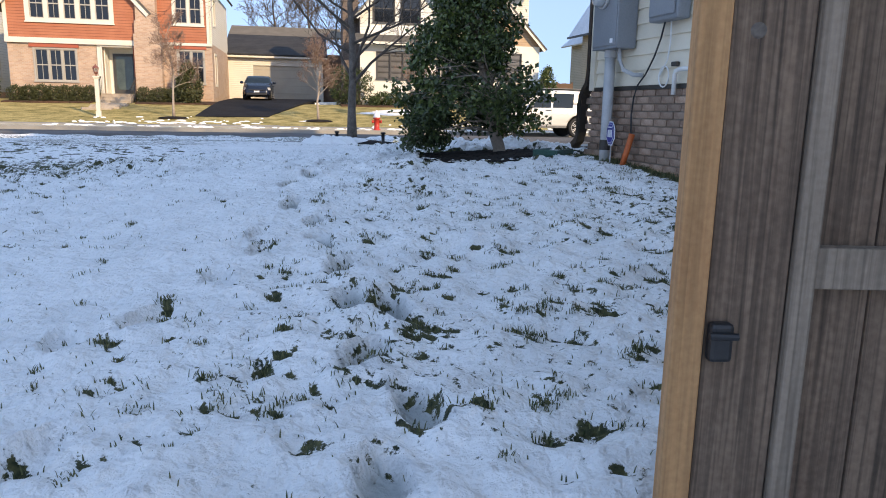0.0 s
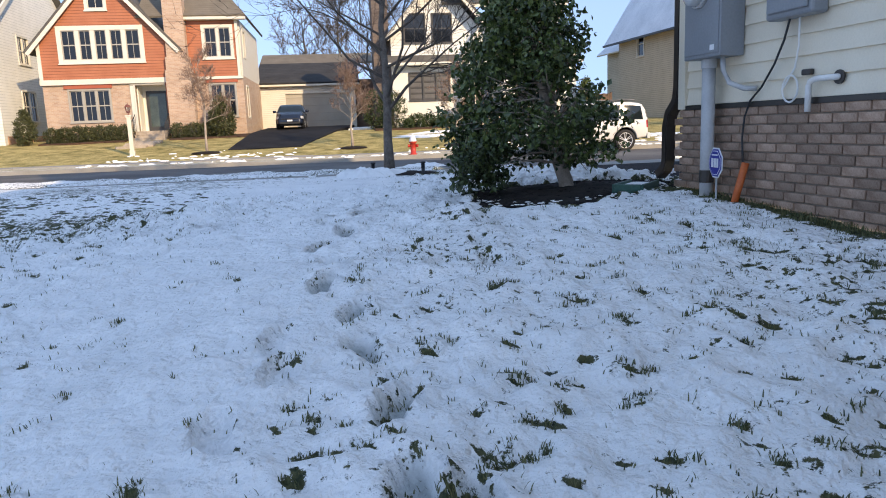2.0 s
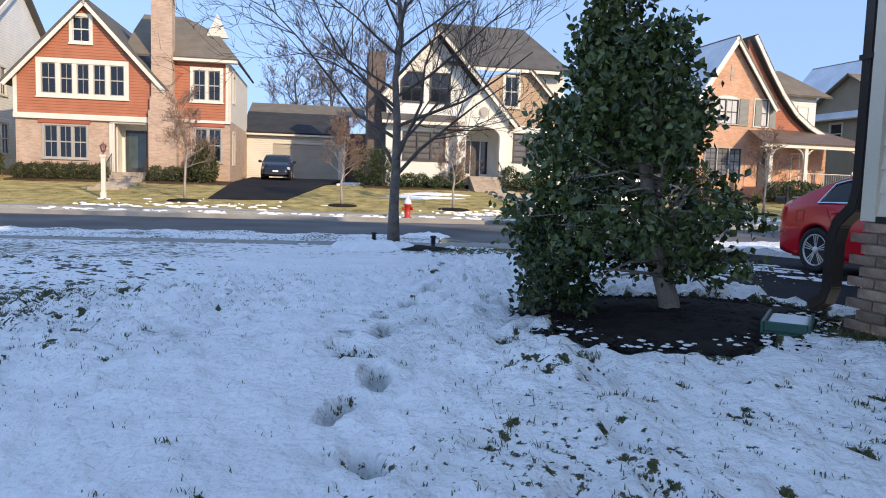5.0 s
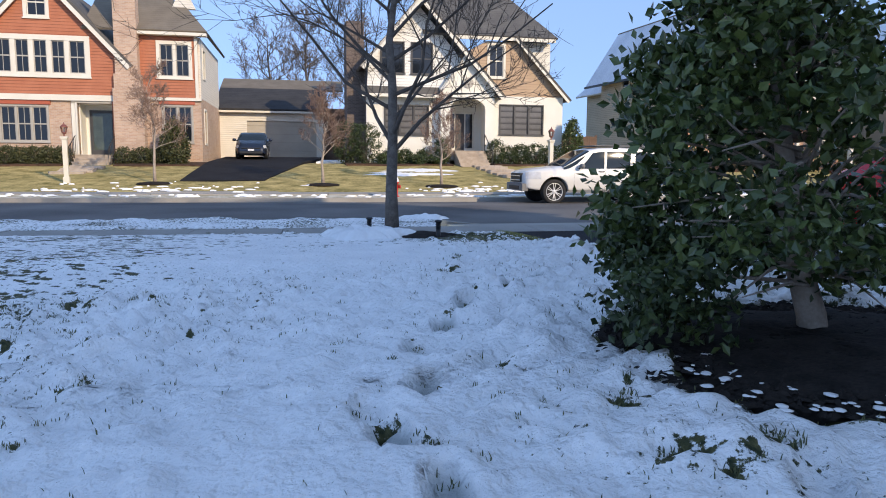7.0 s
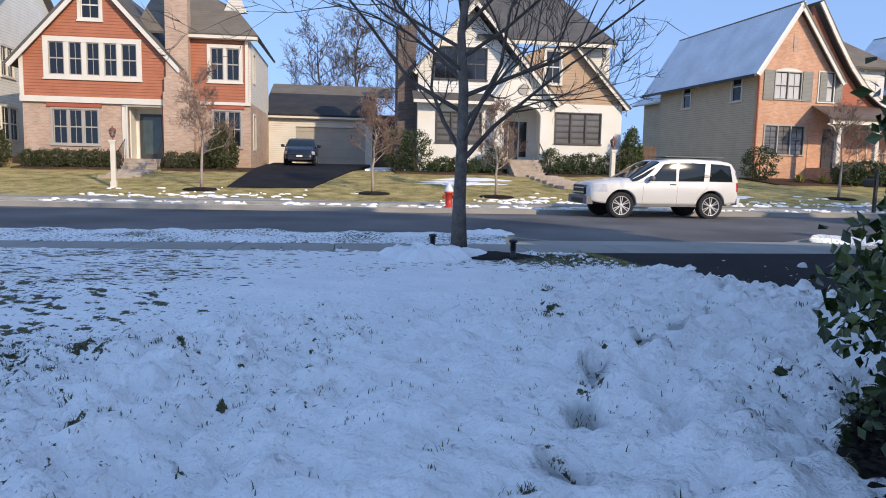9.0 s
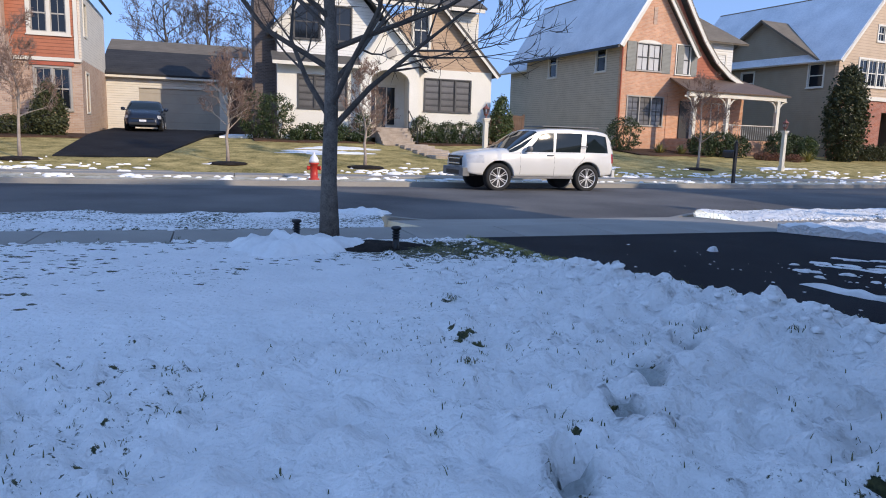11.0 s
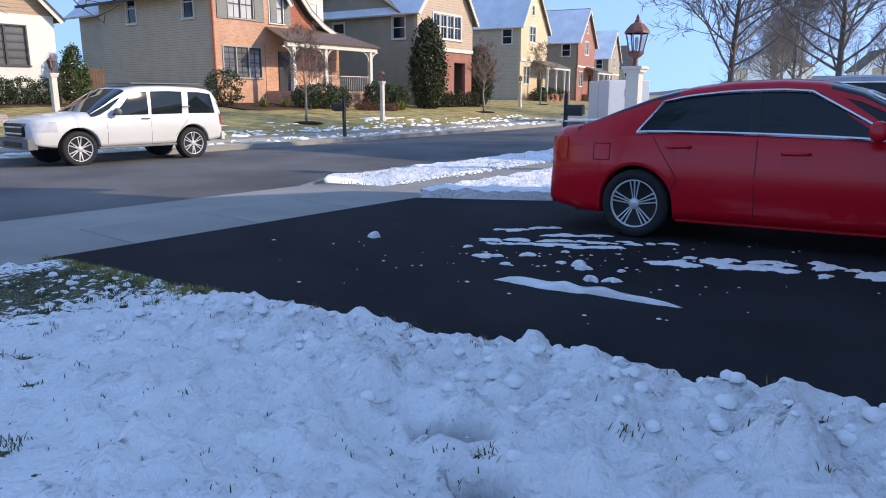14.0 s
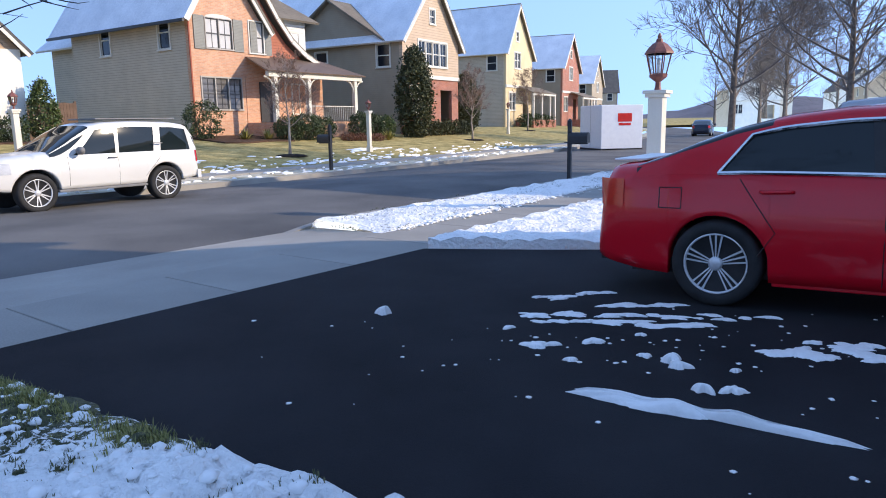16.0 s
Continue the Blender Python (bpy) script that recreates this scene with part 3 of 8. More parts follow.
def strip(name, mat, x_list, lo, hi, z_fn, n=2, thick=0.25, label="", category="", bare_fn=None):
    """A long band of ground between two lines of the plan, n cells across, with sides."""
    vv, ff, bb = [], [], []
    for x in x_list:
        y0, y1 = lo(x), hi(x)
        for k in range(n + 1):
            y = y0 + (y1 - y0) * k / n
            vv.append((x, y, z_fn(x, y, k / n)))
            bb.append(bare_fn(x, y) if bare_fn else 0)
    w_ = n + 1
    for i in range(len(x_list) - 1):
        for k in range(n):
            a = i * w_ + k
            ff.append((a, a + w_, a + w_ + 1, a + 1))
    base = len(vv)
    for i, x in enumerate(x_list):
        for k in (0, n):
            p = vv[i * w_ + k]
            vv.append((p[0], p[1], p[2] - thick))
            bb.append(0.3)
    for i in range(len(x_list) - 1):
        a, b = i * w_, (i + 1) * w_
        c, d = base + 2 * i, base + 2 * (i + 1)
        ff.append((a, c, d, b))
        ff.append((a + n, b + n, d + 1, c + 1))
    ob = sheet(name, vv, ff, mat, smooth=False)
    if bare_fn:
        at_ = ob.data.attributes.new("bare", "FLOAT", "POINT")
        at_.data.foreach_set("value", bb)
    return tagged(ob, label, category, kind="structure")


long_x = list(np.arange(-160, -20, 8.0)) + list(np.arange(-20, 40, 1.0)) + list(np.arange(40, 130, 4.0))
strip("road", M["asphalt_road"], long_x, kerb_near_y, kerb_far_y, lambda x, y, f: ROAD_Z + (ROAD_CROWN - ROAD_Z) * (1 - (2 * f - 1) ** 2), 10, label="worn grey asphalt street with wet streaks", category="road")


def apron_dip(x):
    """1 where the kerb drops for the driveway."""
    return max(0.0, min(1.0, (3.4 - abs(x - 1.9)) / 0.8))


strip("kerb_near", M["concrete"], list(np.arange(-60, 60, 0.5)), lambda x: kerb_near_y(x) - 0.16, kerb_near_y, lambda x, y, f: 0.335 - 0.125 * apron_dip(x), 1, label="pale concrete kerb, dropped at the driveway", category="kerb")
strip("kerb_far", M["concrete"], long_x, kerb_far_y, lambda x: kerb_far_y(x) + 0.16, lambda x, y, f: 0.335, 1, label="pale concrete kerb along the street", category="kerb")


def verge_bare(x, y):
    return 0.26 + 0.12 * noise.noise(Vector((x, y, 0)) * 1.1)


def verge_top(x, y, f):
    z = VERGE_Z + 0.02 + 0.05 * noise.noise(Vector((x, y, 1)) * 1.6) + 0.03 * noise.noise(Vector((x, y, 2)) * 5)
    return max(0.30, z) + 0.02 if 0 < f < 1 else 0.31


strip("verge_left", M["snow_lawn"], list(np.arange(-60, -20, 2.0)) + list(np.arange(-20, -1.3, 0.12)), lambda x: sidewalk_y(x) + WALK_W, lambda x: kerb_near_y(x) - 0.16, verge_top, 14, label="strip of grass under broken snow beside the kerb", category="grass strip", bare_fn=verge_bare)
strip("verge_right", M["snow_lawn"], list(np.arange(5.0, 24, 0.12)) + list(np.arange(24, 70, 2.0)), lambda x: sidewalk_y(x) + WALK_W, lambda x: kerb_near_y(x) - 0.16, verge_top, 14, label="strip of grass under broken snow beside the kerb", category="grass strip", bare_fn=lambda x, y: verge_bare(x, y) - 0.05)
strip("verge_far", M["verge"], long_x, lambda x: kerb_far_y(x) + 0.16, lambda x: kerb_far_y(x) + 1.8, lambda x, y, f: 0.335 + 0.02 * noise.noise(Vector((x, y, 1))), 4, label="strip of straw-coloured winter grass with snow remains", category="grass strip")

# sidewalk slabs, with recessed joints
slab_mesh = None
walk_near = thing("sidewalk_near", pose(0, 0, 0), "pale concrete sidewalk of separate slabs", "sidewalk", kind="structure")
walk_far = thing("sidewalk_far", pose(0, 0, 0), "pale concrete sidewalk of separate slabs, partly snowy", "sidewalk", kind="structure")
bm = boxes((-0.742, 0.742, 0, WALK_W, -0.2, 0), bevel=0.012)
slab_mesh = bpy.data.meshes.new("slab")
bm.to_mesh(slab_mesh)
bm.free()
slab_mesh.materials.append(M["concrete"])
for par, fn, z in ((walk_near, sidewalk_y, 0.375), (walk_far, lambda x: kerb_far_y(x) + 1.8, 0.385)):
    x = -45.0
    while x < 55:
        m_ = (fn(x + 0.7) - fn(x - 0.7)) / 1.4
        ob = new("slab", slab_mesh)
        ob.parent = par
        ob.matrix_world = pose(x, fn(x), z, rz=math.degrees(math.atan(m_)))
        x += 1.5 / math.sqrt(1 + m_ * m_)


# the driveway: new black asphalt, and its concrete apron
def poly_sheet(name, pts, z_fn, mat, cell=0.4, label="", category=""):
    """A flat outline filled with a grid of cells."""
    bm = bmesh.new()
    vs_ = [bm.verts.new((x, y, 0)) for x, y in pts]
    bm.faces.new(vs_)
    lo_x, hi_x = min(p[0] for p in pts), max(p[0] for p in pts)
    lo_y, hi_y = min(p[1] for p in pts), max(p[1] for p in pts)
    for k in np.arange(lo_x + cell, hi_x, cell):
        bmesh.ops.bisect_plane(bm, geom=bm.verts[:] + bm.edges[:] + bm.faces[:], plane_co=(k, 0, 0), plane_no=(1, 0, 0))
    for k in np.arange(lo_y + cell, hi_y, cell):
        bmesh.ops.bisect_plane(bm, geom=bm.verts[:] + bm.edges[:] + bm.faces[:], plane_co=(0, k, 0), plane_no=(0, 1, 0))
    for v in bm.verts:
        v.co.z = z_fn(v.co.x, v.co.y)
    bmesh.ops.recalc_face_normals(bm, faces=bm.faces)
    if bm.faces[:] and sum(f.normal.z for f in bm.faces) < 0:
        bmesh.ops.reverse_faces(bm, faces=bm.faces)
    r = bmesh.ops.extrude_face_region(bm, geom=bm.faces[:])
    low = [v for v in bm.verts if v not in set(g for g in r["geom"] if isinstance(g, bmesh.types.BMVert))]
    for v in low:
        v.co.z -= 0.2
    return tagged(part(name, bm, mat), label, category, kind="structure")


DRIVE = [(-0.12, sidewalk_y(-0.12)), (4.55, sidewalk_y(4.55)), (5.95, 16.4), (6.9, 14.6), (8.2, 10.2), (2.35, 8.45), (2.1, 8.5), (1.3, 11.4), (0.3, 15.1)]
poly_sheet("driveway", [(x - 0.25 if i in (0, 6, 7, 8) else x, y) for i, (x, y) in enumerate(DRIVE)], lambda x, y: drive_z(y), M["asphalt_new"], label="freshly sealed black asphalt driveway", category="driveway")
apron_pts = [(-0.85, sidewalk_y(-0.85) + WALK_W), (4.95, sidewalk_y(4.95) + WALK_W), (5.1, kerb_near_y(5.1) - 0.17), (-1.25, kerb_near_y(-1.25) - 0.17)]
poly_sheet("driveway_apron", apron_pts, lambda x, y: 0.375 - 0.16 * max(0, min(1, (y - sidewalk_y(x) - WALK_W) / 2.2)), M["concrete"], label="pale concrete driveway apron", category="apron")
# snow on the lot beyond the driveway
near_pts = [(4.62, sidewalk_y(4.62) - 0.02), (9.5, sidewalk_y(9.5) - 0.02), (9.5, 12.6), (7.55, 12.6), (6.95, 14.6), (6.0, 16.4)]
side_pts = [(9.49, sidewalk_y(9.49) - 0.02), (40, sidewalk_y(40) - 0.02), (44, 6), (9, 6), (8.25, 10.2), (7.54, 12.61), (9.49, 12.61)]


def side_snow(x, y):
    p = Vector((x, y, 0))
    return 0.44 + 0.05 * min(1, max(0, y - 15)) + 0.012 * max(0, 16 - y) + 0.05 * abs(noise.noise(p * 3)) + 0.045 * noise.noise(p * 6) + 0.02 * noise.noise(p * 13)


poly_sheet("ground_snow_by_driveway", near_pts, side_snow, M["snow_lawn"], cell=0.1, label="lumpy snow on the ground at the driveway's edge", category="snow")
poly_sheet("ground_snow_beside_driveway", side_pts, lambda x, y: 0.43 + 0.03 * noise.noise(Vector((x, y, 0)) * 1.5) + 0.05 * abs(noise.noise(Vector((x, y, 0)) * 4)) + 0.03 * noise.noise(Vector((x, y, 0)) * 9) + 0.05 * min(1, max(0, y - 15)) + 0.012 * max(0, 16 - y), M["snow"], cell=0.35, label="lumpy snow on the ground beside the driveway", category="snow")

# ground across the road, one sheet out to the horizon
xs = sorted({*np.arange(-60, 60, 1.5), *np.arange(-900, -60, 40.0), *np.arange(60, 900, 30.0)})
ds = [1.8, 3.15, 3.25, 4, 5, 6, 7, 8, 9, 10, 11, 12, 14, 17, 22, 30, 45, 70, 110, 200, 400, 900, 2000]
verts = [(x, kerb_far_y(max(-160, min(130, x))) + d, far_z(max(-160, min(130, x)), kerb_far_y(max(-160, min(130, x))) + d) + (0.03 * noise.noise(Vector((x, d, 0)) * 0.8) if d > 3.3 else -0.03)) for x in xs for d in ds]
w = len(ds)
faces = [(i * w + k, (i + 1) * w + k, (i + 1) * w + k + 1, i * w + k + 1) for i in range(len(xs) - 1) for k in range(w - 1)]
tagged(sheet("ground", verts, faces, M["dry_grass"]), "winter lawn of straw and dull green grass", "ground", kind="structure")
tagged(part("ground_behind", boxes((-900, 900, -900, -30, -3, -0.75), (44, 900, -30, 15, -3, 0.3), (-900, -60, -30, 10, -3, -0.4)), M["dry_grass"]), "winter ground behind the lots", "ground", kind="structure")


M["brick_dark"] = brickwork("brick_dark", (0.10, 0.075, 0.065), (0.16, 0.12, 0.10), (0.2, 0.17, 0.15))


# ---------------------------------------------------------------- houses across the street
def house_base(name, px, py, slope, label):
    return thing(name, pose(px, py, 0, rz=math.degrees(math.atan(slope))), label, "house")


def gable_trim(bm, pts, w_, y0, y1):
    """Rake boards along a run of x,z points, w_ wide, from y0 to y1."""
    for (xa, za), (xb, zb) in zip(pts, pts[1:]):
        d = Vector((xb - xa, 0, zb - za)).normalized()
        nrm = Vector((d.z, 0, -d.x))
        if nrm.z > 0:
            nrm = -nrm
        q = [(xa, za), (xb, zb), (xb + nrm.x * w_, zb + nrm.z * w_), (xa + nrm.x * w_, za + nrm.z * w_)]
        prism(bm, q, y0, y1)


def hole(x0, x1, z0, z1):
    return (x0, x1, z0, z1)


SIDE_L = Matrix.Rotation(radians(-90), 4, "Z")


def house_rust():
    h = house_base("house", -16, 41, 0.2, "two-storey house with rust-red gable siding above tan brick")
    zb, band, eave = 0.75, 4.5, 6.55
    xl, xr = -8.15, -1.2
    ax = (xl + xr) / 2
    slope = (8.87 - eave) / (2.1)
    apex = eave + slope * (xr - ax) * 0.97
    # ground floor, brick, with a recess for the door
    holes = [hole(-6.8, -4.75, 2.4, 4.05), hole(-3.35, -1.75, 1.75, 4.25)]
    part("wall", wall_bm([(xl, zb - 1), (xr, zb - 1), (xr, band), (xl, band)], holes, 0.12, 0.25), M["brick_tan"], h, "tan brick ground floor")
    w5 = hole(-6.85, -2.85, 5.68, 7.22)
    tw = hole(-5.32, -4.5, 8.35, 9.6)
    part("wall", wall_bm([(xl, band), (xr, band), (xr, eave), (ax, apex), (xl, eave)], [w5, tw], 0.0, 0.25), M["rust_siding"], h, "rust-red lap siding in the gable")
    window(h, *w5, y=0.0, units=5, trim="white_trim", frame_mat="grey_trim", edge=0.24)
    window(h, *tw, y=0.0, units=1, edge=0.16)
    window(h, *holes[0], y=0.12, units=3, trim="grey_trim", frame_mat="grey_trim", edge=0.10)
    part("lintel", boxes((-7.05, -4.55, 0.02, 0.12, 4.16, 4.45)), M["door_red"], h)
    part("lintel", boxes((-3.6, -1.6, 0.02, 0.12, 4.26, 4.47)), M["grey_trim"], h)
    # door recess
    part("recess", boxes((-3.37, -3.3, 0.37, 1.3, 1.75, 4.3), (-1.75, -1.7, 0.37, 1.3, 1.75, 4.3), (-3.37, -1.7, 1.3, 1.4, 1.75, 4.3), (-3.37, -1.7, 0.37, 1.3, 4.25, 4.32), (-3.37, -1.7, -0.2, 1.3, 1.6, 1.75)), M["paint_white"], h)
    d = part("door", boxes((-3.1, -1.9, 1.2, 1.27, 1.76, 4.0)), M["dark_frame"], h, "dark front door with a large pane")
    part("pane", boxes((-2.95, -2.05, 1.185, 1.2, 2.0, 3.85)), M["glass_door"], d)
    part("pilaster", boxes((-3.42, -3.35, 0.0, 0.3, 1.75, 4.28), (-3.62, -3.42, 0.05, 0.125, 1.75, 4.28)), M["white_trim"], h)
    part("trim_band", boxes((xl - 0.05, xr + 0.05, -0.06, 0.2, band - 0.13, band + 0.15)), M["white_trim"], h)
    part("corner_board", boxes((xl - 0.03, xl + 0.15, -0.05, 0.0, band + 0.15, eave)), M["white_trim"], h)
    part("corner_board", boxes((xr - 0.15, xr + 0.03, -0.05, 0.0, band + 0.15, eave - 0.2)), M["white_trim"], h)
    bm = bmesh.new()
    gable_trim(bm, [(xl - 0.55, eave - 0.45), (ax, apex + 0.25), (xr + 0.55, eave - 0.45)], 0.28, -0.35, -0.28)
    part("rake_board", bm, M["white_trim"], h)
    bm = bmesh.new()
    slab(bm, (xl - 0.6, -0.36, eave - 0.45), (ax, -0.36, apex + 0.3), (ax, 9, apex + 0.3), (xl - 0.6, 9, eave - 0.45))
    slab(bm, (xr + 0.6, -0.36, eave - 0.45), (ax, -0.36, apex + 0.3), (ax, 9, apex + 0.3), (xr + 0.6, 9, eave - 0.45))
    part("roof", bm, M["roof_grey"], h, "grey asphalt shingle roof")
    part("wall", boxes((xl, xl + 0.2, 0.26, 10, zb - 1, eave)), M["cream_siding"], h)
    # right wing with a faceted corner
    xw, xc, yc = -0.4, 2.35, 1.4
    ez = 7.7
    w2 = hole(0.55, 1.92, 5.72, 7.28)
    w3 = hole(0.62, 1.95, 2.45, 4.2)
    part("wall", wall_bm([(xw, band + 0.15), (xc, band + 0.15), (xc, ez), (xw, ez)], [w2], 0.35, 0.2), M["rust_siding"], h, "rust-red lap siding on the wing")
    part("wall", wall_bm([(xw, zb - 1), (xc + 0.1, zb - 1), (xc + 0.1, band), (xw, band)], [w3], 0.4, 0.2), M["brick_tan"], h, "tan brick on the wing")
    window(h, *w2, y=0.35, units=2, trim="white_trim", frame_mat="grey_trim", edge=0.17)
    window(h, *w3, y=0.4, units=2, trim="grey_trim", frame_mat="grey_trim", edge=0.10)
    part("lintel", boxes((0.4, 2.15, 0.30, 0.4, 4.31, 4.47)), M["door_red"], h)
    part("trim_band", boxes((xw, xc + 0.12, 0.26, 0.55, band, band + 0.15)), M["white_trim"], h)
    part("corner_board", boxes((xc - 0.14, xc + 0.02, 0.30, 0.35, band + 0.15, ez)), M["white_trim"], h)
    # side wall, receding
    for mat, z0, z1, nm in (("cream_siding", band + 0.15, ez, "cream siding on the side"), ("brick_tan", zb - 1, band + 0.15, "tan brick on the side")):
        hs = [hole(-2.3, -1.5, 5.8, 7.2)] if z0 > 3 else [hole(-2.3, -1.5, 2.4, 4.1)]
        bm = wall_bm([(-9, z0), (-0.56, z0), (-0.56, z1), (-9, z1)], hs, 0, 0.2)
        mt = Matrix.Translation((xc + 0.1, 0, 0)) @ Matrix.Rotation(radians(90), 4, "Z") @ Matrix.Scale(-1, 4, (1, 0, 0))
        bmesh.ops.transform(bm, matrix=mt, verts=bm.verts)
        bmesh.ops.recalc_face_normals(bm, faces=bm.faces)
        part("wall", bm, M[mat], h, nm)
        part("pane", boxes((xc + 0.0, xc + 0.06, 1.5, 2.3, hs[0][2], hs[0][3])), M["glass_window"], h)
        part("casing", boxes((xc + 0.08, xc + 0.14, 1.38, 1.5, hs[0][2] - 0.1, hs[0][3] + 0.1), (xc + 0.08, xc + 0.14, 2.3, 2.42, hs[0][2] - 0.1, hs[0][3] + 0.1), (xc + 0.08, xc + 0.14, 1.5, 2.3, hs[0][3], hs[0][3] + 0.1), (xc + 0.08, xc + 0.14, 1.5, 2.3, hs[0][2] - 0.1, hs[0][2])), M["white_trim"], h)
    part("eave_board", boxes((xw, xc + 0.5, -0.1, 0.36, ez - 0.02, ez + 0.2)), M["white_trim"], h)
    bm = bmesh.new()
    slab(bm, (xw - 2.5, -0.15, ez + 0.2), (xc + 0.55, -0.15, ez + 0.2), (xc - 0.8, 2.4, ez + 1.9), (xw - 2.5, 2.4, ez + 1.9))
    slab(bm, (xc + 0.55, -0.15, ez + 0.2), (xc + 0.55, 9, ez + 0.2), (xc - 0.8, 7, ez + 1.9), (xc - 0.8, 2.4, ez + 1.9))
    slab(bm, (xw - 2.5, 2.4, ez + 1.9), (xc - 0.8, 2.4, ez + 1.9), (xc - 3.0, 4.6, ez + 3.2), (xw - 2.5, 4.6, ez + 3.2))
    part("roof", bm, M["roof_brown"], h, "brown-grey asphalt shingle roof of the wing")
    bm = prism(bmesh.new(), [(0.9, ez + 1.7), (2.1, ez + 1.7), (1.5, ez + 3.0)], 2.2, 2.5)
    part("dormer", bm, M["cream_siding"], h)
    # chimney
    part("chimney", boxes((-1.45, -0.40, -0.25, 0.5, 5.7, 12.2), (-1.6, -0.2, -0.3, 0.5, zb - 1, 5.0), (-1.53, -0.3, -0.28, 0.5, 5.0, 5.7)), M["brick_tan"], h, "tall tan brick chimney")
    # steps and rail
    part("porch_step", stairs_bm(-3.4, -1.7, -0.2, 1.75, 1.05), M["stone_step"], h)
    bm = bmesh.new()
    for xx in (-3.45, -1.65):
        for k in range(6):
            tube(bm, [(xx, -0.2 - 0.25 * k, 1.75 - 0.13 * k - 0.2), (xx, -0.2 - 0.25 * k, 2.65 - 0.13 * k)], 0.014, 5)
        tube(bm, [(xx, -0.15, 2.68), (xx, -1.5, 1.98)], 0.02, 6)
    part("railing", bm, M["iron"], h)
    part("downspout", tube(bmesh.new(), [(-1.68, 0.02, 1.2), (-1.68, 0.02, 4.4)], 0.045, 8), M["door_red"], h)
    return h


def house_garage():
    h = house_base("garage", -16, 41, 0.2, "low cream garage with a wide sectional door")
    # stands farther back than the house
    y = 9.0
    xl, xr, zb = 4.0, 8.9, 1.75
    part("wall", wall_bm([(xl - 1.6, zb - 1), (xr, zb - 1), (xr, zb + 2.95), (xl - 1.6, zb + 2.95)], [hole(xl + 0.1, xr - 0.45, zb - 0.02, zb + 2.25)], y, 0.25), M["cream_siding"], h)
    part("door", boxes((xl + 0.1, xr - 0.45, y + 0.1, y + 0.16, zb - 0.02, zb + 2.25)), M["garage_door"], h, "cream sectional garage door")
    part("fascia", boxes((xl - 1.8, xr + 0.3, y - 0.45, y - 0.3, zb + 2.75, zb + 2.98)), M["cream_trim"], h)
    bm = bmesh.new()
    slab(bm, (xl - 1.8, y - 0.5, zb + 2.98), (xr + 0.3, y - 0.5, zb + 2.98), (xr + 0.3, y + 3.3, zb + 4.6), (xl - 1.8, y + 3.3, zb + 4.6))
    part("roof", bm, M["roof_dark"], h, "dark shingle roof, darker than the slope above")
    bm = bmesh.new()
    slab(bm, (xl - 1.8, y + 3.3, zb + 4.6), (xr + 1.5, y + 3.3, zb + 4.6), (xr + 1.5, y + 6, zb + 5.5), (xl - 1.8, y + 6, zb + 5.5))
    part("roof", bm, M["roof_brown"], h, "brown-grey shingle roof")
    part("wall", boxes((xr - 0.2, xr, y + 0.26, y + 7, zb - 1, zb + 2.9)), M["cream_siding"], h)
    return h


def house_back():
    h = house_base("house", -4.5, 52, 0.2, "house behind with a tan gable over a timber porch")
    zb = 1.7
    part("wall", wall_bm([(-2.6, zb - 1), (2.4, zb - 1), (2.4, zb + 3.6), (0, zb + 5.2), (-2.6, zb + 3.6)], [hole(-1.3, 1.3, zb + 3.0, zb + 3.9)], 0, 0.2), M["brick_tan"], h)
    window(h, -1.3, 1.3, zb + 3.0, zb + 3.9, 0, units=4, edge=0.1, rows=1)
    bm = bmesh.new()
    slab(bm, (-3.0, -0.3, zb + 3.35), (0, -0.3, zb + 5.35), (0, 8, zb + 5.35), (-3.0, 8, zb + 3.35))
    slab(bm, (3.0, -0.3, zb + 3.35), (0, -0.3, zb + 5.35), (0, 8, zb + 5.35), (3.0, 8, zb + 3.35))
    part("roof", bm, M["roof_brown"], h)
    part("fence_panel", boxes((-2.7, 3.0, -3.2, -3.1, zb - 1, zb + 1.9)), M["fence_wood"], h)
    part("porch_roof", boxes((-2.6, 2.6, -1.6, 0, zb + 2.45, zb + 2.6)), M["fence_wood"], h)
    part("wall", boxes((-4.6, -2.6, 1, 1.2, zb - 1, zb + 3.2)), M["fence_wood"], h)
    return h


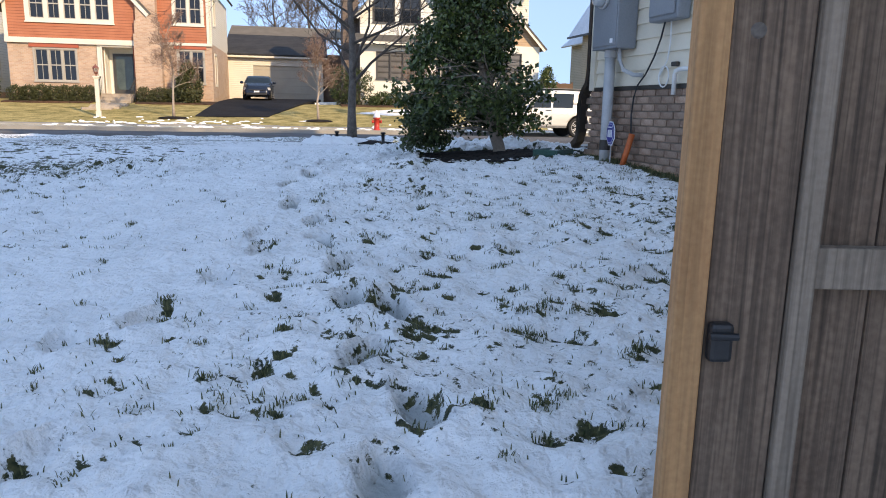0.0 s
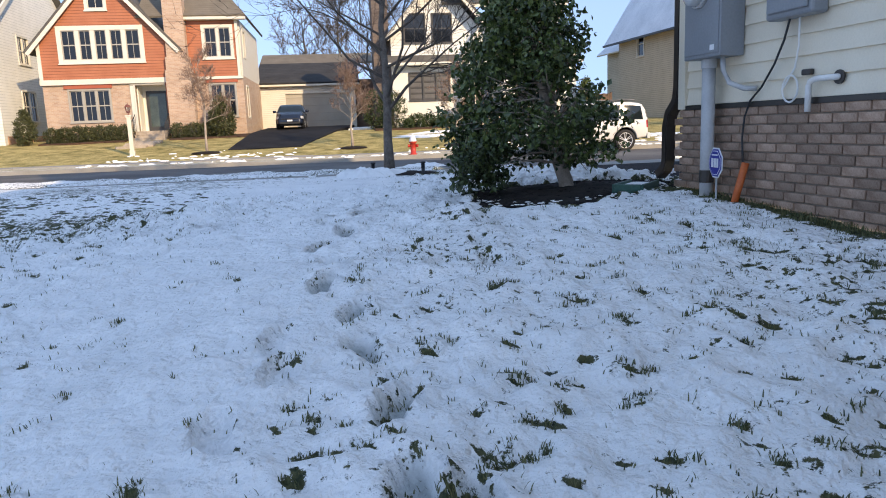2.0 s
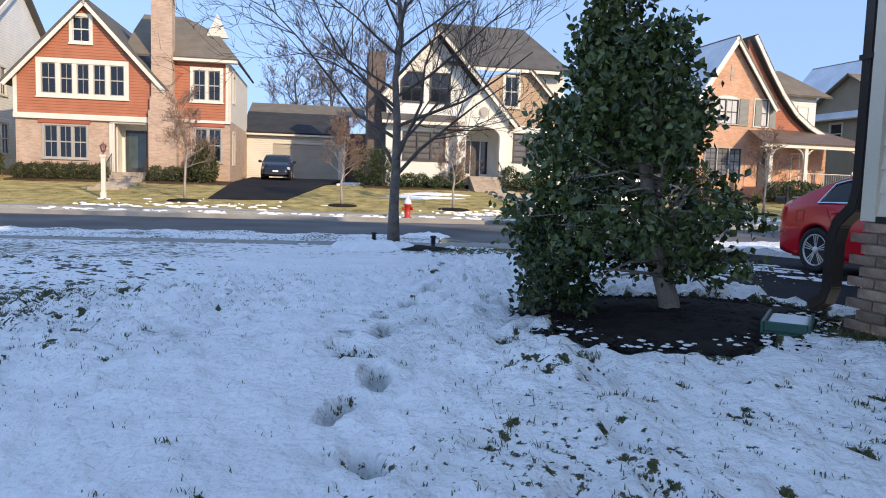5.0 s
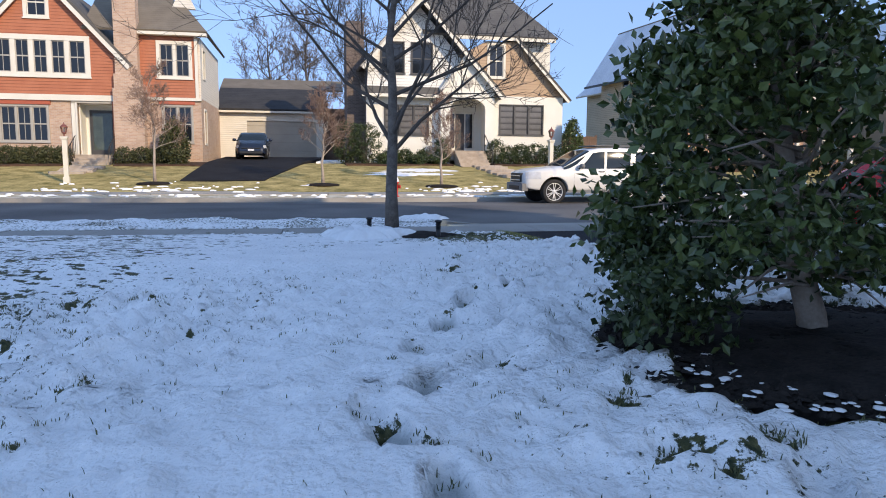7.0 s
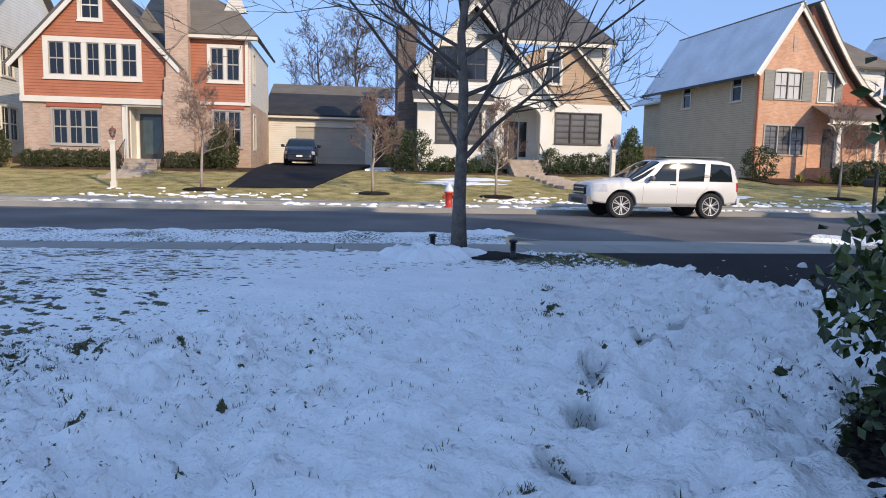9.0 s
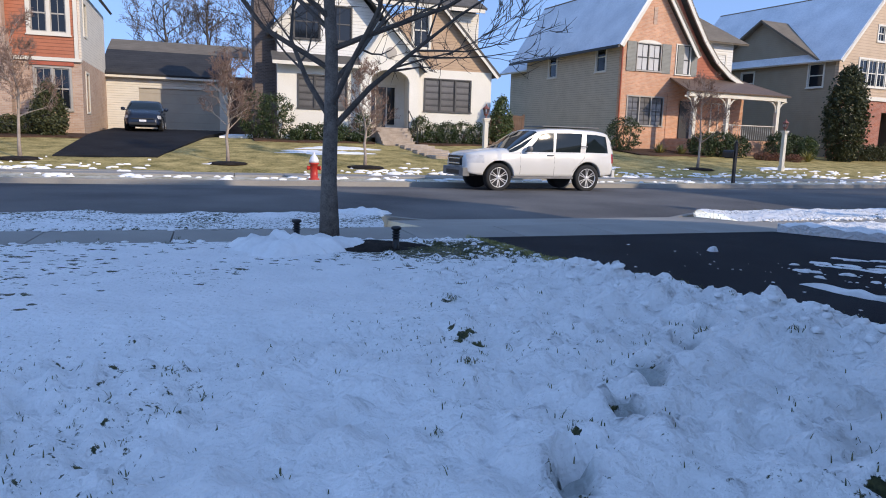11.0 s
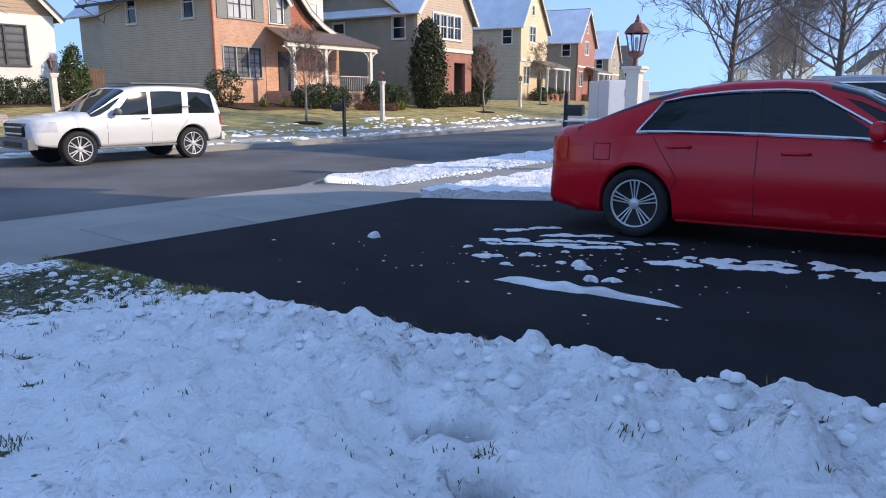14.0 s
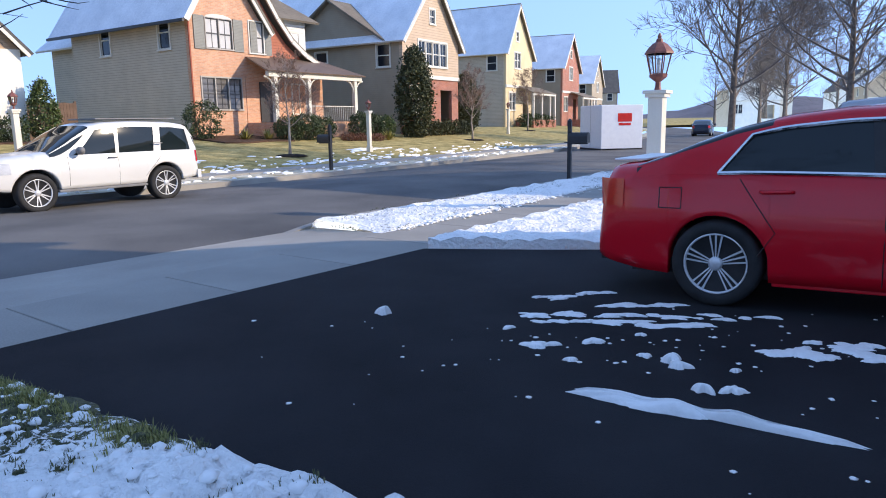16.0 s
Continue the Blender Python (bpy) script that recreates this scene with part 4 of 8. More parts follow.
def house_white():
    h = house_base("house", 2, 45, 0.22, "white painted house with steep gables and an arched porch")
    zb = 1.2
    xl, xr = -7.55, 3.6
    # ground floor
    wl, wr = hole(-6.55, -4.2, 2.95, 4.5), hole(-0.1, 2.4, 3.05, 4.65)
    part("wall", wall_bm([(xl, zb - 1), (-3.6, zb - 1), (-3.6, 5.2), (xl, 5.2)], [wl], 0.0, 0.25), M["paint_white"], h, "white painted brick")
    part("wall", wall_bm([(-0.75, zb - 1), (xr, zb - 1), (xr, 5.15), (-0.75, 5.15)], [wr], 0.0, 0.25), M["paint_white"], h, "white painted brick")
    window(h, *wl, units=3, trim="dark_frame", frame_mat="dark_frame", pane="glass_blind", edge=0.06, cols=1, rows=1)
    window(h, *wr, units=3, trim="dark_frame", frame_mat="dark_frame", pane="glass_blind", edge=0.06, cols=1, rows=1)
    # arched entrance bay
    cx, hw, spring, crown = -2.1, 0.98, 4.35, 4.95
    arc = [(cx - hw * math.cos(a), spring + (crown - spring) * math.sin(a)) for a in np.linspace(0, math.pi, 13)]
    bm = bmesh.new()
    for (xa, za), (xb, zb_) in zip(arc, arc[1:]):
        prism(bm, [(xa, za), (xb, zb_), (xb, 5.4), (xa, 5.4)], -0.6, -0.3)
    prism(bm, [(-3.62, zb - 1), (cx - hw, zb - 1), (cx - hw, 5.4), (-3.62, 5.4)], -0.6, -0.3)
    prism(bm, [(cx + hw, zb - 1), (-0.62, zb - 1), (-0.62, 5.4), (cx + hw, 5.4)], -0.6, -0.3)
    bmesh.ops.remove_doubles(bm, verts=bm.verts, dist=1e-4)
    part("wall", bm, M["paint_white"], h, "white arched porch front")
    part("porch_wall", boxes((-3.6, -3.5, -0.3, 1.2, zb - 1, 5.4), (-0.85, -0.75, -0.3, 1.2, zb - 1, 5.4), (-3.5, -0.85, 1.2, 1.3, zb - 1, 5.4), (-3.5, -0.85, -0.28, 1.2, 5.25, 5.35)), M["paint_white"], h)
    part("porch_floor", boxes((-3.55, -0.8, -0.75, 1.2, 1.6, 2.12)), M["stone_step"], h)
    d = part("door", boxes((-2.95, -1.3, 1.12, 1.2, 2.13, 4.35)), M["white_trim"], h, "dark glazed front door in a white frame")
    part("pane", boxes((-2.85, -2.45, 1.1, 1.12, 2.3, 4.2), (-1.8, -1.4, 1.1, 1.12, 2.3, 4.2)), M["glass_window"], d)
    part("leaf", boxes((-2.38, -1.88, 1.08, 1.12, 2.15, 4.2)), M["dark_frame"], d)
    # big gable, over the left and the entrance, with a long right slope
    apx, apz = -4.75, 9.9
    left_e, right_e = (xl, 7.0), (-0.62, 5.25)
    up = hole(-6.75, -5.55, 6.2, 7.8)
    up2 = hole(-5.1, -4.0, 6.2, 7.8)
    part("wall", wall_bm([(xl, 5.2), (-0.75, 5.2), (apx, apz - 0.1), (xl, 7.0)], [up2, up], -0.05, 0.25), M["white_siding"], h, "white siding in the large gable")
    window(h, *up2, y=-0.05, units=1, trim="dark_frame", frame_mat="dark_frame", edge=0.06)
    window(h, *up, y=-0.05, units=1, trim="dark_frame", frame_mat="dark_frame", edge=0.06)
    part("vent", lathe(bmesh.new(), [(0.28, 0), (0.28, 0.05), (0.05, 0.07)], 16, Matrix.Translation((-2.1, -0.62, 5.75)) @ Matrix.Rotation(radians(90), 4, "X")), M["grey_trim"], h)
    bm = prism(bmesh.new(), [(-3.62, 5.4), (-0.62, 5.4), (-2.3, 7.1)], -0.6, -0.06)
    part("wall", bm, M["paint_white"], h)
    bm = bmesh.new()
    gable_trim(bm, [(xl - 0.4, 6.4), (apx, apz + 0.25), (-0.1, 5.0)], 0.24, -1.0, -0.92)
    gable_trim(bm, [(-3.7, 5.15), (-2.25, 7.3)], 0.18, -0.72, -0.66)
    part("rake_board", bm, M["white_trim"], h)
    bm = bmesh.new()
    slab(bm, (xl - 0.45, -1.0, 6.4), (apx, -1.0, apz + 0.3), (apx, 8, apz + 0.3), (xl - 0.45, 8, 6.4))
    slab(bm, (-0.05, -1.0, 5.02), (apx, -1.0, apz + 0.3), (apx, 8, apz + 0.3), (-0.05, 8, 5.02))
    part("roof", bm, M["roof_grey"], h, "dark grey shingle roof")
    # left bay roof over the window
    bm = bmesh.new()
    slab(bm, (xl - 0.3, -0.7, 5.05), (-3.6, -0.7, 5.05), (-3.6, 0.0, 5.55), (xl - 0.3, 0.0, 5.55), 0.08)
    part("pent_roof", bm, M["roof_grey"], h)
    part("eave_board", boxes((xl - 0.3, -3.65, -0.74, -0.68, 4.9, 5.06)), M["white_trim"], h)
    # right gable, tan siding
    uw = hole(-0.75, 0.05, 6.2, 7.9)
    part("wall", wall_bm([(-0.6, 5.15), (xr, 5.15), (0.95, 8.1), (-0.9, 8.1), (-2.6, 7.2)], [uw], 0.05, 0.2), M["tan_siding"], h, "tan wood-look siding in the small gable")
    window(h, *uw, y=0.05, units=1, trim="cream_trim", frame_mat="cream_trim", edge=0.13)
    bm = bmesh.new()
    gable_trim(bm, [(0.75, 8.35), (xr + 0.35, 4.98)], 0.22, -0.35, -0.29)
    part("rake_board", bm, M["white_trim"], h)
    part("eave_board", boxes((-3.0, 3.0, -0.25, -0.18, 8.12, 8.36)), M["cream_trim"], h)
    part("wall", boxes((0.95, 3.0, 0.6, 0.8, 6.5, 8.2)), M["cream_siding"], h)
    bm = bmesh.new()
    slab(bm, (0.7, -0.36, 8.4), (xr + 0.4, -0.36, 5.0), (xr + 0.4, 6, 5.0), (0.7, 6, 8.4))
    slab(bm, (-4.5, -0.3, 8.36), (3.1, -0.3, 8.36), (1.2, 3.6, 11.4), (-4.5, 3.6, 11.4))
    slab(bm, (3.1, -0.3, 8.36), (3.1, 8, 8.36), (1.2, 6, 11.4), (1.2, 3.6, 11.4))
    part("roof", bm, M["roof_grey"], h, "dark grey shingle roof")
    part("wall", boxes((xr - 0.2, xr, 0.26, 9, zb - 1, 5.1), ), M["paint_white"], h)
    part("wall", boxes((xl, xl + 0.2, 0.26, 9, zb - 1, 7.0)), M["brick_dark"], h, "dark brick side wall")
    part("chimney", boxes((xl - 0.95, xl, 1.0, 2.6, zb - 1, 9.0)), M["brick_dark"], h, "dark brick chimney")
    # steps
    part("porch_step", stairs_bm(-2.9, -1.3, -0.76, 2.12, 1.15), M["stone_step"], h)
    bm = bmesh.new()
    tube(bm, [(-1.2, -0.8, 3.0), (-1.2, -2.3, 2.1), (-1.2, -2.3, 1.2)], 0.025, 6)
    tube(bm, [(-1.2, -0.8, 2.1), (-1.2, -0.8, 3.0)], 0.02, 6)
    part("railing", bm, M["iron"], h)
    return h


def shuttered(h, x0, x1, z0, z1, y, w_):
    for a, b in ((x0 - w_ - 0.1, x0 - 0.1), (x1 + 0.1, x1 + w_ + 0.1)):
        part("shutter", boxes((a, b, y - 0.05, y, z0 - 0.08, z1 + 0.08)), M["shutter"], h)


def house_orange():
    h = house_base("house", 12.9, 46.4, 0.28, "orange brick house with a metal porch roof and grey shutters")
    zb, eave = 1.3, 7.45
    xl, xr = 0.0, 5.1
    ax, apex = 2.1, 10.6
    holes = [hole(1.0, 2.6, 5.75, 7.2), hole(0.55, 3.0, 2.75, 4.3), hole(3.75, 4.7, 5.7, 7.3)]
    part("wall", wall_bm([(xl, zb - 1.3), (xr, zb - 1.3), (xr, 6.6), (ax, apex), (xl, eave)], holes, 0.0, 0.25), M["brick_orange"], h, "sunlit orange brick front")
    window(h, *holes[0], units=2, trim="grey_trim", frame_mat="dark_frame", pane="glass_bright", edge=0.05)
    window(h, *holes[1], units=3, trim="grey_trim", frame_mat="dark_frame", pane="glass_blind", edge=0.07)
    window(h, *holes[2], units=1, trim="white_trim", frame_mat="dark_frame", pane="glass_bright", edge=0.07)
    shuttered(h, 1.0, 2.6, 5.75, 7.2, 0.0, 0.62)
    shuttered(h, 4.35, 4.7, 5.7, 7.2, 0.0, 0.45)
    bm = bmesh.new()
    arc = [(1.8 + 0.85 * math.cos(a), 7.2 + 0.22 * math.sin(a)) for a in np.linspace(0, math.pi, 9)]
    prism(bm, arc, -0.03, 0.0)
    part("arch", bm, M["white_trim"], h)
    part("niche", boxes((1.95, 2.2, -0.03, 0.0, 8.3, 9.2)), M["brick_tan"], h)
    # right gable, red shakes, with a swept eave
    sweep = [(3.3, 10.9), (4.6, 8.9), (5.6, 7.5), (6.6, 6.4), (7.6, 5.7), (8.6, 5.25)]
    bm = bmesh.new()
    for (xa, za), (xb, zb_) in zip(sweep, sweep[1:]):
        prism(bm, [(max(xa, xr - 1.8), 4.6), (xb, 4.6), (xb, zb_), (max(xa, xr - 1.8), za)], 0.3, 0.5)
    bmesh.ops.remove_doubles(bm, verts=bm.verts, dist=1e-4)
    part("wall", bm, M["shakes_red"], h, "red shingle cladding under the swept gable")
    bm = bmesh.new()
    gable_trim(bm, [(p[0] + 0.25, p[1] + 0.2) for p in sweep], 0.25, -0.15, -0.05)
    gable_trim(bm, [(xl - 0.45, eave - 0.45), (ax, apex + 0.3), (xr + 0.1, 6.75)], 0.26, -0.4, -0.32)
    part("rake_board", bm, M["white_trim"], h)
    bm = bmesh.new()
    for (xa, za), (xb, zb_) in zip(sweep, sweep[1:]):
        slab(bm, (xa + 0.25, -0.15, za + 0.25), (xb + 0.25, -0.15, zb_ + 0.25), (xb + 0.25, 7, zb_ + 0.25), (xa + 0.25, 7, za + 0.25), 0.08)
    part("roof", bm, M["roof_brown"], h, "brown shingle roof with a swept eave")
    bm = bmesh.new()
    slab(bm, (xl - 0.5, -0.42, eave - 0.45), (ax, -0.42, apex + 0.35), (ax, 12, apex + 0.35), (xl - 0.5, 12, eave - 0.45))
    part("roof", bm, M["snow_roof"], h, "roof slope under thin snow")
    bm = bmesh.new()
    slab(bm, (xr + 0.1, -0.42, 6.8), (ax, -0.42, apex + 0.35), (ax, 12, apex + 0.35), (xr + 0.1, 12, 6.8))
    part("roof", bm, M["roof_brown"], h)
    # right rear block
    part("wall", boxes((7.2, 9.9, 2.0, 2.2, 4.6, 8.0)), M["white_siding"], h)
    window(h, 8.6, 9.3, 6.1, 7.3, 2.0, units=1, edge=0.12)
    bm = bmesh.new()
    slab(bm, (4.5, 1.4, 8.0), (10.6, 1.4, 8.0), (9.0, 4.5, 10.0), (4.5, 4.5, 10.0))
    part("roof", bm, M["roof_brown"], h)
    # left side wall
    sw = [hole(-2.4, -1.5, 5.75, 7.35), hole(-7.6, -6.7, 5.75, 7.35)]
    bm = wall_bm([(-10.5, zb - 1.3), (-0.26, zb - 1.3), (-0.26, eave - 0.2), (-10.5, eave - 0.2)], sw, 0, 0.2)
    mt = Matrix.Rotation(radians(-90), 4, "Z")
    bmesh.ops.transform(bm, matrix=mt, verts=bm.verts)
    part("wall", bm, M["beige_siding"], h, "beige lap siding in shade")
    for q in sw:
        window(h, *q, units=1, trim="white_trim", edge=0.09, m=mt, cols=1)
    part("wall", boxes((1.2, 1.4, 10.5, 15, zb - 1.3, 6.9)), M["beige_siding"], h)
    part("wall", boxes((0.2, 1.4, 10.3, 10.5, zb - 1.3, 6.9)), M["beige_siding"], h)
    bm = bmesh.new()
    slab(bm, (0.7, 11.5, 6.6), (3.5, 11.5, 8.9), (3.5, 16, 8.9), (0.7, 16, 6.6))
    part("roof", bm, M["snow_roof"], h)
    part("gutter", boxes((xl - 0.62, xl - 0.5, -0.42, 12, eave - 0.62, eave - 0.48)), M["iron"], h)
    part("downspout", tube(bmesh.new(), [(-0.06, -0.1, eave - 0.5), (-0.06, -0.1, zb)], 0.05, 6), M["door_red"], h)
    # porch
    p0, p1, yp = 3.3, 9.9, -2.0
    zf, ze = 2.05, 4.55
    part("porch_floor", boxes((p0, p1, yp - 0.1, 0.3, 0.6, zf)), M["brick_orange"], h)
    bm = bmesh.new()
    slab(bm, (p0 - 0.5, yp - 0.3, ze + 0.1), (p1 + 0.5, yp - 0.3, ze + 0.1), (p1 - 0.6, 0.3, ze + 1.05), (p0 + 0.2, 0.3, ze + 1.05), 0.07)
    part("porch_roof", bm, M["roof_metal"], h, "brown standing-seam metal porch roof")
    part("beam", boxes((p0 - 0.3, p1 + 0.3, yp - 0.15, yp + 0.1, ze - 0.2, ze + 0.08)), M["cream_trim"], h)
    for xx in (p0 + 0.2, (p0 + p1) / 2 - 0.7, p1 - 0.2):
        part("post", boxes((xx - 0.11, xx + 0.11, yp - 0.1, yp + 0.12, zf, ze - 0.2)), M["cream_trim"], h)
        bm = bmesh.new()
        for sg in (-1, 1):
            pts = [(xx + sg * (0.11 + 0.6 * (1 - math.cos(a))), yp, ze - 0.85 + 0.65 * math.sin(a)) for a in np.linspace(0, math.pi / 2, 7)]
            tube(bm, pts, 0.045, 6)
        part("bracket", bm, M["cream_trim"], h)
    part("wall", boxes((p0, p0 + 1.7, 0.02 - 0.05, 0.0, zf, ze), (p0 + 1.7, 9.4, 0.28, 0.3, zf, ze + 0.4)), M["brick_orange"], h)
    part("door", boxes((4.2, 5.15, -0.1, -0.05, zf, zf + 2.15)), M["iron"], h, "dark front door under the porch")
    window(h, 6.9, 8.0, zf + 0.5, zf + 2.1, 0.28, units=2, edge=0.08)
    bm = bmesh.new()
    tube(bm, [(5.6, yp, zf + 0.85), (p1 - 0.3, yp, zf + 0.85)], 0.025, 6)
    for k in range(26):
        xx = 5.6 + k * (p1 - 5.9) / 25
        tube(bm, [(xx, yp, zf + 0.05), (xx, yp, zf + 0.85)], 0.012, 4)
    part("railing", bm, M["cream_trim"], h)
    return h


def house_far(px, py, slope, label, front, side, zb, wid, eave, apex_x, apex_z, depth, roof="snow_roof", lower=None, triple=True, porch=False, chimney=False, gable2="white_trim", side_gable=0.0):
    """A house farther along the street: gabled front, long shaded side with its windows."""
    h = house_base("house", px, py, slope, label)
    up = hole(apex_x - 1.75, apex_x + 1.75, eave - 1.75, eave - 0.2) if triple else hole(apex_x - 0.75, apex_x + 0.75, eave - 1.6, eave - 0.1)
    lo = hole(0.9, 2.4, zb + 1.0, zb + 2.7)
    top = hole(apex_x - 0.3, apex_x + 0.3, eave + 1.0, eave + 1.9)
    mid = zb + 3.3
    part("wall", wall_bm([(0, mid), (wid, mid), (wid, eave - 0.2), (apex_x, apex_z), (0, eave)], [up, top], 0, 0.25), M[front], h)
    part("wall", wall_bm([(0, zb - 1.5), (wid, zb - 1.5), (wid, mid), (0, mid)], [lo, hole(wid - 2.4, wid - 0.9, zb, zb + 2.5)], 0.06, 0.25), M[lower or front], h)
    part("recess", boxes((wid - 2.45, wid - 0.85, 1.2, 1.3, zb, zb + 2.6)), M["grey_trim"], h)
    window(h, *up, units=4 if triple else 2, edge=0.12)
    window(h, *lo, y=0.06, units=2, edge=0.1)
    window(h, *top, units=1, edge=0.1)
    part("trim_band", boxes((-0.03, wid + 0.03, -0.06, 0.06, mid - 0.12, mid + 0.12)), M["white_trim"], h)
    bm = bmesh.new()
    gable_trim(bm, [(-0.4, eave - 0.4), (apex_x, apex_z + 0.25), (wid + 0.4, eave - 0.6)], 0.24, -0.4, -0.33)
    part("rake_board", bm, M["white_trim"], h)
    bm = bmesh.new()
    slab(bm, (-0.45, -0.4, eave - 0.4), (apex_x, -0.4, apex_z + 0.3), (apex_x, depth, apex_z + 0.3), (-0.45, depth, eave - 0.4))
    part("roof", bm, M[roof], h, "roof slope under thin snow")
    bm = bmesh.new()
    slab(bm, (wid + 0.45, -0.4, eave - 0.6), (apex_x, -0.4, apex_z + 0.3), (apex_x, depth, apex_z + 0.3), (wid + 0.45, depth, eave - 0.6))
    part("roof", bm, M["roof_brown"], h)
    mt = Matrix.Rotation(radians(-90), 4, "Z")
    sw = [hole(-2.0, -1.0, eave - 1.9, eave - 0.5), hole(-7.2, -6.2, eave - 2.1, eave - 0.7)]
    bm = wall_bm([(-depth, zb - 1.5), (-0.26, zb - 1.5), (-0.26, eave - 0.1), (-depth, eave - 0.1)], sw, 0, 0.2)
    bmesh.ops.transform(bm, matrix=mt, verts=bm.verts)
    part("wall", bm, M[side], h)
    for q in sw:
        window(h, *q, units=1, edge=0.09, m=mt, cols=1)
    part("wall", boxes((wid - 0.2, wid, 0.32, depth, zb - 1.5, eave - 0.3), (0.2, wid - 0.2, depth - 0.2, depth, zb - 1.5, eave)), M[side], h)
    # wing on the far side
    part("wall", boxes((wid, wid + 2.6, 1.6, 1.8, zb - 1.5, eave - 0.3)), M[gable2], h)
    bm = bmesh.new()
    slab(bm, (wid - 1.5, 1.1, eave - 0.3), (wid + 3.0, 1.1, eave - 0.3), (wid + 1.2, 4, eave + 1.4), (wid - 1.5, 4, eave + 1.4))
    part("roof", bm, M["roof_brown"], h)
    if side_gable:
        # cross gable over the long side
        g0, g1, gz_ = 1.4, depth - 3.0, eave + side_gable
        gm = (g0 + g1) / 2
        part("side_gable", prism(bmesh.new(), [(g0, eave - 0.1), (g1, eave - 0.1), (gm, gz_)], 0.0, 0.2, axis="x"), M[side], h)
        bm = bmesh.new()
        slab(bm, (-0.4, g0 - 0.4, eave - 0.35), (apex_x, g0 - 0.4, eave - 0.35), (apex_x, gm, gz_ + 0.15), (-0.4, gm, gz_ + 0.15))
        slab(bm, (-0.4, g1 + 0.4, eave - 0.35), (apex_x, g1 + 0.4, eave - 0.35), (apex_x, gm, gz_ + 0.15), (-0.4, gm, gz_ + 0.15))
        part("roof", bm, M["roof_brown"], h)
    if porch:
        bm = bmesh.new()
        slab(bm, (wid * 0.35, -1.9, zb + 2.7), (wid + 2.4, -1.9, zb + 2.7), (wid + 2.0, 0.0, zb + 3.4), (wid * 0.45, 0.0, zb + 3.4), 0.08)
        part("porch_roof", bm, M["roof_brown"], h)
        part("beam", boxes((wid * 0.36, wid + 2.3, -1.85, -1.65, zb + 2.45, zb + 2.62)), M["cream_trim"], h)
        for xx in (wid * 0.4, wid * 0.75, wid * 1.1, wid + 2.2):
            part("post", boxes((xx - 0.09, xx + 0.09, -1.84, -1.66, zb, zb + 2.45)), M["cream_trim"], h)
        part("porch_floor", boxes((wid * 0.36, wid + 2.3, -1.9, 0, zb - 1.2, zb)), M["brick_red"], h)
    if chimney:
        part("chimney", boxes((wid + 0.1, wid + 1.3, 2.2, 3.4, zb, apex_z + 0.6)), M["brick_red"], h, "red brick chimney")
    return h


def house_cream():
    """The neighbour whose sunlit side shows past the rust-red house."""
    h = house_base("house", -26.2, 39.0, 0.2, "cream-white sided house, half shaded by its neighbour")
    mt = Matrix.Rotation(radians(90), 4, "Z")
    sw = [hole(3.2, 4.6, 5.9, 7.4), hole(3.0, 4.8, 2.6, 4.3)]
    bm = wall_bm([(0.3, 0.2), (13, 0.2), (13, 8.0), (6.5, 12.5), (0.3, 8.0)], sw, 0, 0.2)
    bmesh.ops.transform(bm, matrix=mt, verts=bm.verts)
    part("wall", bm, M["white_siding"], h)
    for q in sw:
        window(h, *q, units=2, edge=0.1, m=mt)
    part("wall", boxes((-9, 0, 0.05, 0.28, 0.2, 8.0)), M["white_siding"], h)
    bm = bmesh.new()
    slab(bm, (0.4, -0.2, 7.85), (0.4, 6.5, 12.7), (-9, 6.5, 12.7), (-9, -0.2, 7.85))
    slab(bm, (0.4, 13.2, 7.85), (0.4, 6.5, 12.7), (-9, 6.5, 12.7), (-9, 13.2, 7.85))
    part("roof", bm, M["roof_grey"], h)
    bm = bmesh.new()
    prism(bm, [(-0.2, 7.6), (6.5, 12.5), (6.5, 12.75), (-0.2, 7.95)], 0.3, 0.42, axis="x")
    part("rake_board", bm, M["white_trim"], h)
    part("foundation", boxes((0.0, 0.04, 0.4, 13, 0.2, 1.75)), M["brick_orange"], h)
    return h


house_rust()
house_garage()
house_back()
house_white()
house_orange()
house_cream()
house_far(27.2, 48.2, 0.33, "taupe-sided house with a shaken gable and a row of windows", "tan_shakes", "taupe_siding", 1.6, 7.0, 7.4, 3.6, 11.4, 13, lower="brick_red", chimney=True, side_gable=2.5)
house_far(49.3, 60.9, 0.40, "yellow painted house with a steep gable and a corner porch", "paint_yellow", "beige_siding", 2.0, 7.0, 8.7, 2.9, 13.0, 13, triple=False, porch=True)
house_far(66.0, 68.0, 0.45, "red brick gabled house farther along the street", "brick_red", "taupe_siding", 2.0, 7.5, 8.4, 3.6, 12.0, 13, triple=False, porch=True)
house_far(92.0, 84.0, 0.5, "taupe house at the bend of the street", "taupe_siding", "taupe_siding", 2.0, 9, 8.0, 4.5, 12.0, 12, triple=False)


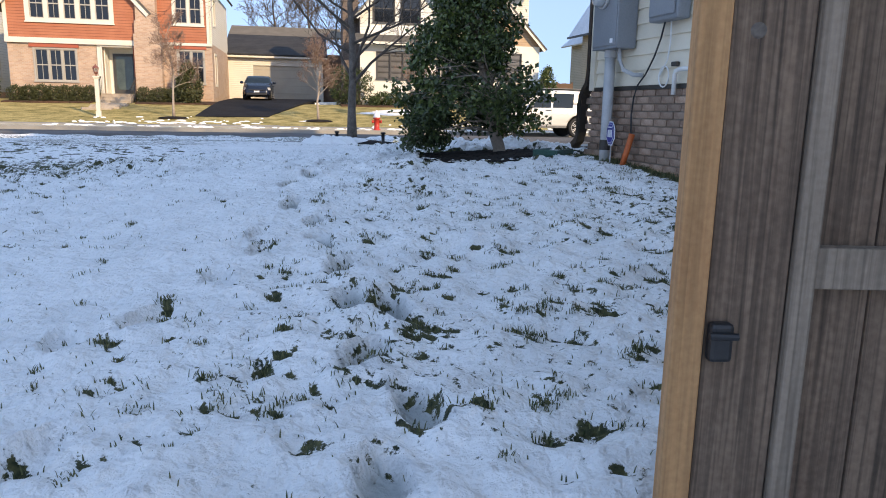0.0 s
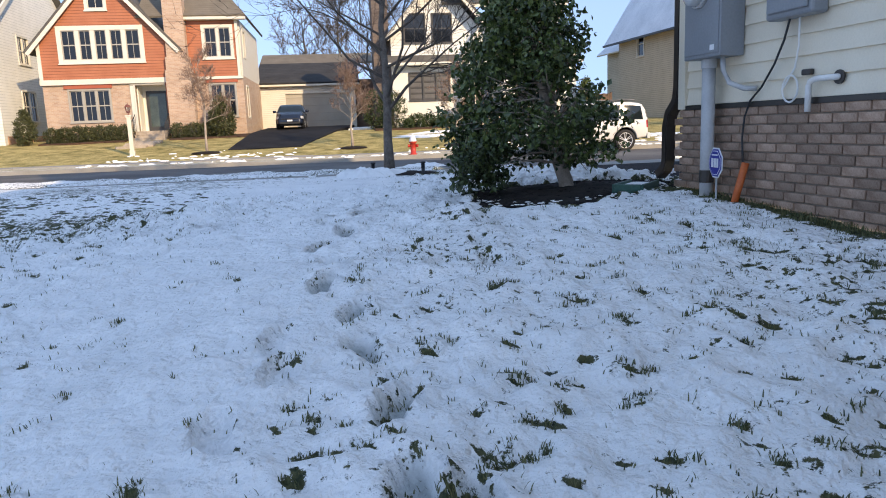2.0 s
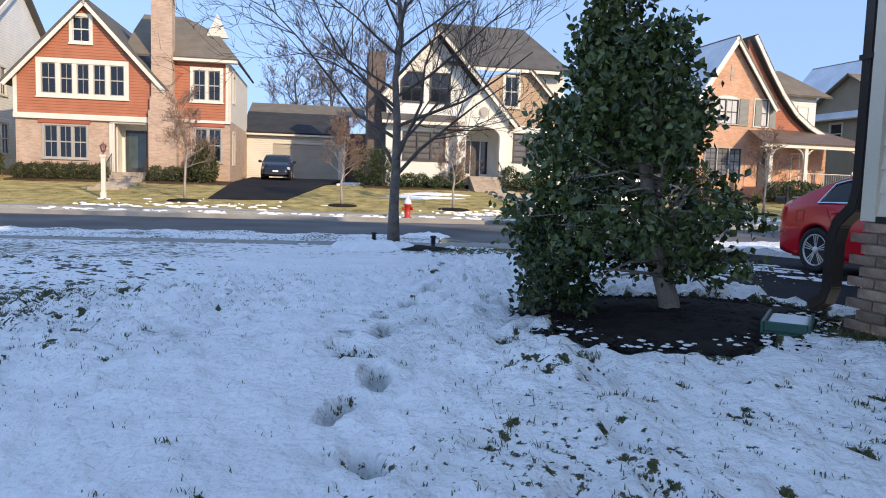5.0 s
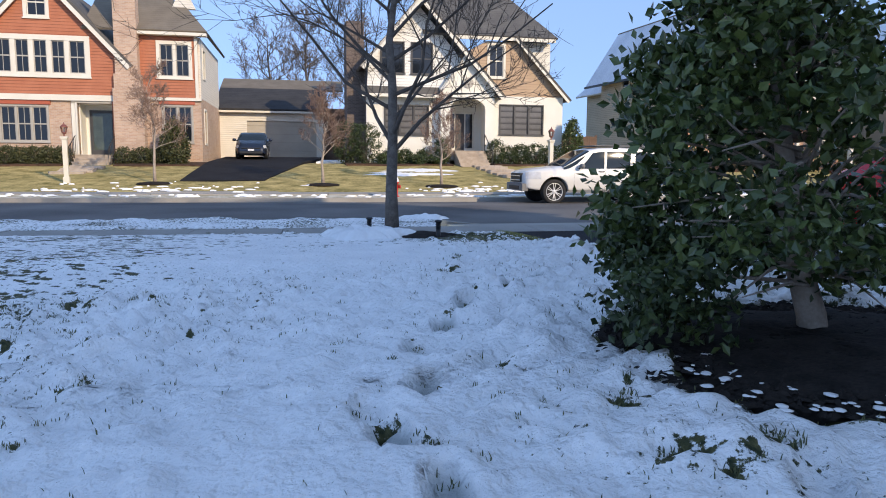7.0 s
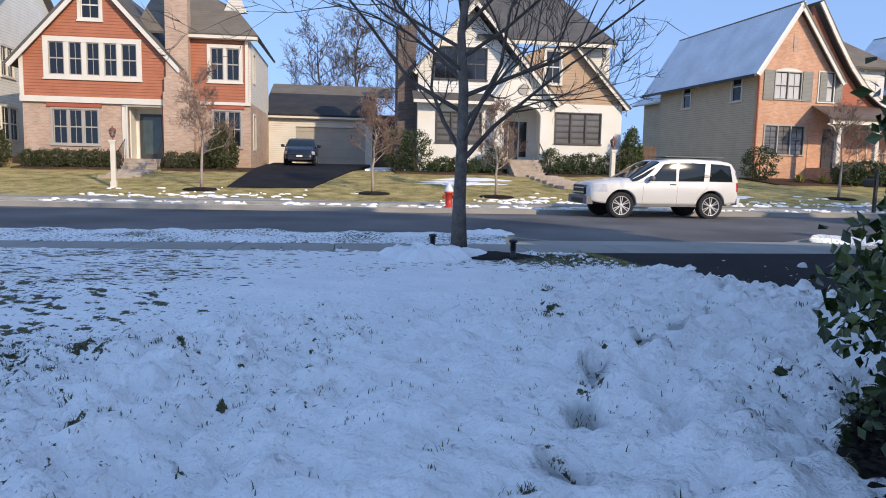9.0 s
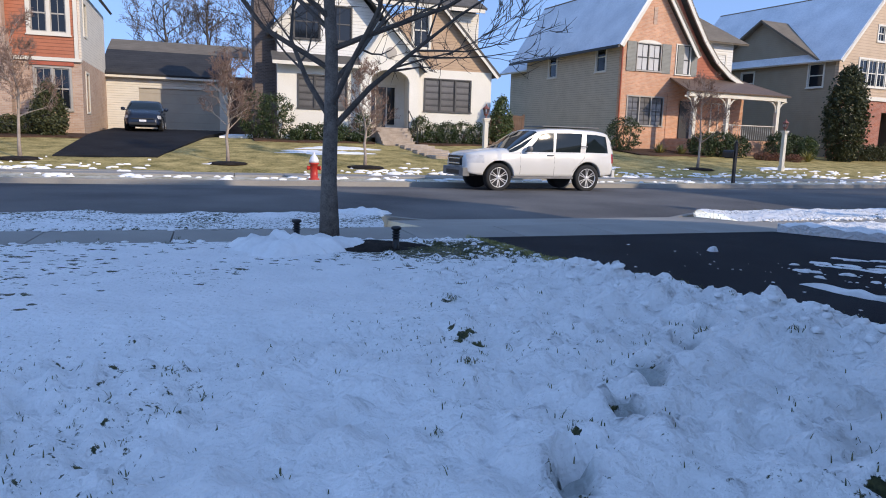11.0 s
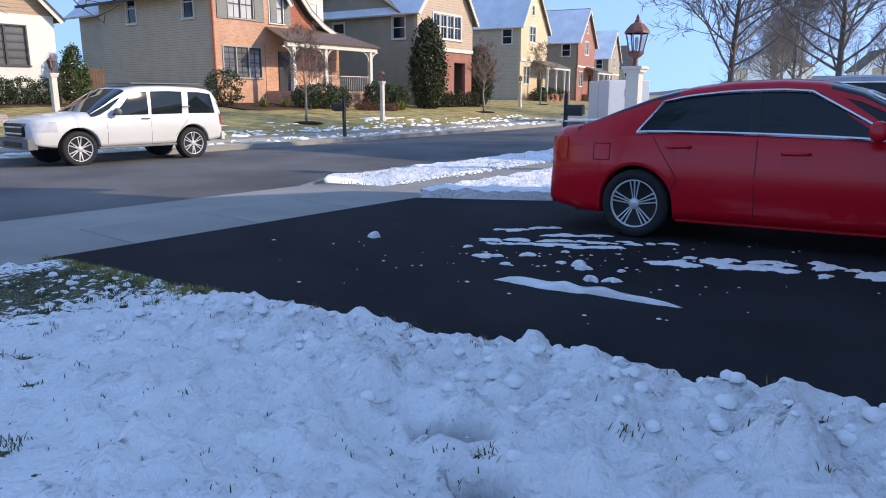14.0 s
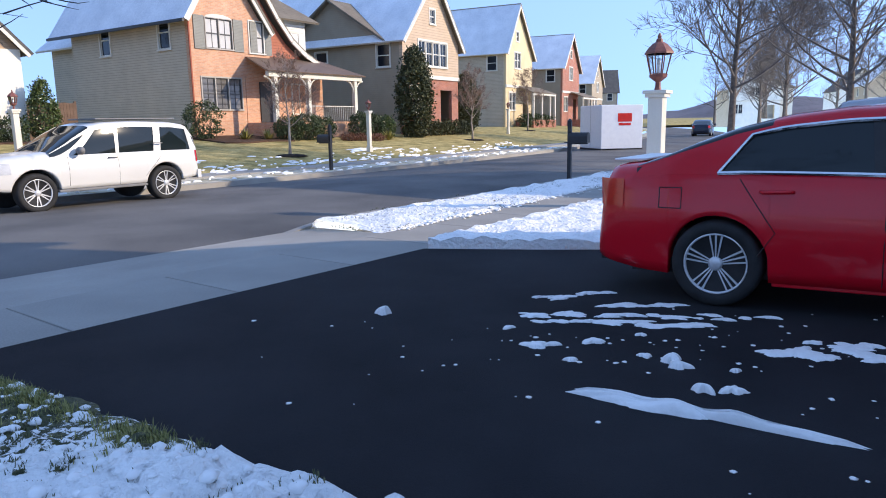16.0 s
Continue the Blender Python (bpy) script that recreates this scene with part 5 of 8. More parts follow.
# ---------------------------------------------------------------- more materials
M["siding_near"] = material("siding_near", (0.70, 0.61, 0.47), (0.79, 0.70, 0.55), 0.6, 1.5, bump=0.12, fine=90, vary=0.04)
M["siding_upper"] = courses("siding_upper", (0.60, 0.52, 0.40), (0.68, 0.60, 0.47), 0.14)
M["brick_near"] = material("brick_near", (0.23, 0.13, 0.085), (0.41, 0.28, 0.205), 0.9, 14, bump=0.5, fine=120, vary=0.3)
M["mortar"] = material("mortar", (0.22, 0.17, 0.13), (0.31, 0.25, 0.20), 0.95, 6, bump=0.4, fine=140)
M["meter_grey"] = material("meter_grey", (0.20, 0.215, 0.23), (0.25, 0.265, 0.28), 0.45, 3, bump=0.04)
M["pvc_grey"] = material("pvc_grey", (0.40, 0.40, 0.40), (0.50, 0.50, 0.49), 0.5, 6, bump=0.05)
M["pvc_white"] = material("pvc_white", (0.68, 0.67, 0.64), (0.78, 0.77, 0.74), 0.45, 6, bump=0.05)
M["bronze"] = material("bronze", (0.028, 0.022, 0.018), (0.045, 0.036, 0.03), 0.4, 4, bump=0.05)
M["green_plastic"] = material("green_plastic", (0.012, 0.06, 0.045), (0.025, 0.10, 0.075), 0.5, 8, bump=0.1)
M["sign_blue"] = material("sign_blue", (0.015, 0.02, 0.22), (0.02, 0.03, 0.30), 0.4, 5, bump=0)
M["sign_white"] = material("sign_white", (0.72, 0.72, 0.74), (0.8, 0.8, 0.8), 0.4, 5, bump=0)
M["orange_plastic"] = material("orange_plastic", (0.55, 0.10, 0.02), (0.65, 0.15, 0.04), 0.5, 12, bump=0.1)
M["clear_dome"] = glass_dark("clear_dome", (0.45, 0.47, 0.48), 0.08)


def woodgrain(name, c1, c2, dark, rough=0.88):
    """Sawn timber: grain drawn out along z, with darker checks."""
    m = material(name, c1, c2, rough, 2.0, bump=0)
    n, ln = m.node_tree.nodes, m.node_tree.links.new
    bs = n["Principled BSDF"]
    tc = n.new("ShaderNodeTexCoord")
    mp = n.new("ShaderNodeMapping")
    mp.inputs["Scale"].default_value = (1, 1, 0.022)
    ln(tc.outputs["Object"], mp.inputs["Vector"])
    a = n.new("ShaderNodeTexNoise")
    a.inputs["Scale"].default_value, a.inputs["Detail"].default_value, a.inputs["Distortion"].default_value = 75, 9, 0.6
    ln(mp.outputs[0], a.inputs["Vector"])
    r = n.new("ShaderNodeValToRGB")
    r.color_ramp.elements[0].position, r.color_ramp.elements[1].position = 0.30, 0.62
    r.color_ramp.elements[0].color, r.color_ramp.elements[1].color = (dark, dark, dark, 1), (1.15, 1.15, 1.15, 1)
    ln(a.outputs[0], r.inputs[0])
    mix = n.new("ShaderNodeMix")
    mix.data_type, mix.blend_type = "RGBA", "MULTIPLY"
    mix.inputs["Factor"].default_value = 1
    ln(bs.inputs["Base Color"].links[0].from_socket, mix.inputs["A"])
    ln(r.outputs[0], mix.inputs["B"])
    ln(mix.outputs["Result"], bs.inputs["Base Color"])
    bp = n.new("ShaderNodeBump")
    bp.inputs["Strength"].default_value, bp.inputs["Distance"].default_value = 0.6, 0.004
    ln(a.outputs[0], bp.inputs["Height"])
    ln(bp.outputs[0], bs.inputs["Normal"])
    return m


M["cedar_fresh"] = woodgrain("cedar_fresh", (0.36, 0.175, 0.075), (0.50, 0.27, 0.12), 0.75)
M["fence_grey"] = woodgrain("fence_grey", (0.13, 0.082, 0.055), (0.23, 0.155, 0.105), 0.35)
M["fence_strip"] = woodgrain("fence_strip", (0.20, 0.15, 0.11), (0.29, 0.225, 0.17), 0.55)
M["bark"] = material("bark", (0.075, 0.06, 0.05), (0.20, 0.17, 0.145), 0.95, 9, bump=0.9, fine=60, spec=0.2)
M["twig"] = material("twig", (0.05, 0.038, 0.03), (0.12, 0.095, 0.075), 0.9, 6, bump=0.2)
M["twig_pale"] = material("twig_pale", (0.10, 0.085, 0.075), (0.20, 0.17, 0.15), 0.9, 6, bump=0.2)
M["bark_pale"] = material("bark_pale", (0.26, 0.21, 0.17), (0.42, 0.35, 0.29), 0.9, 8, bump=0.4)
M["twig_red"] = material("twig_red", (0.16, 0.10, 0.075), (0.25, 0.165, 0.125), 0.9, 6, bump=0.2)


def leafy(name, c1, c2, rough=0.35, sub=0.0):
    m = bpy.data.materials.new(name)
    m.use_nodes = True
    n, ln = m.node_tree.nodes, m.node_tree.links.new
    bs = n["Principled BSDF"]
    g = n.new("ShaderNodeNewGeometry")
    r = n.new("ShaderNodeValToRGB")
    r.color_ramp.elements[0].color, r.color_ramp.elements[1].color = (*c1, 1), (*c2, 1)
    ln(g.outputs["Random Per Island"], r.inputs[0])
    ln(r.outputs[0], bs.inputs["Base Color"])
    bs.inputs["Roughness"].default_value = rough
    bs.inputs["Specular IOR Level"].default_value = 0.5
    bs.inputs["Transmission Weight"].default_value = 0
    return m


M["holly_leaf"] = leafy("holly_leaf", (0.022, 0.042, 0.012), (0.11, 0.145, 0.038), 0.3)
M["box_leaf"] = leafy("box_leaf", (0.014, 0.03, 0.008), (0.06, 0.085, 0.022), 0.5)
M["pine_leaf"] = leafy("pine_leaf", (0.022, 0.03, 0.009), (0.085, 0.09, 0.03), 0.6)
M["yucca_leaf"] = leafy("yucca_leaf", (0.16, 0.15, 0.04), (0.38, 0.33, 0.09), 0.5)
M["grass_blade"] = leafy("grass_blade", (0.035, 0.055, 0.015), (0.15, 0.14, 0.055), 0.7)
M["turf_blade"] = leafy("turf_blade", (0.13, 0.15, 0.035), (0.42, 0.37, 0.13), 0.7)
M["berry_leaf"] = leafy("berry_leaf", (0.10, 0.03, 0.02), (0.22, 0.10, 0.05), 0.6)


# ---------------------------------------------------------------- own house
HOUSE = Matrix(((AX.x, BX.x, 0, 1.448), (AX.y, BX.y, 0, 8.215), (0, 0, 1, 0), (0, 0, 0, 1)))
SILL = 1.443
FR = -0.33


def own(name, label, category="wall"):
    ob = new(name)
    ob.matrix_world = HOUSE
    return tagged(ob, label, category, kind="structure")


brick_wall = own("wall_foundation", "brown brick foundation of the near house, tops weathered")
part("backing", boxes((0.012, 0.25, -19, FR - 0.012, -0.6, SILL - 0.02), (0.25, 7.0, FR - 0.25, FR - 0.012, 0.3, SILL - 0.02)), M["mortar"], brick_wall)
bl, bh, bj = 0.194, 0.057, 0.0105
bm = boxes((-0.004, 0.03, 0, bl, 0, bh), bevel=0.004)
brick_mesh = bpy.data.meshes.new("brick")
bm.to_mesh(brick_mesh)
bm.free()
brick_mesh.materials.append(M["brick_near"])
far_bricks = bmesh.new()
rows_z = []
z = SILL - 0.03 - bh
while z > -0.1:
    rows_z.append(z)
    z -= bh + bj
near_bricks = []
for k, z in enumerate(rows_z):
    y = FR - (bl + bj) * (0.5 if k % 2 else 1.0)
    while y > -9:
        gx, gy = (HOUSE @ Vector((0, y, 0))).xy
        if z > lawn_z(gx, gy) - 0.12:
            if y > -3.9:
                near_bricks.append((y, z))
            else:
                box(far_bricks, -0.004, 0.03, y, y + bl, z, z + bh)
        y -= bl + bj
for y, z in near_bricks:
    ob = new("brick", brick_mesh)
    ob.parent = brick_wall
    ob.matrix_local = pose(0.003 * math.sin(y * 37 + z * 91), y, z)
fb = part("bricks", far_bricks, M["brick_near"], brick_wall)
fb["kind"] = "stuff"
part("corner_bricks", boxes(*[(0.0, bl * (1 if k % 2 else 0.5), FR - 0.02, FR + 0.006, z, z + bh) for k, z in enumerate(rows_z) if z > 0.5]), M["brick_near"], brick_wall)["kind"] = "stuff"

siding = own("wall_siding", "cream fibre-cement lap siding on the near house")
part("backing", boxes((0.03, 0.25, -19, FR - 0.03, SILL, 6.7), (0.25, 7, FR - 0.25, FR - 0.03, SILL, 6.7)), M["siding_upper"], siding)
bm = bmesh.new()
prism(bm, [(0.0, 0.0), (0.03, 0.0), (0.03, 0.165), (0.022, 0.165)], -19, FR - 0.09)
board = bpy.data.meshes.new("siding_board")
bm.to_mesh(board)
bm.free()
board.materials.append(M["siding_near"])
for k in range(16):
    ob = new("siding_board", board)
    ob.parent = siding
    ob.matrix_local = pose(0, 0, SILL + 0.012 + 0.14 * k)
part("starter_strip", boxes((-0.012, 0.03, -19, FR - 0.09, SILL - 0.028, SILL + 0.01)), M["bronze"], siding)
part("corner_board", boxes((-0.02, 0.03, FR - 0.09, FR + 0.012, SILL - 0.02, 6.7), (0.03, 0.10, FR - 0.01, FR + 0.012, SILL - 0.02, 6.7)), M["siding_near"], siding)

shell = own("wall_house_rest", "cream upper walls and gable of the near house, with unseen blocks added for shade")
part("gable", prism(bmesh.new(), [(0.0, 6.7), (7.2, 6.7), (3.6, 10.0)], FR - 0.25, FR), M["siding_upper"], shell)
part("gable", prism(bmesh.new(), [(0.0, 6.7), (7.2, 6.7), (3.6, 10.0)], -19, -18.75), M["siding_upper"], shell)
# the block beyond x 7.2 is unseen, raised to shade driveway and street
part("wall", boxes((7.0, 7.2, -19, FR, -0.5, 6.7), (0.25, 7.0, -19, -18.8, -0.5, 6.7), (7.2, 10.8, -7.5, -0.7, 0.2, 7.2)), M["siding_upper"], shell)
part("gable", prism(bmesh.new(), [(-7.3, 7.2), (-0.5, 7.2), (-3.8, 11.9)], 10.6, 10.8, axis="x"), M["siding_upper"], shell)
# taller rear of the house: unseen, added to shade the left of the lawn
part("rear_shade_wall", boxes((0.02, 0.25, -19, -5.5, 6.7, 8.7), (7.0, 7.18, -19, -5.5, 6.7, 8.7), (0.25, 7.0, -5.75, -5.5, 6.7, 8.7), (0.25, 7.0, -18.98, -18.78, 6.7, 8.7)), M["siding_upper"], shell)
part("gable", prism(bmesh.new(), [(0.0, 8.7), (7.2, 8.7), (3.6, 12.0)], -5.75, -5.5), M["siding_upper"], shell)
roof_own = own("roof_near_house", "dark shingle roof of the near house, unseen, built up to cast shade", "roof")
bm = bmesh.new()
slab(bm, (-0.4, 0.4, 6.45), (3.6, 0.4, 10.15), (3.6, -19.4, 10.15), (-0.4, -19.4, 6.45))
slab(bm, (7.6, 0.4, 6.45), (3.6, 0.4, 10.15), (3.6, -19.4, 10.15), (7.6, -19.4, 6.45))
# roof of the added rear, its ridge set by the shade it casts
slab(bm, (-0.4, -5.2, 8.45), (3.6, -5.2, 12.15), (3.6, -19.4, 12.15), (-0.4, -19.4, 8.45))
slab(bm, (7.6, -5.2, 8.45), (3.6, -5.2, 12.15), (3.6, -19.4, 12.15), (7.6, -19.4, 8.45))
# unseen cross roof, added for its shadow on the street
slab(bm, (0.3, -0.2, 6.9), (11.1, -0.2, 6.9), (11.1, -3.8, 12.1), (0.3, -3.8, 12.1))
slab(bm, (0.3, -7.6, 6.9), (11.1, -7.6, 6.9), (11.1, -3.8, 12.1), (0.3, -3.8, 12.1))
part("shingles", bm, M["roof_dark"], roof_own)
# the next house: out of view, placed for its shadow on the street
nb = own("wall_neighbour_house", "cream walls of the neighbouring house")
part("wall", boxes((18.5, 26, -13, 0.5, 0.2, 6.5)), M["beige_siding"], nb)
bm = bmesh.new()
slab(bm, (18.0, 1, 6.4), (22.2, 1, 9.8), (22.2, -13.5, 9.8), (18.0, -13.5, 6.4))
slab(bm, (26.5, 1, 6.4), (22.2, 1, 9.8), (22.2, -13.5, 9.8), (26.5, -13.5, 6.4))
prism(bm, [(18.5, 6.5), (26, 6.5), (22.2, 9.6)], 0.2, 0.5)
part("roof", bm, M["roof_dark"], nb)


def wall_thing(name, label, category):
    return thing(name, HOUSE, label, category)


def electric_meter():
    h = wall_thing("electric_meter", "grey steel electricity meter box with a round glass meter", "meter box")
    y0, y1, z0, z1, d = -1.17, -0.70, 1.80, 2.58, 0.21
    part("box", boxes((-d, 0.0, y0, y1, z0, z1), bevel=0.008), M["meter_grey"], h)
    part("cover", boxes((-d - 0.008, -d, y0 + 0.015, y1 - 0.015, z0 + 0.03, z1 - 0.03), bevel=0.003), M["meter_grey"], h)
    m_ = Matrix.Translation((-d - 0.008, (y0 + y1) / 2 + 0.02, z0 + 0.48)) @ Matrix.Rotation(radians(-90), 4, "Y")
    part("ring", lathe(bmesh.new(), [(0.105, 0), (0.105, 0.03), (0.09, 0.035), (0.09, 0.0)], 28, m_), M["pvc_grey"], h, "steel ring", smooth=True)
    part("dome", lathe(bmesh.new(), [(0.09, 0.0), (0.09, 0.06), (0.08, 0.10), (0.05, 0.115), (0.001, 0.118)], 28, m_), M["clear_dome"], h, "clear meter dome", smooth=True)
    part("dial", lathe(bmesh.new(), [(0.03, 0.119), (0.03, 0.123), (0.001, 0.124)], 16, m_), M["sign_white"], h)
    part("sticker", boxes((-d - 0.012, -d - 0.008, y0 + 0.06, y0 + 0.11, z0 + 0.05, z0 + 0.09)), M["sign_white"], h)
    return h


electric_meter()
cb = wall_thing("cable_box", "grey plastic cable junction box on the siding", "junction box")
part("box", boxes((-0.13, 0.0, -2.0, -1.56, 1.98, 2.62), bevel=0.02), M["meter_grey"], cb)
part("lid", boxes((-0.15, -0.13, -1.97, -1.59, 2.02, 2.58), bevel=0.01), M["meter_grey"], cb)
cd = wall_thing("conduit", "grey plastic conduit from the meter down into the ground", "pipe")
part("pipe", tube(bmesh.new(), [(-0.1, -0.88, 0.4), (-0.1, -0.88, 1.79)], 0.052, 16), M["pvc_grey"], cd, smooth=True)
part("coupling", tube(bmesh.new(), [(-0.1, -0.88, 0.83), (-0.1, -0.88, 0.93)], 0.058, 16), M["bronze"], cd, "black band")
part("collar", tube(bmesh.new(), [(-0.1, -0.88, 1.73), (-0.1, -0.88, 1.80)], 0.06, 16), M["pvc_grey"], cd)
fl = wall_thing("flexible_conduit", "thin grey conduit bending from the meter box to the wall", "pipe")
part("pipe", tube(bmesh.new(), [(-0.12, -1.08, 1.80), (-0.12, -1.09, 1.70), (-0.11, -1.16, 1.60), (-0.07, -1.28, 1.55), (-0.005, -1.34, 1.545)], 0.02, 10), M["pvc_grey"], fl, smooth=True)
cable = wall_thing("black_cable", "black cable hanging from the junction box to the ground", "cable")
part("cable", tube(bmesh.new(), [(-0.06, -1.72, 1.98), (-0.05, -1.66, 1.85), (-0.04, -1.56, 1.70), (-0.03, -1.42, 1.55), (-0.03, -1.30, 1.46), (-0.03, -1.24, 1.34), (-0.03, -1.22, 1.18), (-0.03, -1.24, 0.98)], 0.008, 6), M["iron"], cable)
wc = wall_thing("white_cable", "white cable coiled in a loop against the wall", "cable")
loop = [(-0.02, -1.70 + 0.075 * math.cos(a), 1.52 + 0.09 * math.sin(a)) for a in np.linspace(0, 11.5, 30)]
part("cable", tube(bmesh.new(), [(-0.05, -1.80, 1.98), (-0.03, -1.78, 1.8), (-0.02, -1.74, 1.66)] + loop, 0.007, 6), M["pvc_white"], wc)
vp = wall_thing("drain_pipe", "white plastic overflow pipe with a downward elbow", "pipe")
part("pipe", tube(bmesh.new(), [(-0.0, -2.12, 1.57), (-0.02, -2.12, 1.57), (-0.05, -2.08, 1.57), (-0.05, -1.97, 1.57), (-0.05, -1.92, 1.555), (-0.05, -1.91, 1.53), (-0.05, -1.91, 1.36)], 0.02, 10), M["pvc_white"], vp, smooth=True)
part("flange", tube(bmesh.new(), [(-0.012, -2.12, 1.57), (0.0, -2.12, 1.57)], 0.045, 14), M["bronze"], vp)
bib = wall_thing("wall_fitting", "small dark bracket on the siding", "bracket")
part("bracket", boxes((-0.04, 0, -1.90, -1.82, 1.60, 1.64), bevel=0.008), M["bronze"], bib)
ds = wall_thing("downspout", "dark bronze downspout with an elbow at the house corner", "downspout")


def square_run(pts, w_, d_):
    """A rectangular pipe that bends through points in the plane of the wall's end."""
    bm = bmesh.new()
    rings = []
    for i, p in enumerate(pts):
        a, b = Vector(pts[max(i - 1, 0)]), Vector(pts[min(i + 1, len(pts) - 1)])
        t = (b - a).normalized()
        u = Vector((1, 0, 0))
        v = t.cross(u).normalized()
        rings.append([bm.verts.new(Vector(p) + sx * w_ * u + sy * d_ * v) for sx, sy in ((-1, -1), (1, -1), (1, 1), (-1, 1))])
    for r, s in zip(rings, rings[1:]):
        for k in range(4):
            bm.faces.new((r[k], r[(k + 1) % 4], s[(k + 1) % 4], s[k]))
    bm.faces.new(rings[0][::-1])
    bm.faces.new(rings[-1])
    bmesh.ops.recalc_face_normals(bm, faces=bm.faces)
    bmesh.ops.bevel(bm, geom=[e for e in bm.edges], offset=0.008, segments=2, affect="EDGES")
    return bm


part("pipe", square_run([(0.03, FR + 0.062, 6.5), (0.03, FR + 0.062, 1.62), (0.03, FR + 0.09, 1.50), (0.03, FR + 0.20, 1.40), (0.03, FR + 0.24, 1.28), (0.03, FR + 0.24, 0.98), (0.03, FR + 0.27, 0.90), (0.03, FR + 0.38, 0.83)], 0.05, 0.04), M["bronze"], ds)
part("strap", boxes((-0.03, 0.09, FR + 0.01, FR + 0.108, 2.4, 2.43)), M["bronze"], ds)
spl = thing("splash_block", pose(1.19, 8.02, lawn_z(1.2, 8.0) + 0.0, rz=62), "green plastic splash block filled with snow", "splash block")
part("tray", boxes((-0.27, 0.27, -0.14, -0.118, 0.0, 0.09), (-0.27, 0.27, 0.118, 0.14, 0.0, 0.09), (-0.27, 0.27, -0.118, 0.118, 0.0, 0.03), (-0.275, -0.25, -0.118, 0.118, 0.03, 0.09), bevel=0.006), M["green_plastic"], spl)
part("snow_fill", boxes((-0.248, 0.25, -0.116, 0.116, 0.03, 0.07), bevel=0.018), M["snow"], spl, "snow lying in the tray")


def octagon(r, y0, y1):
    return prism(bmesh.new(), [(r * math.cos(radians(22.5 + 45 * k)), r * math.sin(radians(22.5 + 45 * k))) for k in range(8)], y0, y1)


sg = thing("yard_sign", pose(1.60, 7.10, 1.0, rz=-84), "blue octagonal yard sign with white border on a stake", "sign")
part("plate", octagon(0.125, 0, 0.006), M["sign_white"], sg, "white rim")
part("face", octagon(0.113, -0.003, 0), M["sign_blue"], sg, "blue face")
part("rim", octagon(0.10, -0.005, -0.003), M["sign_white"], sg)
part("field", octagon(0.094, -0.007, -0.005), M["sign_blue"], sg)
part("bar", boxes((-0.06, -0.02, -0.009, -0.007, -0.035, 0.035), (-0.01, 0.025, -0.009, -0.007, -0.035, 0.035), (0.035, 0.065, -0.009, -0.007, -0.035, 0.035)), M["sign_white"], sg, "white emblem")
part("bar", boxes((-0.05, 0.05, -0.009, -0.007, 0.055, 0.066)), M["sign_white"], sg)
part("stake", boxes((-0.008, 0.008, 0.006, 0.014, -0.45, 0.08)), M["pvc_grey"], sg)
om = thing("cable_marker", pose(1.68, 6.93, lawn_z(1.68, 6.93) - 0.04, rx=0, ry=14, rz=0), "orange plastic cable guard leaning at the wall", "marker")
part("tube", tube(bmesh.new(), [(0, 0, 0), (0.0, 0, 0.36)], 0.028, 10), M["orange_plastic"], om, smooth=True)


# ---------------------------------------------------------------- gate at the start
gate = thing("garden_gate", pose(0.517, 1.56, lawn_z(0.6, 1.6) + 0.01), "weathered wooden garden gate standing open beside a post", "gate")
part("post", boxes((0.0, 0.066, 0.0, 0.05, -0.3, 1.95), bevel=0.006), M["cedar_fresh"], gate, "fresh cedar post, warm tan")
part("stile", boxes((0.069, 0.232, 0.012, 0.05, 0.03, 1.85), bevel=0.004), M["fence_grey"], gate)
part("batten", boxes((0.236, 0.285, 0.0, 0.06, 0.03, 1.85), bevel=0.004), M["fence_strip"], gate)
for k in range(9):
    part("picket", boxes((0.290 + 0.143 * k, 0.428 + 0.143 * k, 0.055, 0.073, 0.03, 1.83 + 0.008 * math.sin(k * 5)), bevel=0.003), M["fence_grey"], gate)
for zc in (0.02, 0.655, 1.55):
    part("rail", boxes((0.287, 1.57, 0.012, 0.053, zc, zc + 0.088), bevel=0.004), M["fence_strip"], gate)
lt = part("latch", boxes((0.072, 0.122, -0.02, 0.012, 0.50, 0.585), bevel=0.01), M["iron"], gate, "black steel gate latch")
part("latch_bar", tube(bmesh.new(), [(0.068, -0.024, 0.56), (0.126, -0.026, 0.56)], 0.008, 8), M["iron"], lt)
part("knot", lathe(bmesh.new(), [(0.001, 0.003), (0.012, 0.002), (0.016, 0.0)], 12, Matrix.Translation((0.12, 0.011, 1.17)) @ Matrix.Rotation(radians(90), 4, "X")), M["bark"], gate, "dark knot")


# ---------------------------------------------------------------- plants
def leaf_mesh(name, pts, size, mat, parent, seed, up=0.2, label="", kind="stuff", flat=0.0):
    """Many single folded leaves at given places, each a pair of faces."""
    rng = random.Random(seed)
    vv, ff = [], []
    for p in pts:
        d = Vector((rng.gauss(0, 1), rng.gauss(0, 1), rng.gauss(up, 1))).normalized()
        s = d.cross(Vector((rng.gauss(0, 1), rng.gauss(0, 1), rng.gauss(0, 1)))).normalized()
        n_ = d.cross(s)
        l = size * rng.uniform(0.65, 1.25)
        w_ = l * rng.uniform(0.28, 0.4)
        a = len(vv)
        p = Vector(p)
        vv += [p, p + d * l * 0.5 + s * w_ + n_ * l * 0.10, p + d * l, p + d * l * 0.5 - s * w_ + n_ * l * 0.10]
        ff += [(a, a + 1, a + 2), (a, a + 2, a + 3)]
    ob = sheet(name, vv, ff, mat, parent, smooth=False)
    if kind:
        ob["kind"] = kind
    if label:
        ob["label"] = label
    return ob


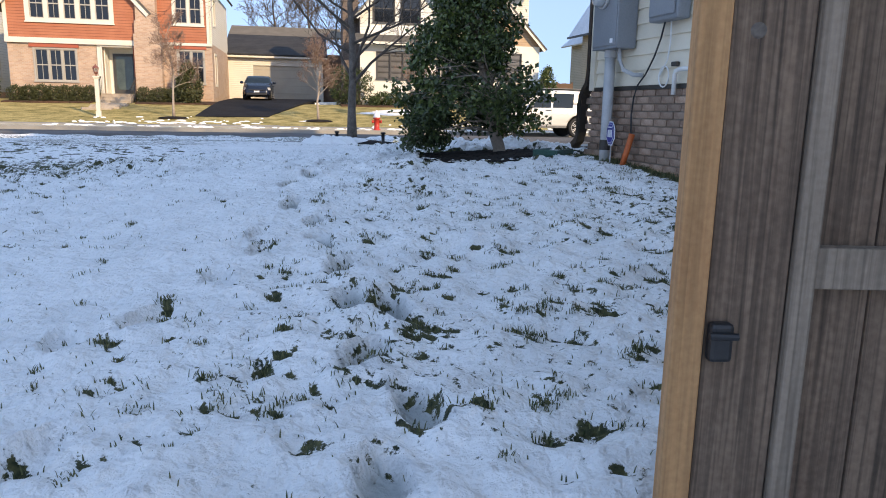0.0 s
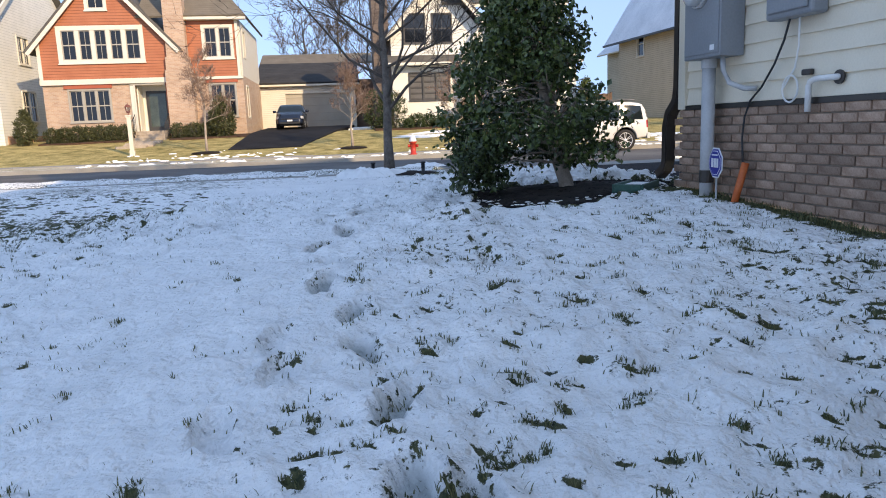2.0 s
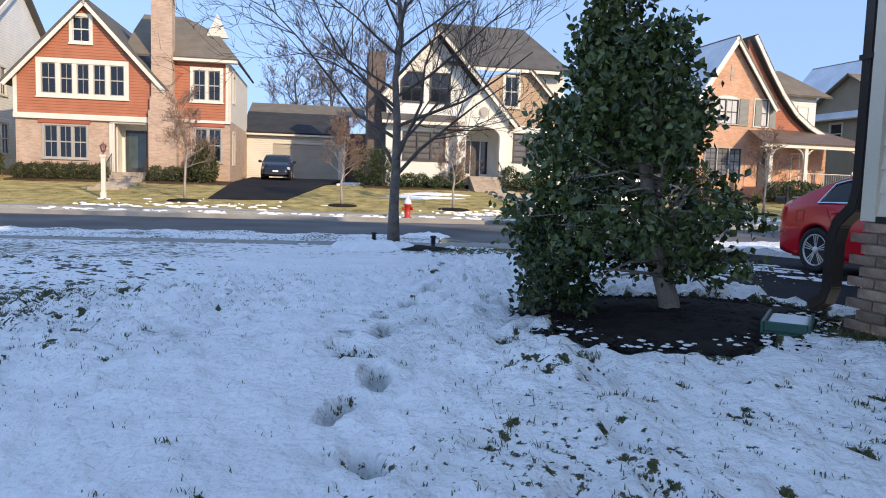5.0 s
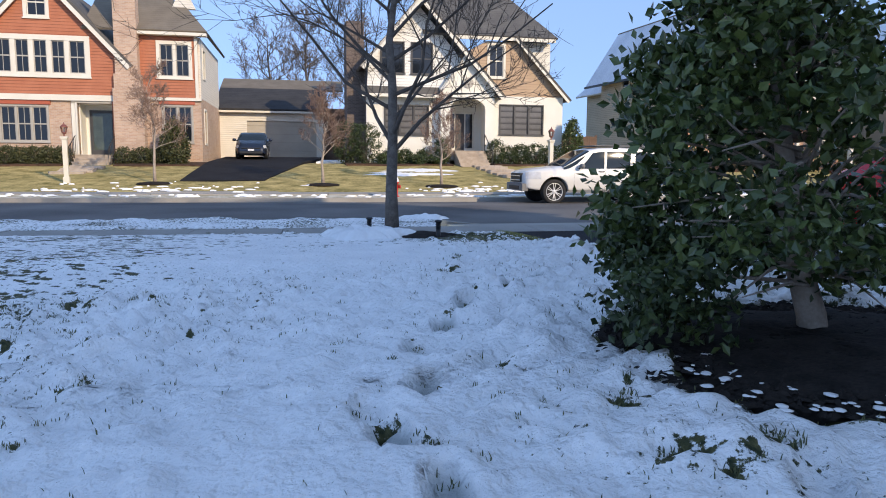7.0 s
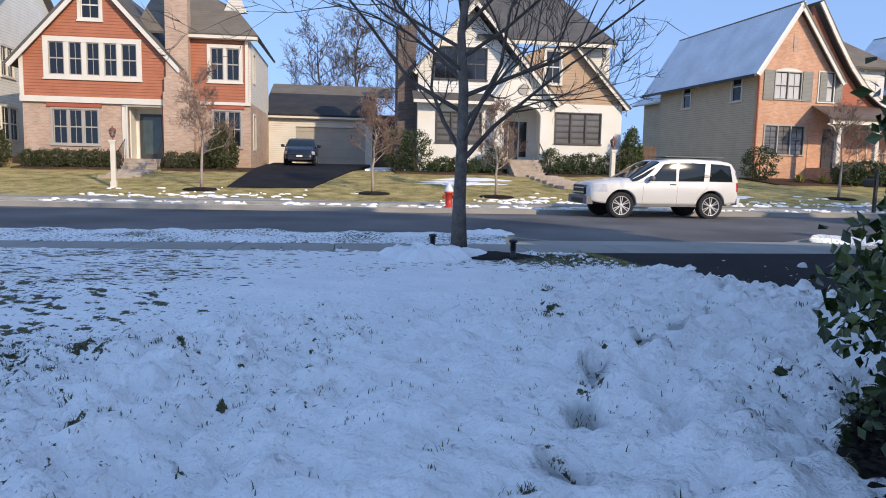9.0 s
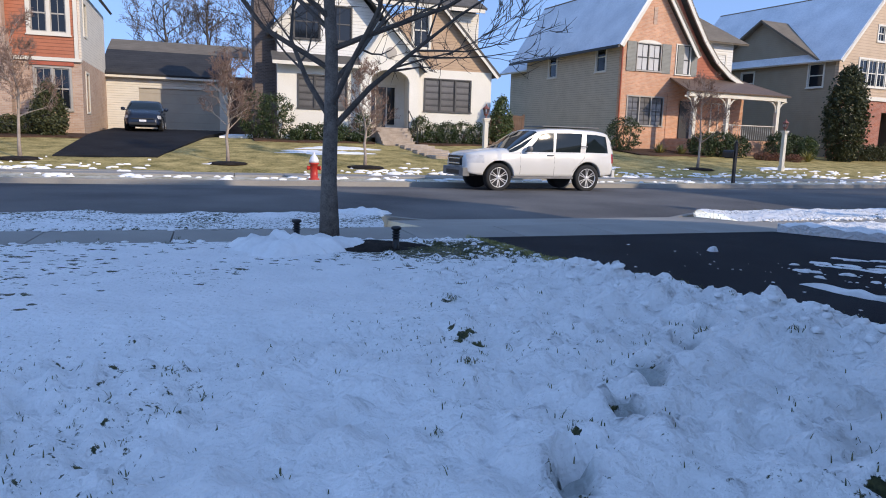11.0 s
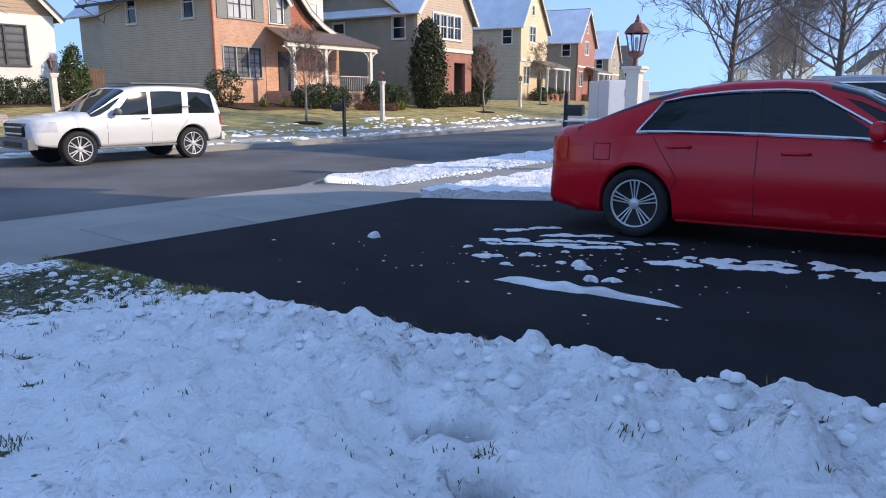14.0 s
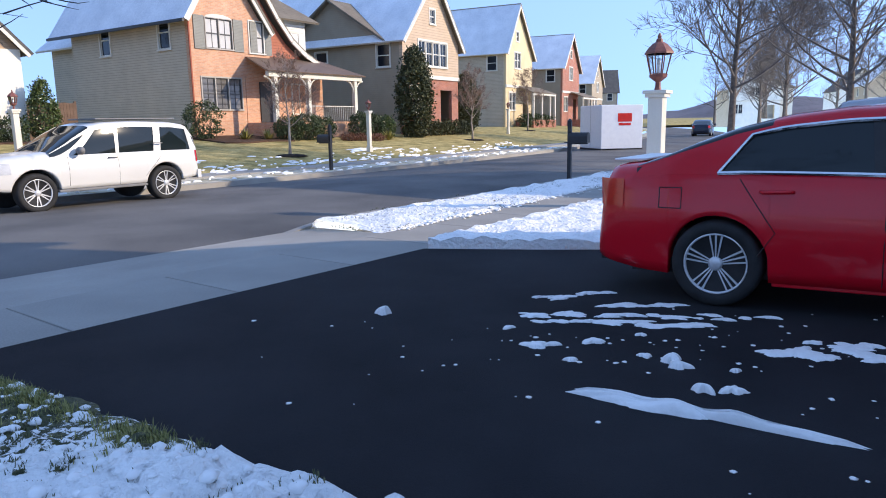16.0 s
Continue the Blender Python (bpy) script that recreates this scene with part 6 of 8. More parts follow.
def clumps(rng, n_clumps, per, where, spread):
    """Leaf places gathered round clump centres, so that the outline is uneven and has gaps."""
    pts = []
    for _ in range(n_clumps):
        c = where(rng)
        for _ in range(per):
            pts.append((c[0] + rng.gauss(0, spread), c[1] + rng.gauss(0, spread), c[2] + rng.gauss(0, spread * 0.8)))
    return pts


def holly():
    bx, by = 0.66, 8.72
    g = lawn_z(bx, by)
    h = thing("holly_bush", pose(bx, by, g), "dense dark green evergreen holly bush in a mulch bed", "bush")
    part("trunk", tube(bmesh.new(), [(0, 0, -0.1), (-0.03, 0, 0.1), (-0.12, -0.02, 0.35), (-0.2, -0.02, 0.7), (-0.28, -0.02, 1.2), (-0.34, 0, 1.7), (-0.38, 0, 2.2)], [0.085, 0.075, 0.066, 0.054, 0.040, 0.028, 0.012], 12), M["bark_pale"], h, "grey leaning trunk", smooth=True)
    rng = random.Random(5)
    cx, cy = -0.40, -0.05

    def radius(z_):
        return float(np.interp(z_, [0.0, 0.25, 0.6, 1.0, 1.45, 1.9, 2.3, 2.5], [0.55, 0.74, 0.80, 0.70, 0.56, 0.42, 0.22, 0.02]))
    br = bmesh.new()
    for i in range(95):
        z0 = rng.uniform(0.25, 1.9)
        a = rng.uniform(0, math.tau)
        tip_z = min(2.5, max(0.12, z0 + rng.uniform(-0.15, 0.45)))
        r = radius(tip_z) * rng.uniform(0.75, 1.0)
        k = min(1, z0 / 1.7)
        p0 = Vector((-0.25 * k, 0, z0))
        p2 = Vector((cx + r * math.cos(a), cy + r * math.sin(a), tip_z))
        p1 = p0.lerp(p2, 0.5) + Vector((rng.gauss(0, 0.05), rng.gauss(0, 0.05), 0.05))
        tube(br, [p0, p1, p2], [0.014, 0.009, 0.003], 5)
    part("branch", br, M["bark_pale"], h, "thin pale branches")["kind"] = "stuff"

    def place(r_):
        while True:
            z_ = r_.uniform(0.28, 2.48)
            rr = radius(z_)
            if r_.random() < rr / 0.8 + 0.12:
                a = r_.uniform(0, math.tau)
                if z_ < 0.46 and math.sin(a) < 0.3 and -0.7 < math.cos(a) < 0.8:
                    continue
                q = rr * (1 - 0.7 * r_.random() ** 1.6) * (1 + 0.14 * math.sin(3 * a + 4 * z_) + 0.09 * math.sin(7 * a - 5 * z_))
                c = (cx + q * math.cos(a), cy + q * math.sin(a), z_)
                # open places where the branches part
                if noise.noise(Vector(c) * 2.6) < 0.12 + (0.1 if z_ < 0.9 else 0.0):
                    return c
    leaf_mesh("crown", clumps(rng, 1150, 13, place, 0.05), 0.066, M["holly_leaf"], h, 8, label="glossy dark leaves with gaps between")
    # low skirt of shoots on the lawn side
    low = clumps(rng, 130, 16, lambda r_: (cx - r_.uniform(0.25, 0.72), cy + r_.uniform(-0.55, 0.35), r_.uniform(0.08, 0.6)), 0.05)
    leaf_mesh("skirt", low, 0.055, M["box_leaf"], h, 9, label="lighter green low shoots")
    return h


holly()
# mulch bed, a rough dark mound
vv, ff = [], []
rings_, segs = 10, 64
for i in range(rings_ + 1):
    for k in range(segs):
        a = k * math.tau / segs
        rim = BED[2] * (1 + 0.10 * math.sin(3 * a + 0.6) + 0.05 * math.sin(7 * a)) * 1.03
        r = rim * i / rings_
        x, y = BED[0] + r * math.cos(a), BED[1] + r * math.sin(a)
        e = i / rings_
        vv.append((x, y, lawn_z(x, y) + 0.045 * (1 - e ** 4) - 0.035 * e ** 6 + 0.02 * noise.noise(Vector((x, y, 0)) * 7) + 0.012 * noise.noise(Vector((x, y, 0)) * 23)))
for i in range(rings_):
    for k in range(segs):
        a, b = i * segs + k, i * segs + (k + 1) % segs
        ff.append((a, a + segs, b + segs, b))
tagged(sheet("ground_mulch_bed", vv, ff, M["mulch"]), "dark shredded mulch bed round the holly", "mulch bed", kind="structure")


def chips(name, n, where, size, mat, seed, label, category):
    """Loose bits: small wedge-like pieces scattered on the ground."""
    rng = random.Random(seed)
    vv, ff = [], []
    for _ in range(n):
        x, y, z_ = where(rng)
        s = size * rng.uniform(0.4, 1.3)
        a = rng.uniform(0, math.tau)
        u = Vector((math.cos(a), math.sin(a), rng.uniform(-0.2, 0.2))) * s
        v = Vector((-math.sin(a), math.cos(a), rng.uniform(-0.2, 0.2))) * s * rng.uniform(0.25, 0.6)
        t = Vector((0, 0, s * rng.uniform(0.2, 0.5)))
        p = Vector((x, y, z_))
        b = len(vv)
        vv += [p - u - v, p + u - v, p + u + v, p - u + v, p + t - u * 0.4, p + t + u * 0.5]
        ff += [(b, b + 1, b + 5, b + 4), (b + 1, b + 2, b + 5), (b + 2, b + 3, b + 4, b + 5), (b + 3, b, b + 4)]
    return tagged(sheet(name, vv, ff, mat, smooth=False), label, category, kind="stuff")


def in_bed(rng):
    a, r = rng.uniform(0, math.tau), math.sqrt(rng.random()) * 1.08
    x, y = BED[0] + BED[2] * r * math.cos(a), BED[1] + BED[2] * r * math.sin(a)
    return x, y, lawn_z(x, y) + 0.03 * (1 - min(1, r) ** 4)


chips("mulch_chips", 3200, in_bed, 0.03, M["mulch"], 3, "loose dark bark chips on the bed", "mulch")


# bare trees
def bare_tree(name, x, y, z_, height, trunk_r, seed, label, bark="bark", twig="twig", clear=0.3, spread=0.8, levels=5, lean=0.0, limbs=14, split=False, thin=0.0042):
    rng = random.Random(seed)
    t = thing(name, pose(x, y, z_), label, "tree")
    trunk, limb, twigs = bmesh.new(), bmesh.new(), bmesh.new()
    pts = [Vector((lean * k / 8 * height * 0.1 + rng.gauss(0, 0.012) * k, rng.gauss(0, 0.012) * k, height * 0.9 * k / 8)) for k in range(9)]
    rad = [trunk_r * (1.35 if k == 0 else 1 - 0.98 * (k / 8) ** 1.15) + 0.004 for k in range(9)]
    pts[0].z = -0.1
    tube(trunk, pts, rad, 12)

    def grow(p, d, length, r, lev):
        nonlocal limb
        bm_ = limb if lev <= 2 else twigs
        n = 4 if lev < 3 else 3
        q = [p]
        dd = d.copy()
        for k in range(n):
            dd = (dd + Vector((rng.gauss(0, 0.13), rng.gauss(0, 0.13), rng.gauss(0.07, 0.10)))).normalized()
            q.append(q[-1] + dd * length / n)
        tube(bm_, q, [r * (1 - 0.75 * k / n) for k in range(n + 1)], 6 if lev < 3 else 3, cap=False)
        if lev < levels:
            m_ = rng.randint(4, 6) if lev < 3 else rng.randint(2, 4)
            for _ in range(m_):
                f = rng.uniform(0.25, 1.0)
                i = min(n - 1, int(f * n))
                b = q[i].lerp(q[i + 1], f * n - i)
                side = dd.cross(Vector((rng.gauss(0, 1), rng.gauss(0, 1), rng.gauss(0, 1)))).normalized()
                nd = (dd * 0.75 + side * rng.uniform(0.45, 0.9) + Vector((0, 0, 0.12))).normalized()
                grow(b, nd, length * rng.uniform(0.42, 0.68), max(thin, r * 0.5 * (1 - 0.5 * f)), lev + 1)
    for i in range(limbs):
        f = clear + (0.97 - clear) * (i + rng.random() * 0.6) / limbs
        k = min(7, int(f * 8))
        p = pts[k].lerp(pts[k + 1], f * 8 - k)
        a = i * 2.4 + rng.gauss(0, 0.3)
        rise = rng.uniform(0.15, 0.6) + 0.7 * f
        d = Vector((math.cos(a), math.sin(a), rise)).normalized()
        if split:
            limb = bmesh.new()
        grow(p, d, height * spread * 0.5 * (1.05 - 0.65 * f) * rng.uniform(0.8, 1.15), trunk_r * 0.42 * (1.1 - 0.75 * f), 1)
        if split:
            part("limb", limb, M[twig], t, smooth=True)
    part("trunk", trunk, M[bark], t, smooth=True)
    if not split:
        part("limb", limb, M[bark if twig == "twig_red" else twig], t, smooth=True)["kind"] = "stuff"
    part("twig", twigs, M[twig], t)["kind"] = "stuff"
    return t


TREE_Y = 15.95
bare_tree("street_tree", -2.12, TREE_Y, 0.40, 6.6, 0.092, 21, "leafless young street tree with spreading limbs", clear=0.2, spread=1.05, levels=5, limbs=26, split=True, thin=0.0052)


def leaf_blob(name, x, y, z_, rx, ry, rz, n, size, mat, seed, label, category, stem=True, taper=0.0, group=""):
    """A clipped or natural shrub: leaf clumps over an uneven body, on short stems."""
    rng = random.Random(seed)
    t = thing(name, pose(x, y, z_), label, category, group)

    def place(r_):
        while True:
            u = Vector((r_.gauss(0, 1), r_.gauss(0, 1), r_.gauss(0, 1))).normalized()
            q = 1 - 0.35 * r_.random() ** 2
            k = 1 - taper * max(0, (u.z + 1) / 2)
            p = (u.x * rx * q * k, u.y * ry * q * k, rz + u.z * rz * q)
            if p[2] > 0.0:
                return p
    leaf_mesh("leaves", clumps(rng, n // 5, 12, place, size * 0.9), size * 1.25, mat, t, seed + 1)
    bm_ = bmesh.new()
    for _ in range(7):
        a = rng.uniform(0, math.tau)
        tube(bm_, [(0.1 * rx * math.cos(a), 0.1 * ry * math.sin(a), -0.12), (0.35 * rx * math.cos(a), 0.35 * ry * math.sin(a), rz * 0.8), (0.5 * rx * math.cos(a) * (1 - taper * 0.5), 0.5 * ry * math.sin(a) * (1 - taper * 0.5), rz * 1.3)], [0.03, 0.02, 0.006], 5)
    part("stem", bm_, M["twig"], t)["kind"] = "stuff"
    return t


def at_house(px, py, slope, s, d):
    """Place at s metres along a front and d metres before it."""
    k = 1 / math.hypot(1, slope)
    x, y = px + s * k + d * slope * k, py + s * slope * k - d * k
    return x, y, far_z(x, y)


H1, H2, H3 = (-16, 41, 0.2), (2, 45, 0.22), (12.9, 46.4, 0.28)


def house_plants():
    sd = 100
    for i in range(7):
        x, y, z_ = at_house(*H1, -7.6 + 0.62 * i, 0.75)
        leaf_blob("hedge_shrub", x, y, z_ - 0.05, 0.45, 0.42, 0.46, 900, 0.06, M["pine_leaf"], sd + i, "clipped olive-green hedge shrub before the house", "shrub", group="front hedge")
    x, y, z_ = at_house(*H1, -9.0, 0.7)
    leaf_blob("conifer", x, y, z_, 0.75, 0.75, 0.95, 1500, 0.08, M["pine_leaf"], 120, "young green conifer at the house corner", "conifer", taper=0.75)
    for i, s in enumerate((-1.0, -0.25, 0.5)):
        x, y, z_ = at_house(*H1, s, 0.9)
        leaf_blob("hedge_shrub", x, y, z_ - 0.05, 0.48, 0.45, 0.44, 900, 0.06, M["pine_leaf"], 130 + i, "rounded olive-green shrub by the porch", "shrub", group="front hedge")
    x, y, z_ = at_house(*H1, 1.3, 1.1)
    leaf_blob("conifer", x, y, z_ - 0.1, 0.95, 0.85, 1.15, 2600, 0.09, M["pine_leaf"], 140, "broad yellowish-green conifer before the wing", "conifer", taper=0.65)
    # before the white house
    for i, (s, d, r, h_) in enumerate(((-8.6, 0.5, 0.8, 1.15), (-7.7, 0.9, 0.85, 1.1), (-6.3, 1.0, 0.5, 0.42), (-5.6, 1.0, 0.45, 0.42), (-4.6, 1.0, 0.5, 0.42), (-6.9, 1.5, 0.28, 0.3), (-5.0, 1.5, 0.28, 0.28), (-3.6, 0.9, 0.42, 0.75), (-3.9, 1.6, 0.3, 0.26), (-0.6, 1.0, 0.5, 0.7), (0.1, 1.0, 0.5, 0.55), (0.8, 1.0, 0.5, 0.6), (1.7, 0.9, 0.6, 0.6), (2.6, 0.9, 0.6, 0.6))):
        x, y, z_ = at_house(*H2, s, d)
        leaf_blob("shrub", x, y, z_ - 0.06, r, r * 0.9, h_, 1300 if h_ > 0.9 else 700, 0.07, M["box_leaf"], 200 + i, "dark green rounded shrub before the white house", "shrub", group="white house shrubs")
    x, y, z_ = at_house(*H2, 3.9, 0.8)
    leaf_blob("holly_tree", x, y, z_ - 0.05, 0.75, 0.75, 1.3, 2200, 0.08, M["holly_leaf"], 230, "upright dark holly at the white house's corner", "bush", taper=0.5)
    # before the orange brick house
    for i, (s, d, r, h_, mt) in enumerate(((-0.5, 1.3, 0.95, 0.95, "box_leaf"), (3.4, 3.0, 0.8, 0.65, "box_leaf"), (4.5, 3.2, 0.9, 0.7, "box_leaf"), (5.6, 3.1, 0.8, 0.62, "box_leaf"), (8.6, 3.3, 0.75, 0.75, "box_leaf"), (9.9, 3.2, 0.7, 0.7, "box_leaf"), (11.0, 3.2, 0.6, 0.65, "holly_leaf"))):
        x, y, z_ = at_house(*H3, s, d)
        leaf_blob("shrub", x, y, z_ - 0.06, r, r * 0.85, h_, 1300, 0.075, M[mt], 260 + i, "green evergreen shrub before the brick house", "shrub", group="brick house shrubs")
    for i, (s, d) in enumerate(((1.2, 2.2), (2.3, 2.6), (9.5, 4.6))):
        x, y, z_ = at_house(*H3, s, d)
        t = thing("yucca", pose(x, y, z_ - 0.03), "yellow-green spiky yucca clump", "yucca", "yuccas")
        rng = random.Random(300 + i)
        vv, ff = [], []
        for _ in range(90):
            a, e = rng.uniform(0, math.tau), rng.uniform(0.3, 1.4)
            d_ = Vector((math.cos(a) * math.cos(e), math.sin(a) * math.cos(e), math.sin(e)))
            s_ = Vector((-math.sin(a), math.cos(a), 0)) * 0.03
            l = rng.uniform(0.45, 0.8)
            b = len(vv)
            vv += [-s_, s_, d_ * l * 0.6 + s_ * 0.8, d_ * l * 0.6 - s_ * 0.8, d_ * l - Vector((0, 0, 0.08 * l))]
            ff += [(b, b + 1, b + 2, b + 3), (b + 3, b + 2, b + 4)]
        sheet("leaves", vv, ff, M["yucca_leaf"], t, smooth=False)["kind"] = "stuff"
    for i, (s, d) in enumerate(((7.3, 4.4), (8.2, 4.8), (6.6, 4.2))):
        x, y, z_ = at_house(*H3, s, d)
        leaf_blob("low_plant", x, y, z_ - 0.05, 0.5, 0.4, 0.2, 420, 0.06, M["berry_leaf"], 320 + i, "low rust-red winter plants in a bed", "plant", group="red plants")
    # tall evergreens by the taupe house
    for i, (x, y, r, h_) in enumerate(((26.6, 46.3, 1.25, 2.75), (36.0, 52.0, 1.1, 2.2))):
        leaf_blob("evergreen", x, y, far_z(x, y) - 0.1, r, r, h_, 5200, 0.13, M["pine_leaf"], 340 + i, "tall dense evergreen at the taupe house", "evergreen", taper=0.35)
    for i in range(6):
        x, y, z_ = at_house(27.2, 48.2, 0.33, 1.2 + 1.0 * i, 1.0)
        leaf_blob("shrub", x, y, z_ - 0.05, 0.6, 0.55, 0.5, 500, 0.09, M["pine_leaf"], 350 + i, "olive shrub under the taupe house's windows", "shrub", group="taupe house shrubs")
    for i in range(5):
        x, y, z_ = at_house(49.3, 60.9, 0.4, 1.5 + 1.6 * i, 1.4)
        leaf_blob("shrub", x, y, z_ - 0.05, 0.8, 0.7, 0.65, 420, 0.12, M["box_leaf"], 360 + i, "rounded shrub before the yellow house", "shrub", group="yellow house shrubs")


house_plants()
for place, s0, s1, d0, d1, lab in ((H1, -8.2, -3.75, 0.05, 1.5, "rust-red"), (H1, -1.4, 2.9, 0.3, 2.0, "rust-red"), (H2, -8.8, -3.2, 0.1, 2.0, "white"), (H2, -0.9, 3.6, 0.1, 1.9, "white"), (H3, -0.9, 3.2, 0.1, 3.4, "brick")):
    edge_ = [at_house(*place, s0 + (s1 - s0) * f, d1 + 0.18 * math.sin(f * 9 + s0))[:2] for f in np.linspace(0, 1, 9)]
    back_ = [at_house(*place, s0 + (s1 - s0) * f, d0)[:2] for f in (1, 0)]
    poly_sheet("ground_mulch_border", edge_ + back_, lambda x, y: far_z(x, y) + 0.07 + 0.02 * noise.noise(Vector((x, y, 0)) * 3), M["bark_mulch"], cell=0.5, label="brown bark mulch border before the %s house" % lab, category="mulch border")
for (x, y, hgt, seed) in ((-12.6, 32.9, 4.6, 31), (-6.1, 33.5, 3.9, 32), (-1.35, 33.9, 3.7, 33), (13.6, 38.2, 4.2, 34), (30.0, 44.8, 4.6, 35), (45.5, 54.5, 5.5, 36)):
    z_ = far_z(x, y)
    bare_tree("small_tree", x, y, z_, hgt, 0.055, seed, "slender leafless young tree in a lawn ring", bark="bark_pale", twig="twig_red", clear=0.3, spread=0.62, levels=5, limbs=20, thin=0.0062)
    bm = lathe(bmesh.new(), [(0.75, -0.04), (0.6, 0.03), (0.3, 0.06), (0.001, 0.07)], 20, Matrix.Translation((x, y, z_)))
    tagged(part("mulch_ring", bm, M["mulch"], smooth=True), "dark mulch ring round a young tree", "mulch ring", "mulch rings")
for i, (x, y, hgt, r, seed) in enumerate(((25.6, 25.3, 9.5, 0.15, 41), (24.0, 20.6, 9.0, 0.13, 42), (47, 33, 9, 0.15, 43), (60, 41, 8, 0.15, 44))):
    bare_tree("street_tree", x, y, 0.4, hgt, r, seed, "tall leafless street tree with fine twigs", clear=0.24, spread=1.0, levels=5, limbs=30, twig="twig_pale", thin=0.010)
for i, (x, y, hgt, seed) in enumerate(((-12, 62, 12, 51), (-9, 65, 13, 52), (-16, 66, 12, 53), (84, 52, 9, 54), (92, 44, 10, 55), (100, 60, 10, 56), (78, 36, 9, 57))):
    bare_tree("woodland_tree", x, y, 1.8, hgt, 0.2, seed, "tall leafless tree behind the houses", clear=0.3, spread=0.62, levels=5, limbs=16, thin=0.013)


# ---------------------------------------------------------------- vehicles
def paint(name, c, rough=0.25, metal=0.0):
    m = material(name, tuple(0.94 * v for v in c), c, rough, 2.0, metal=metal, bump=0.0, coat=0.4, spec=0.3)
    m.node_tree.nodes["Principled BSDF"].inputs["Coat Roughness"].default_value = 0.05
    return m


M["paint_red"] = paint("paint_red", (0.62, 0.006, 0.018))
M["paint_pearl"] = paint("paint_pearl", (0.70, 0.69, 0.66))
M["paint_blue"] = paint("paint_blue", (0.012, 0.018, 0.035))
M["paint_silver"] = paint("paint_silver", (0.36, 0.39, 0.43), metal=0.4)
M["car_glass"] = glass_dark("car_glass", (0.012, 0.018, 0.02), 0.03)
M["tyre"] = material("tyre", (0.010, 0.010, 0.011), (0.022, 0.022, 0.023), 0.8, 12, bump=0.3, fine=90)
M["alloy"] = material("alloy", (0.60, 0.60, 0.61), (0.74, 0.74, 0.75), 0.3, 8, metal=0.45, bump=0.03)
M["chrome"] = material("chrome", (0.68, 0.69, 0.70), (0.78, 0.79, 0.8), 0.15, 8, metal=1.0, bump=0)
M["black_plastic"] = material("black_plastic", (0.010, 0.010, 0.011), (0.02, 0.02, 0.021), 0.55, 8, bump=0.1)
M["grey_plastic"] = material("grey_plastic", (0.13, 0.13, 0.13), (0.2, 0.2, 0.2), 0.6, 5, bump=0.1)
M["lamp_red"] = material("lamp_red", (0.50, 0.004, 0.006), (0.62, 0.012, 0.012), 0.12, 6, bump=0)
M["lamp_clear"] = material("lamp_clear", (0.45, 0.46, 0.48), (0.62, 0.63, 0.65), 0.1, 6, bump=0)


def wheel(parent, x, y, zc, r, width, spokes=10, mat="alloy", triple=False):
    """A wheel on the car's side (sign of y): tyre, rim, spokes and cap."""
    sgn = 1 if y > 0 else -1
    m_ = Matrix.Translation((x, y, zc)) @ Matrix.Rotation(radians(-90 * sgn), 4, "X")
    hw = width / 2
    ty = part("tyre", lathe(bmesh.new(), [(r * 0.70, -hw), (r * 0.93, -hw), (r * 0.985, -hw * 0.8), (r, -hw * 0.4), (r, hw * 0.4), (r * 0.985, hw * 0.8), (r * 0.93, hw), (r * 0.72, hw), (r * 0.69, hw * 0.8)], 40, m_), M["tyre"], parent, smooth=True)
    part("rim", lathe(bmesh.new(), [(r * 0.66, -hw * 0.9), (r * 0.69, hw * 0.85), (r * 0.705, hw * 0.98), (r * 0.67, hw * 0.98), (r * 0.64, hw * 0.6), (r * 0.62, -hw * 0.3)], 40, m_), M[mat], ty, smooth=True)
    part("brake", lathe(bmesh.new(), [(0.001, -hw * 0.25), (r * 0.6, -hw * 0.25), (r * 0.6, -hw * 0.15), (0.001, -hw * 0.15)], 30, m_), M["black_plastic"], ty)
    bm_ = bmesh.new()
    for k in range(spokes):
        # pairs of spokes, or five fans of three narrow ones
        a = math.tau * (k // 3) / 5 if triple else math.tau * (k // 2) / (spokes / 2) + (0.15 if k % 2 else -0.15)
        t = Matrix.Rotation(a, 4, "Z")
        pts = [(-0.017, r * 0.12), (0.017, r * 0.12), (0.011, r * 0.67), (-0.011, r * 0.67)]
        if triple:
            o = (k % 3 - 1) * r
            pts = [(0.05 * o - 0.0065, r * 0.13), (0.05 * o + 0.0065, r * 0.13), (0.17 * o + 0.0085, r * 0.67), (0.17 * o - 0.0085, r * 0.67)]
        lo = [bm_.verts.new(t @ Vector((px_, py_, hw * (0.45 + 0.1 * (py_ > 0.2 * r))))) for px_, py_ in pts]
        hi = [bm_.verts.new(t @ Vector((px_ * 0.8, py_, hw * (0.80 + 0.1 * (py_ > 0.3 * r))))) for px_, py_ in pts]
        bm_.faces.new(hi)
        for i in range(4):
            bm_.faces.new((lo[i], lo[(i + 1) % 4], hi[(i + 1) % 4], hi[i]))
    bmesh.ops.transform(bm_, matrix=m_, verts=bm_.verts)
    bmesh.ops.recalc_face_normals(bm_, faces=bm_.faces)
    part("spoke", bm_, M[mat], ty)
    part("hub_cap", lathe(bmesh.new(), [(r * 0.17, hw * 0.5), (r * 0.16, hw * 0.88), (r * 0.10, hw * 0.93), (0.001, hw * 0.94)], 20, m_), M[mat], ty, smooth=True)
    return ty


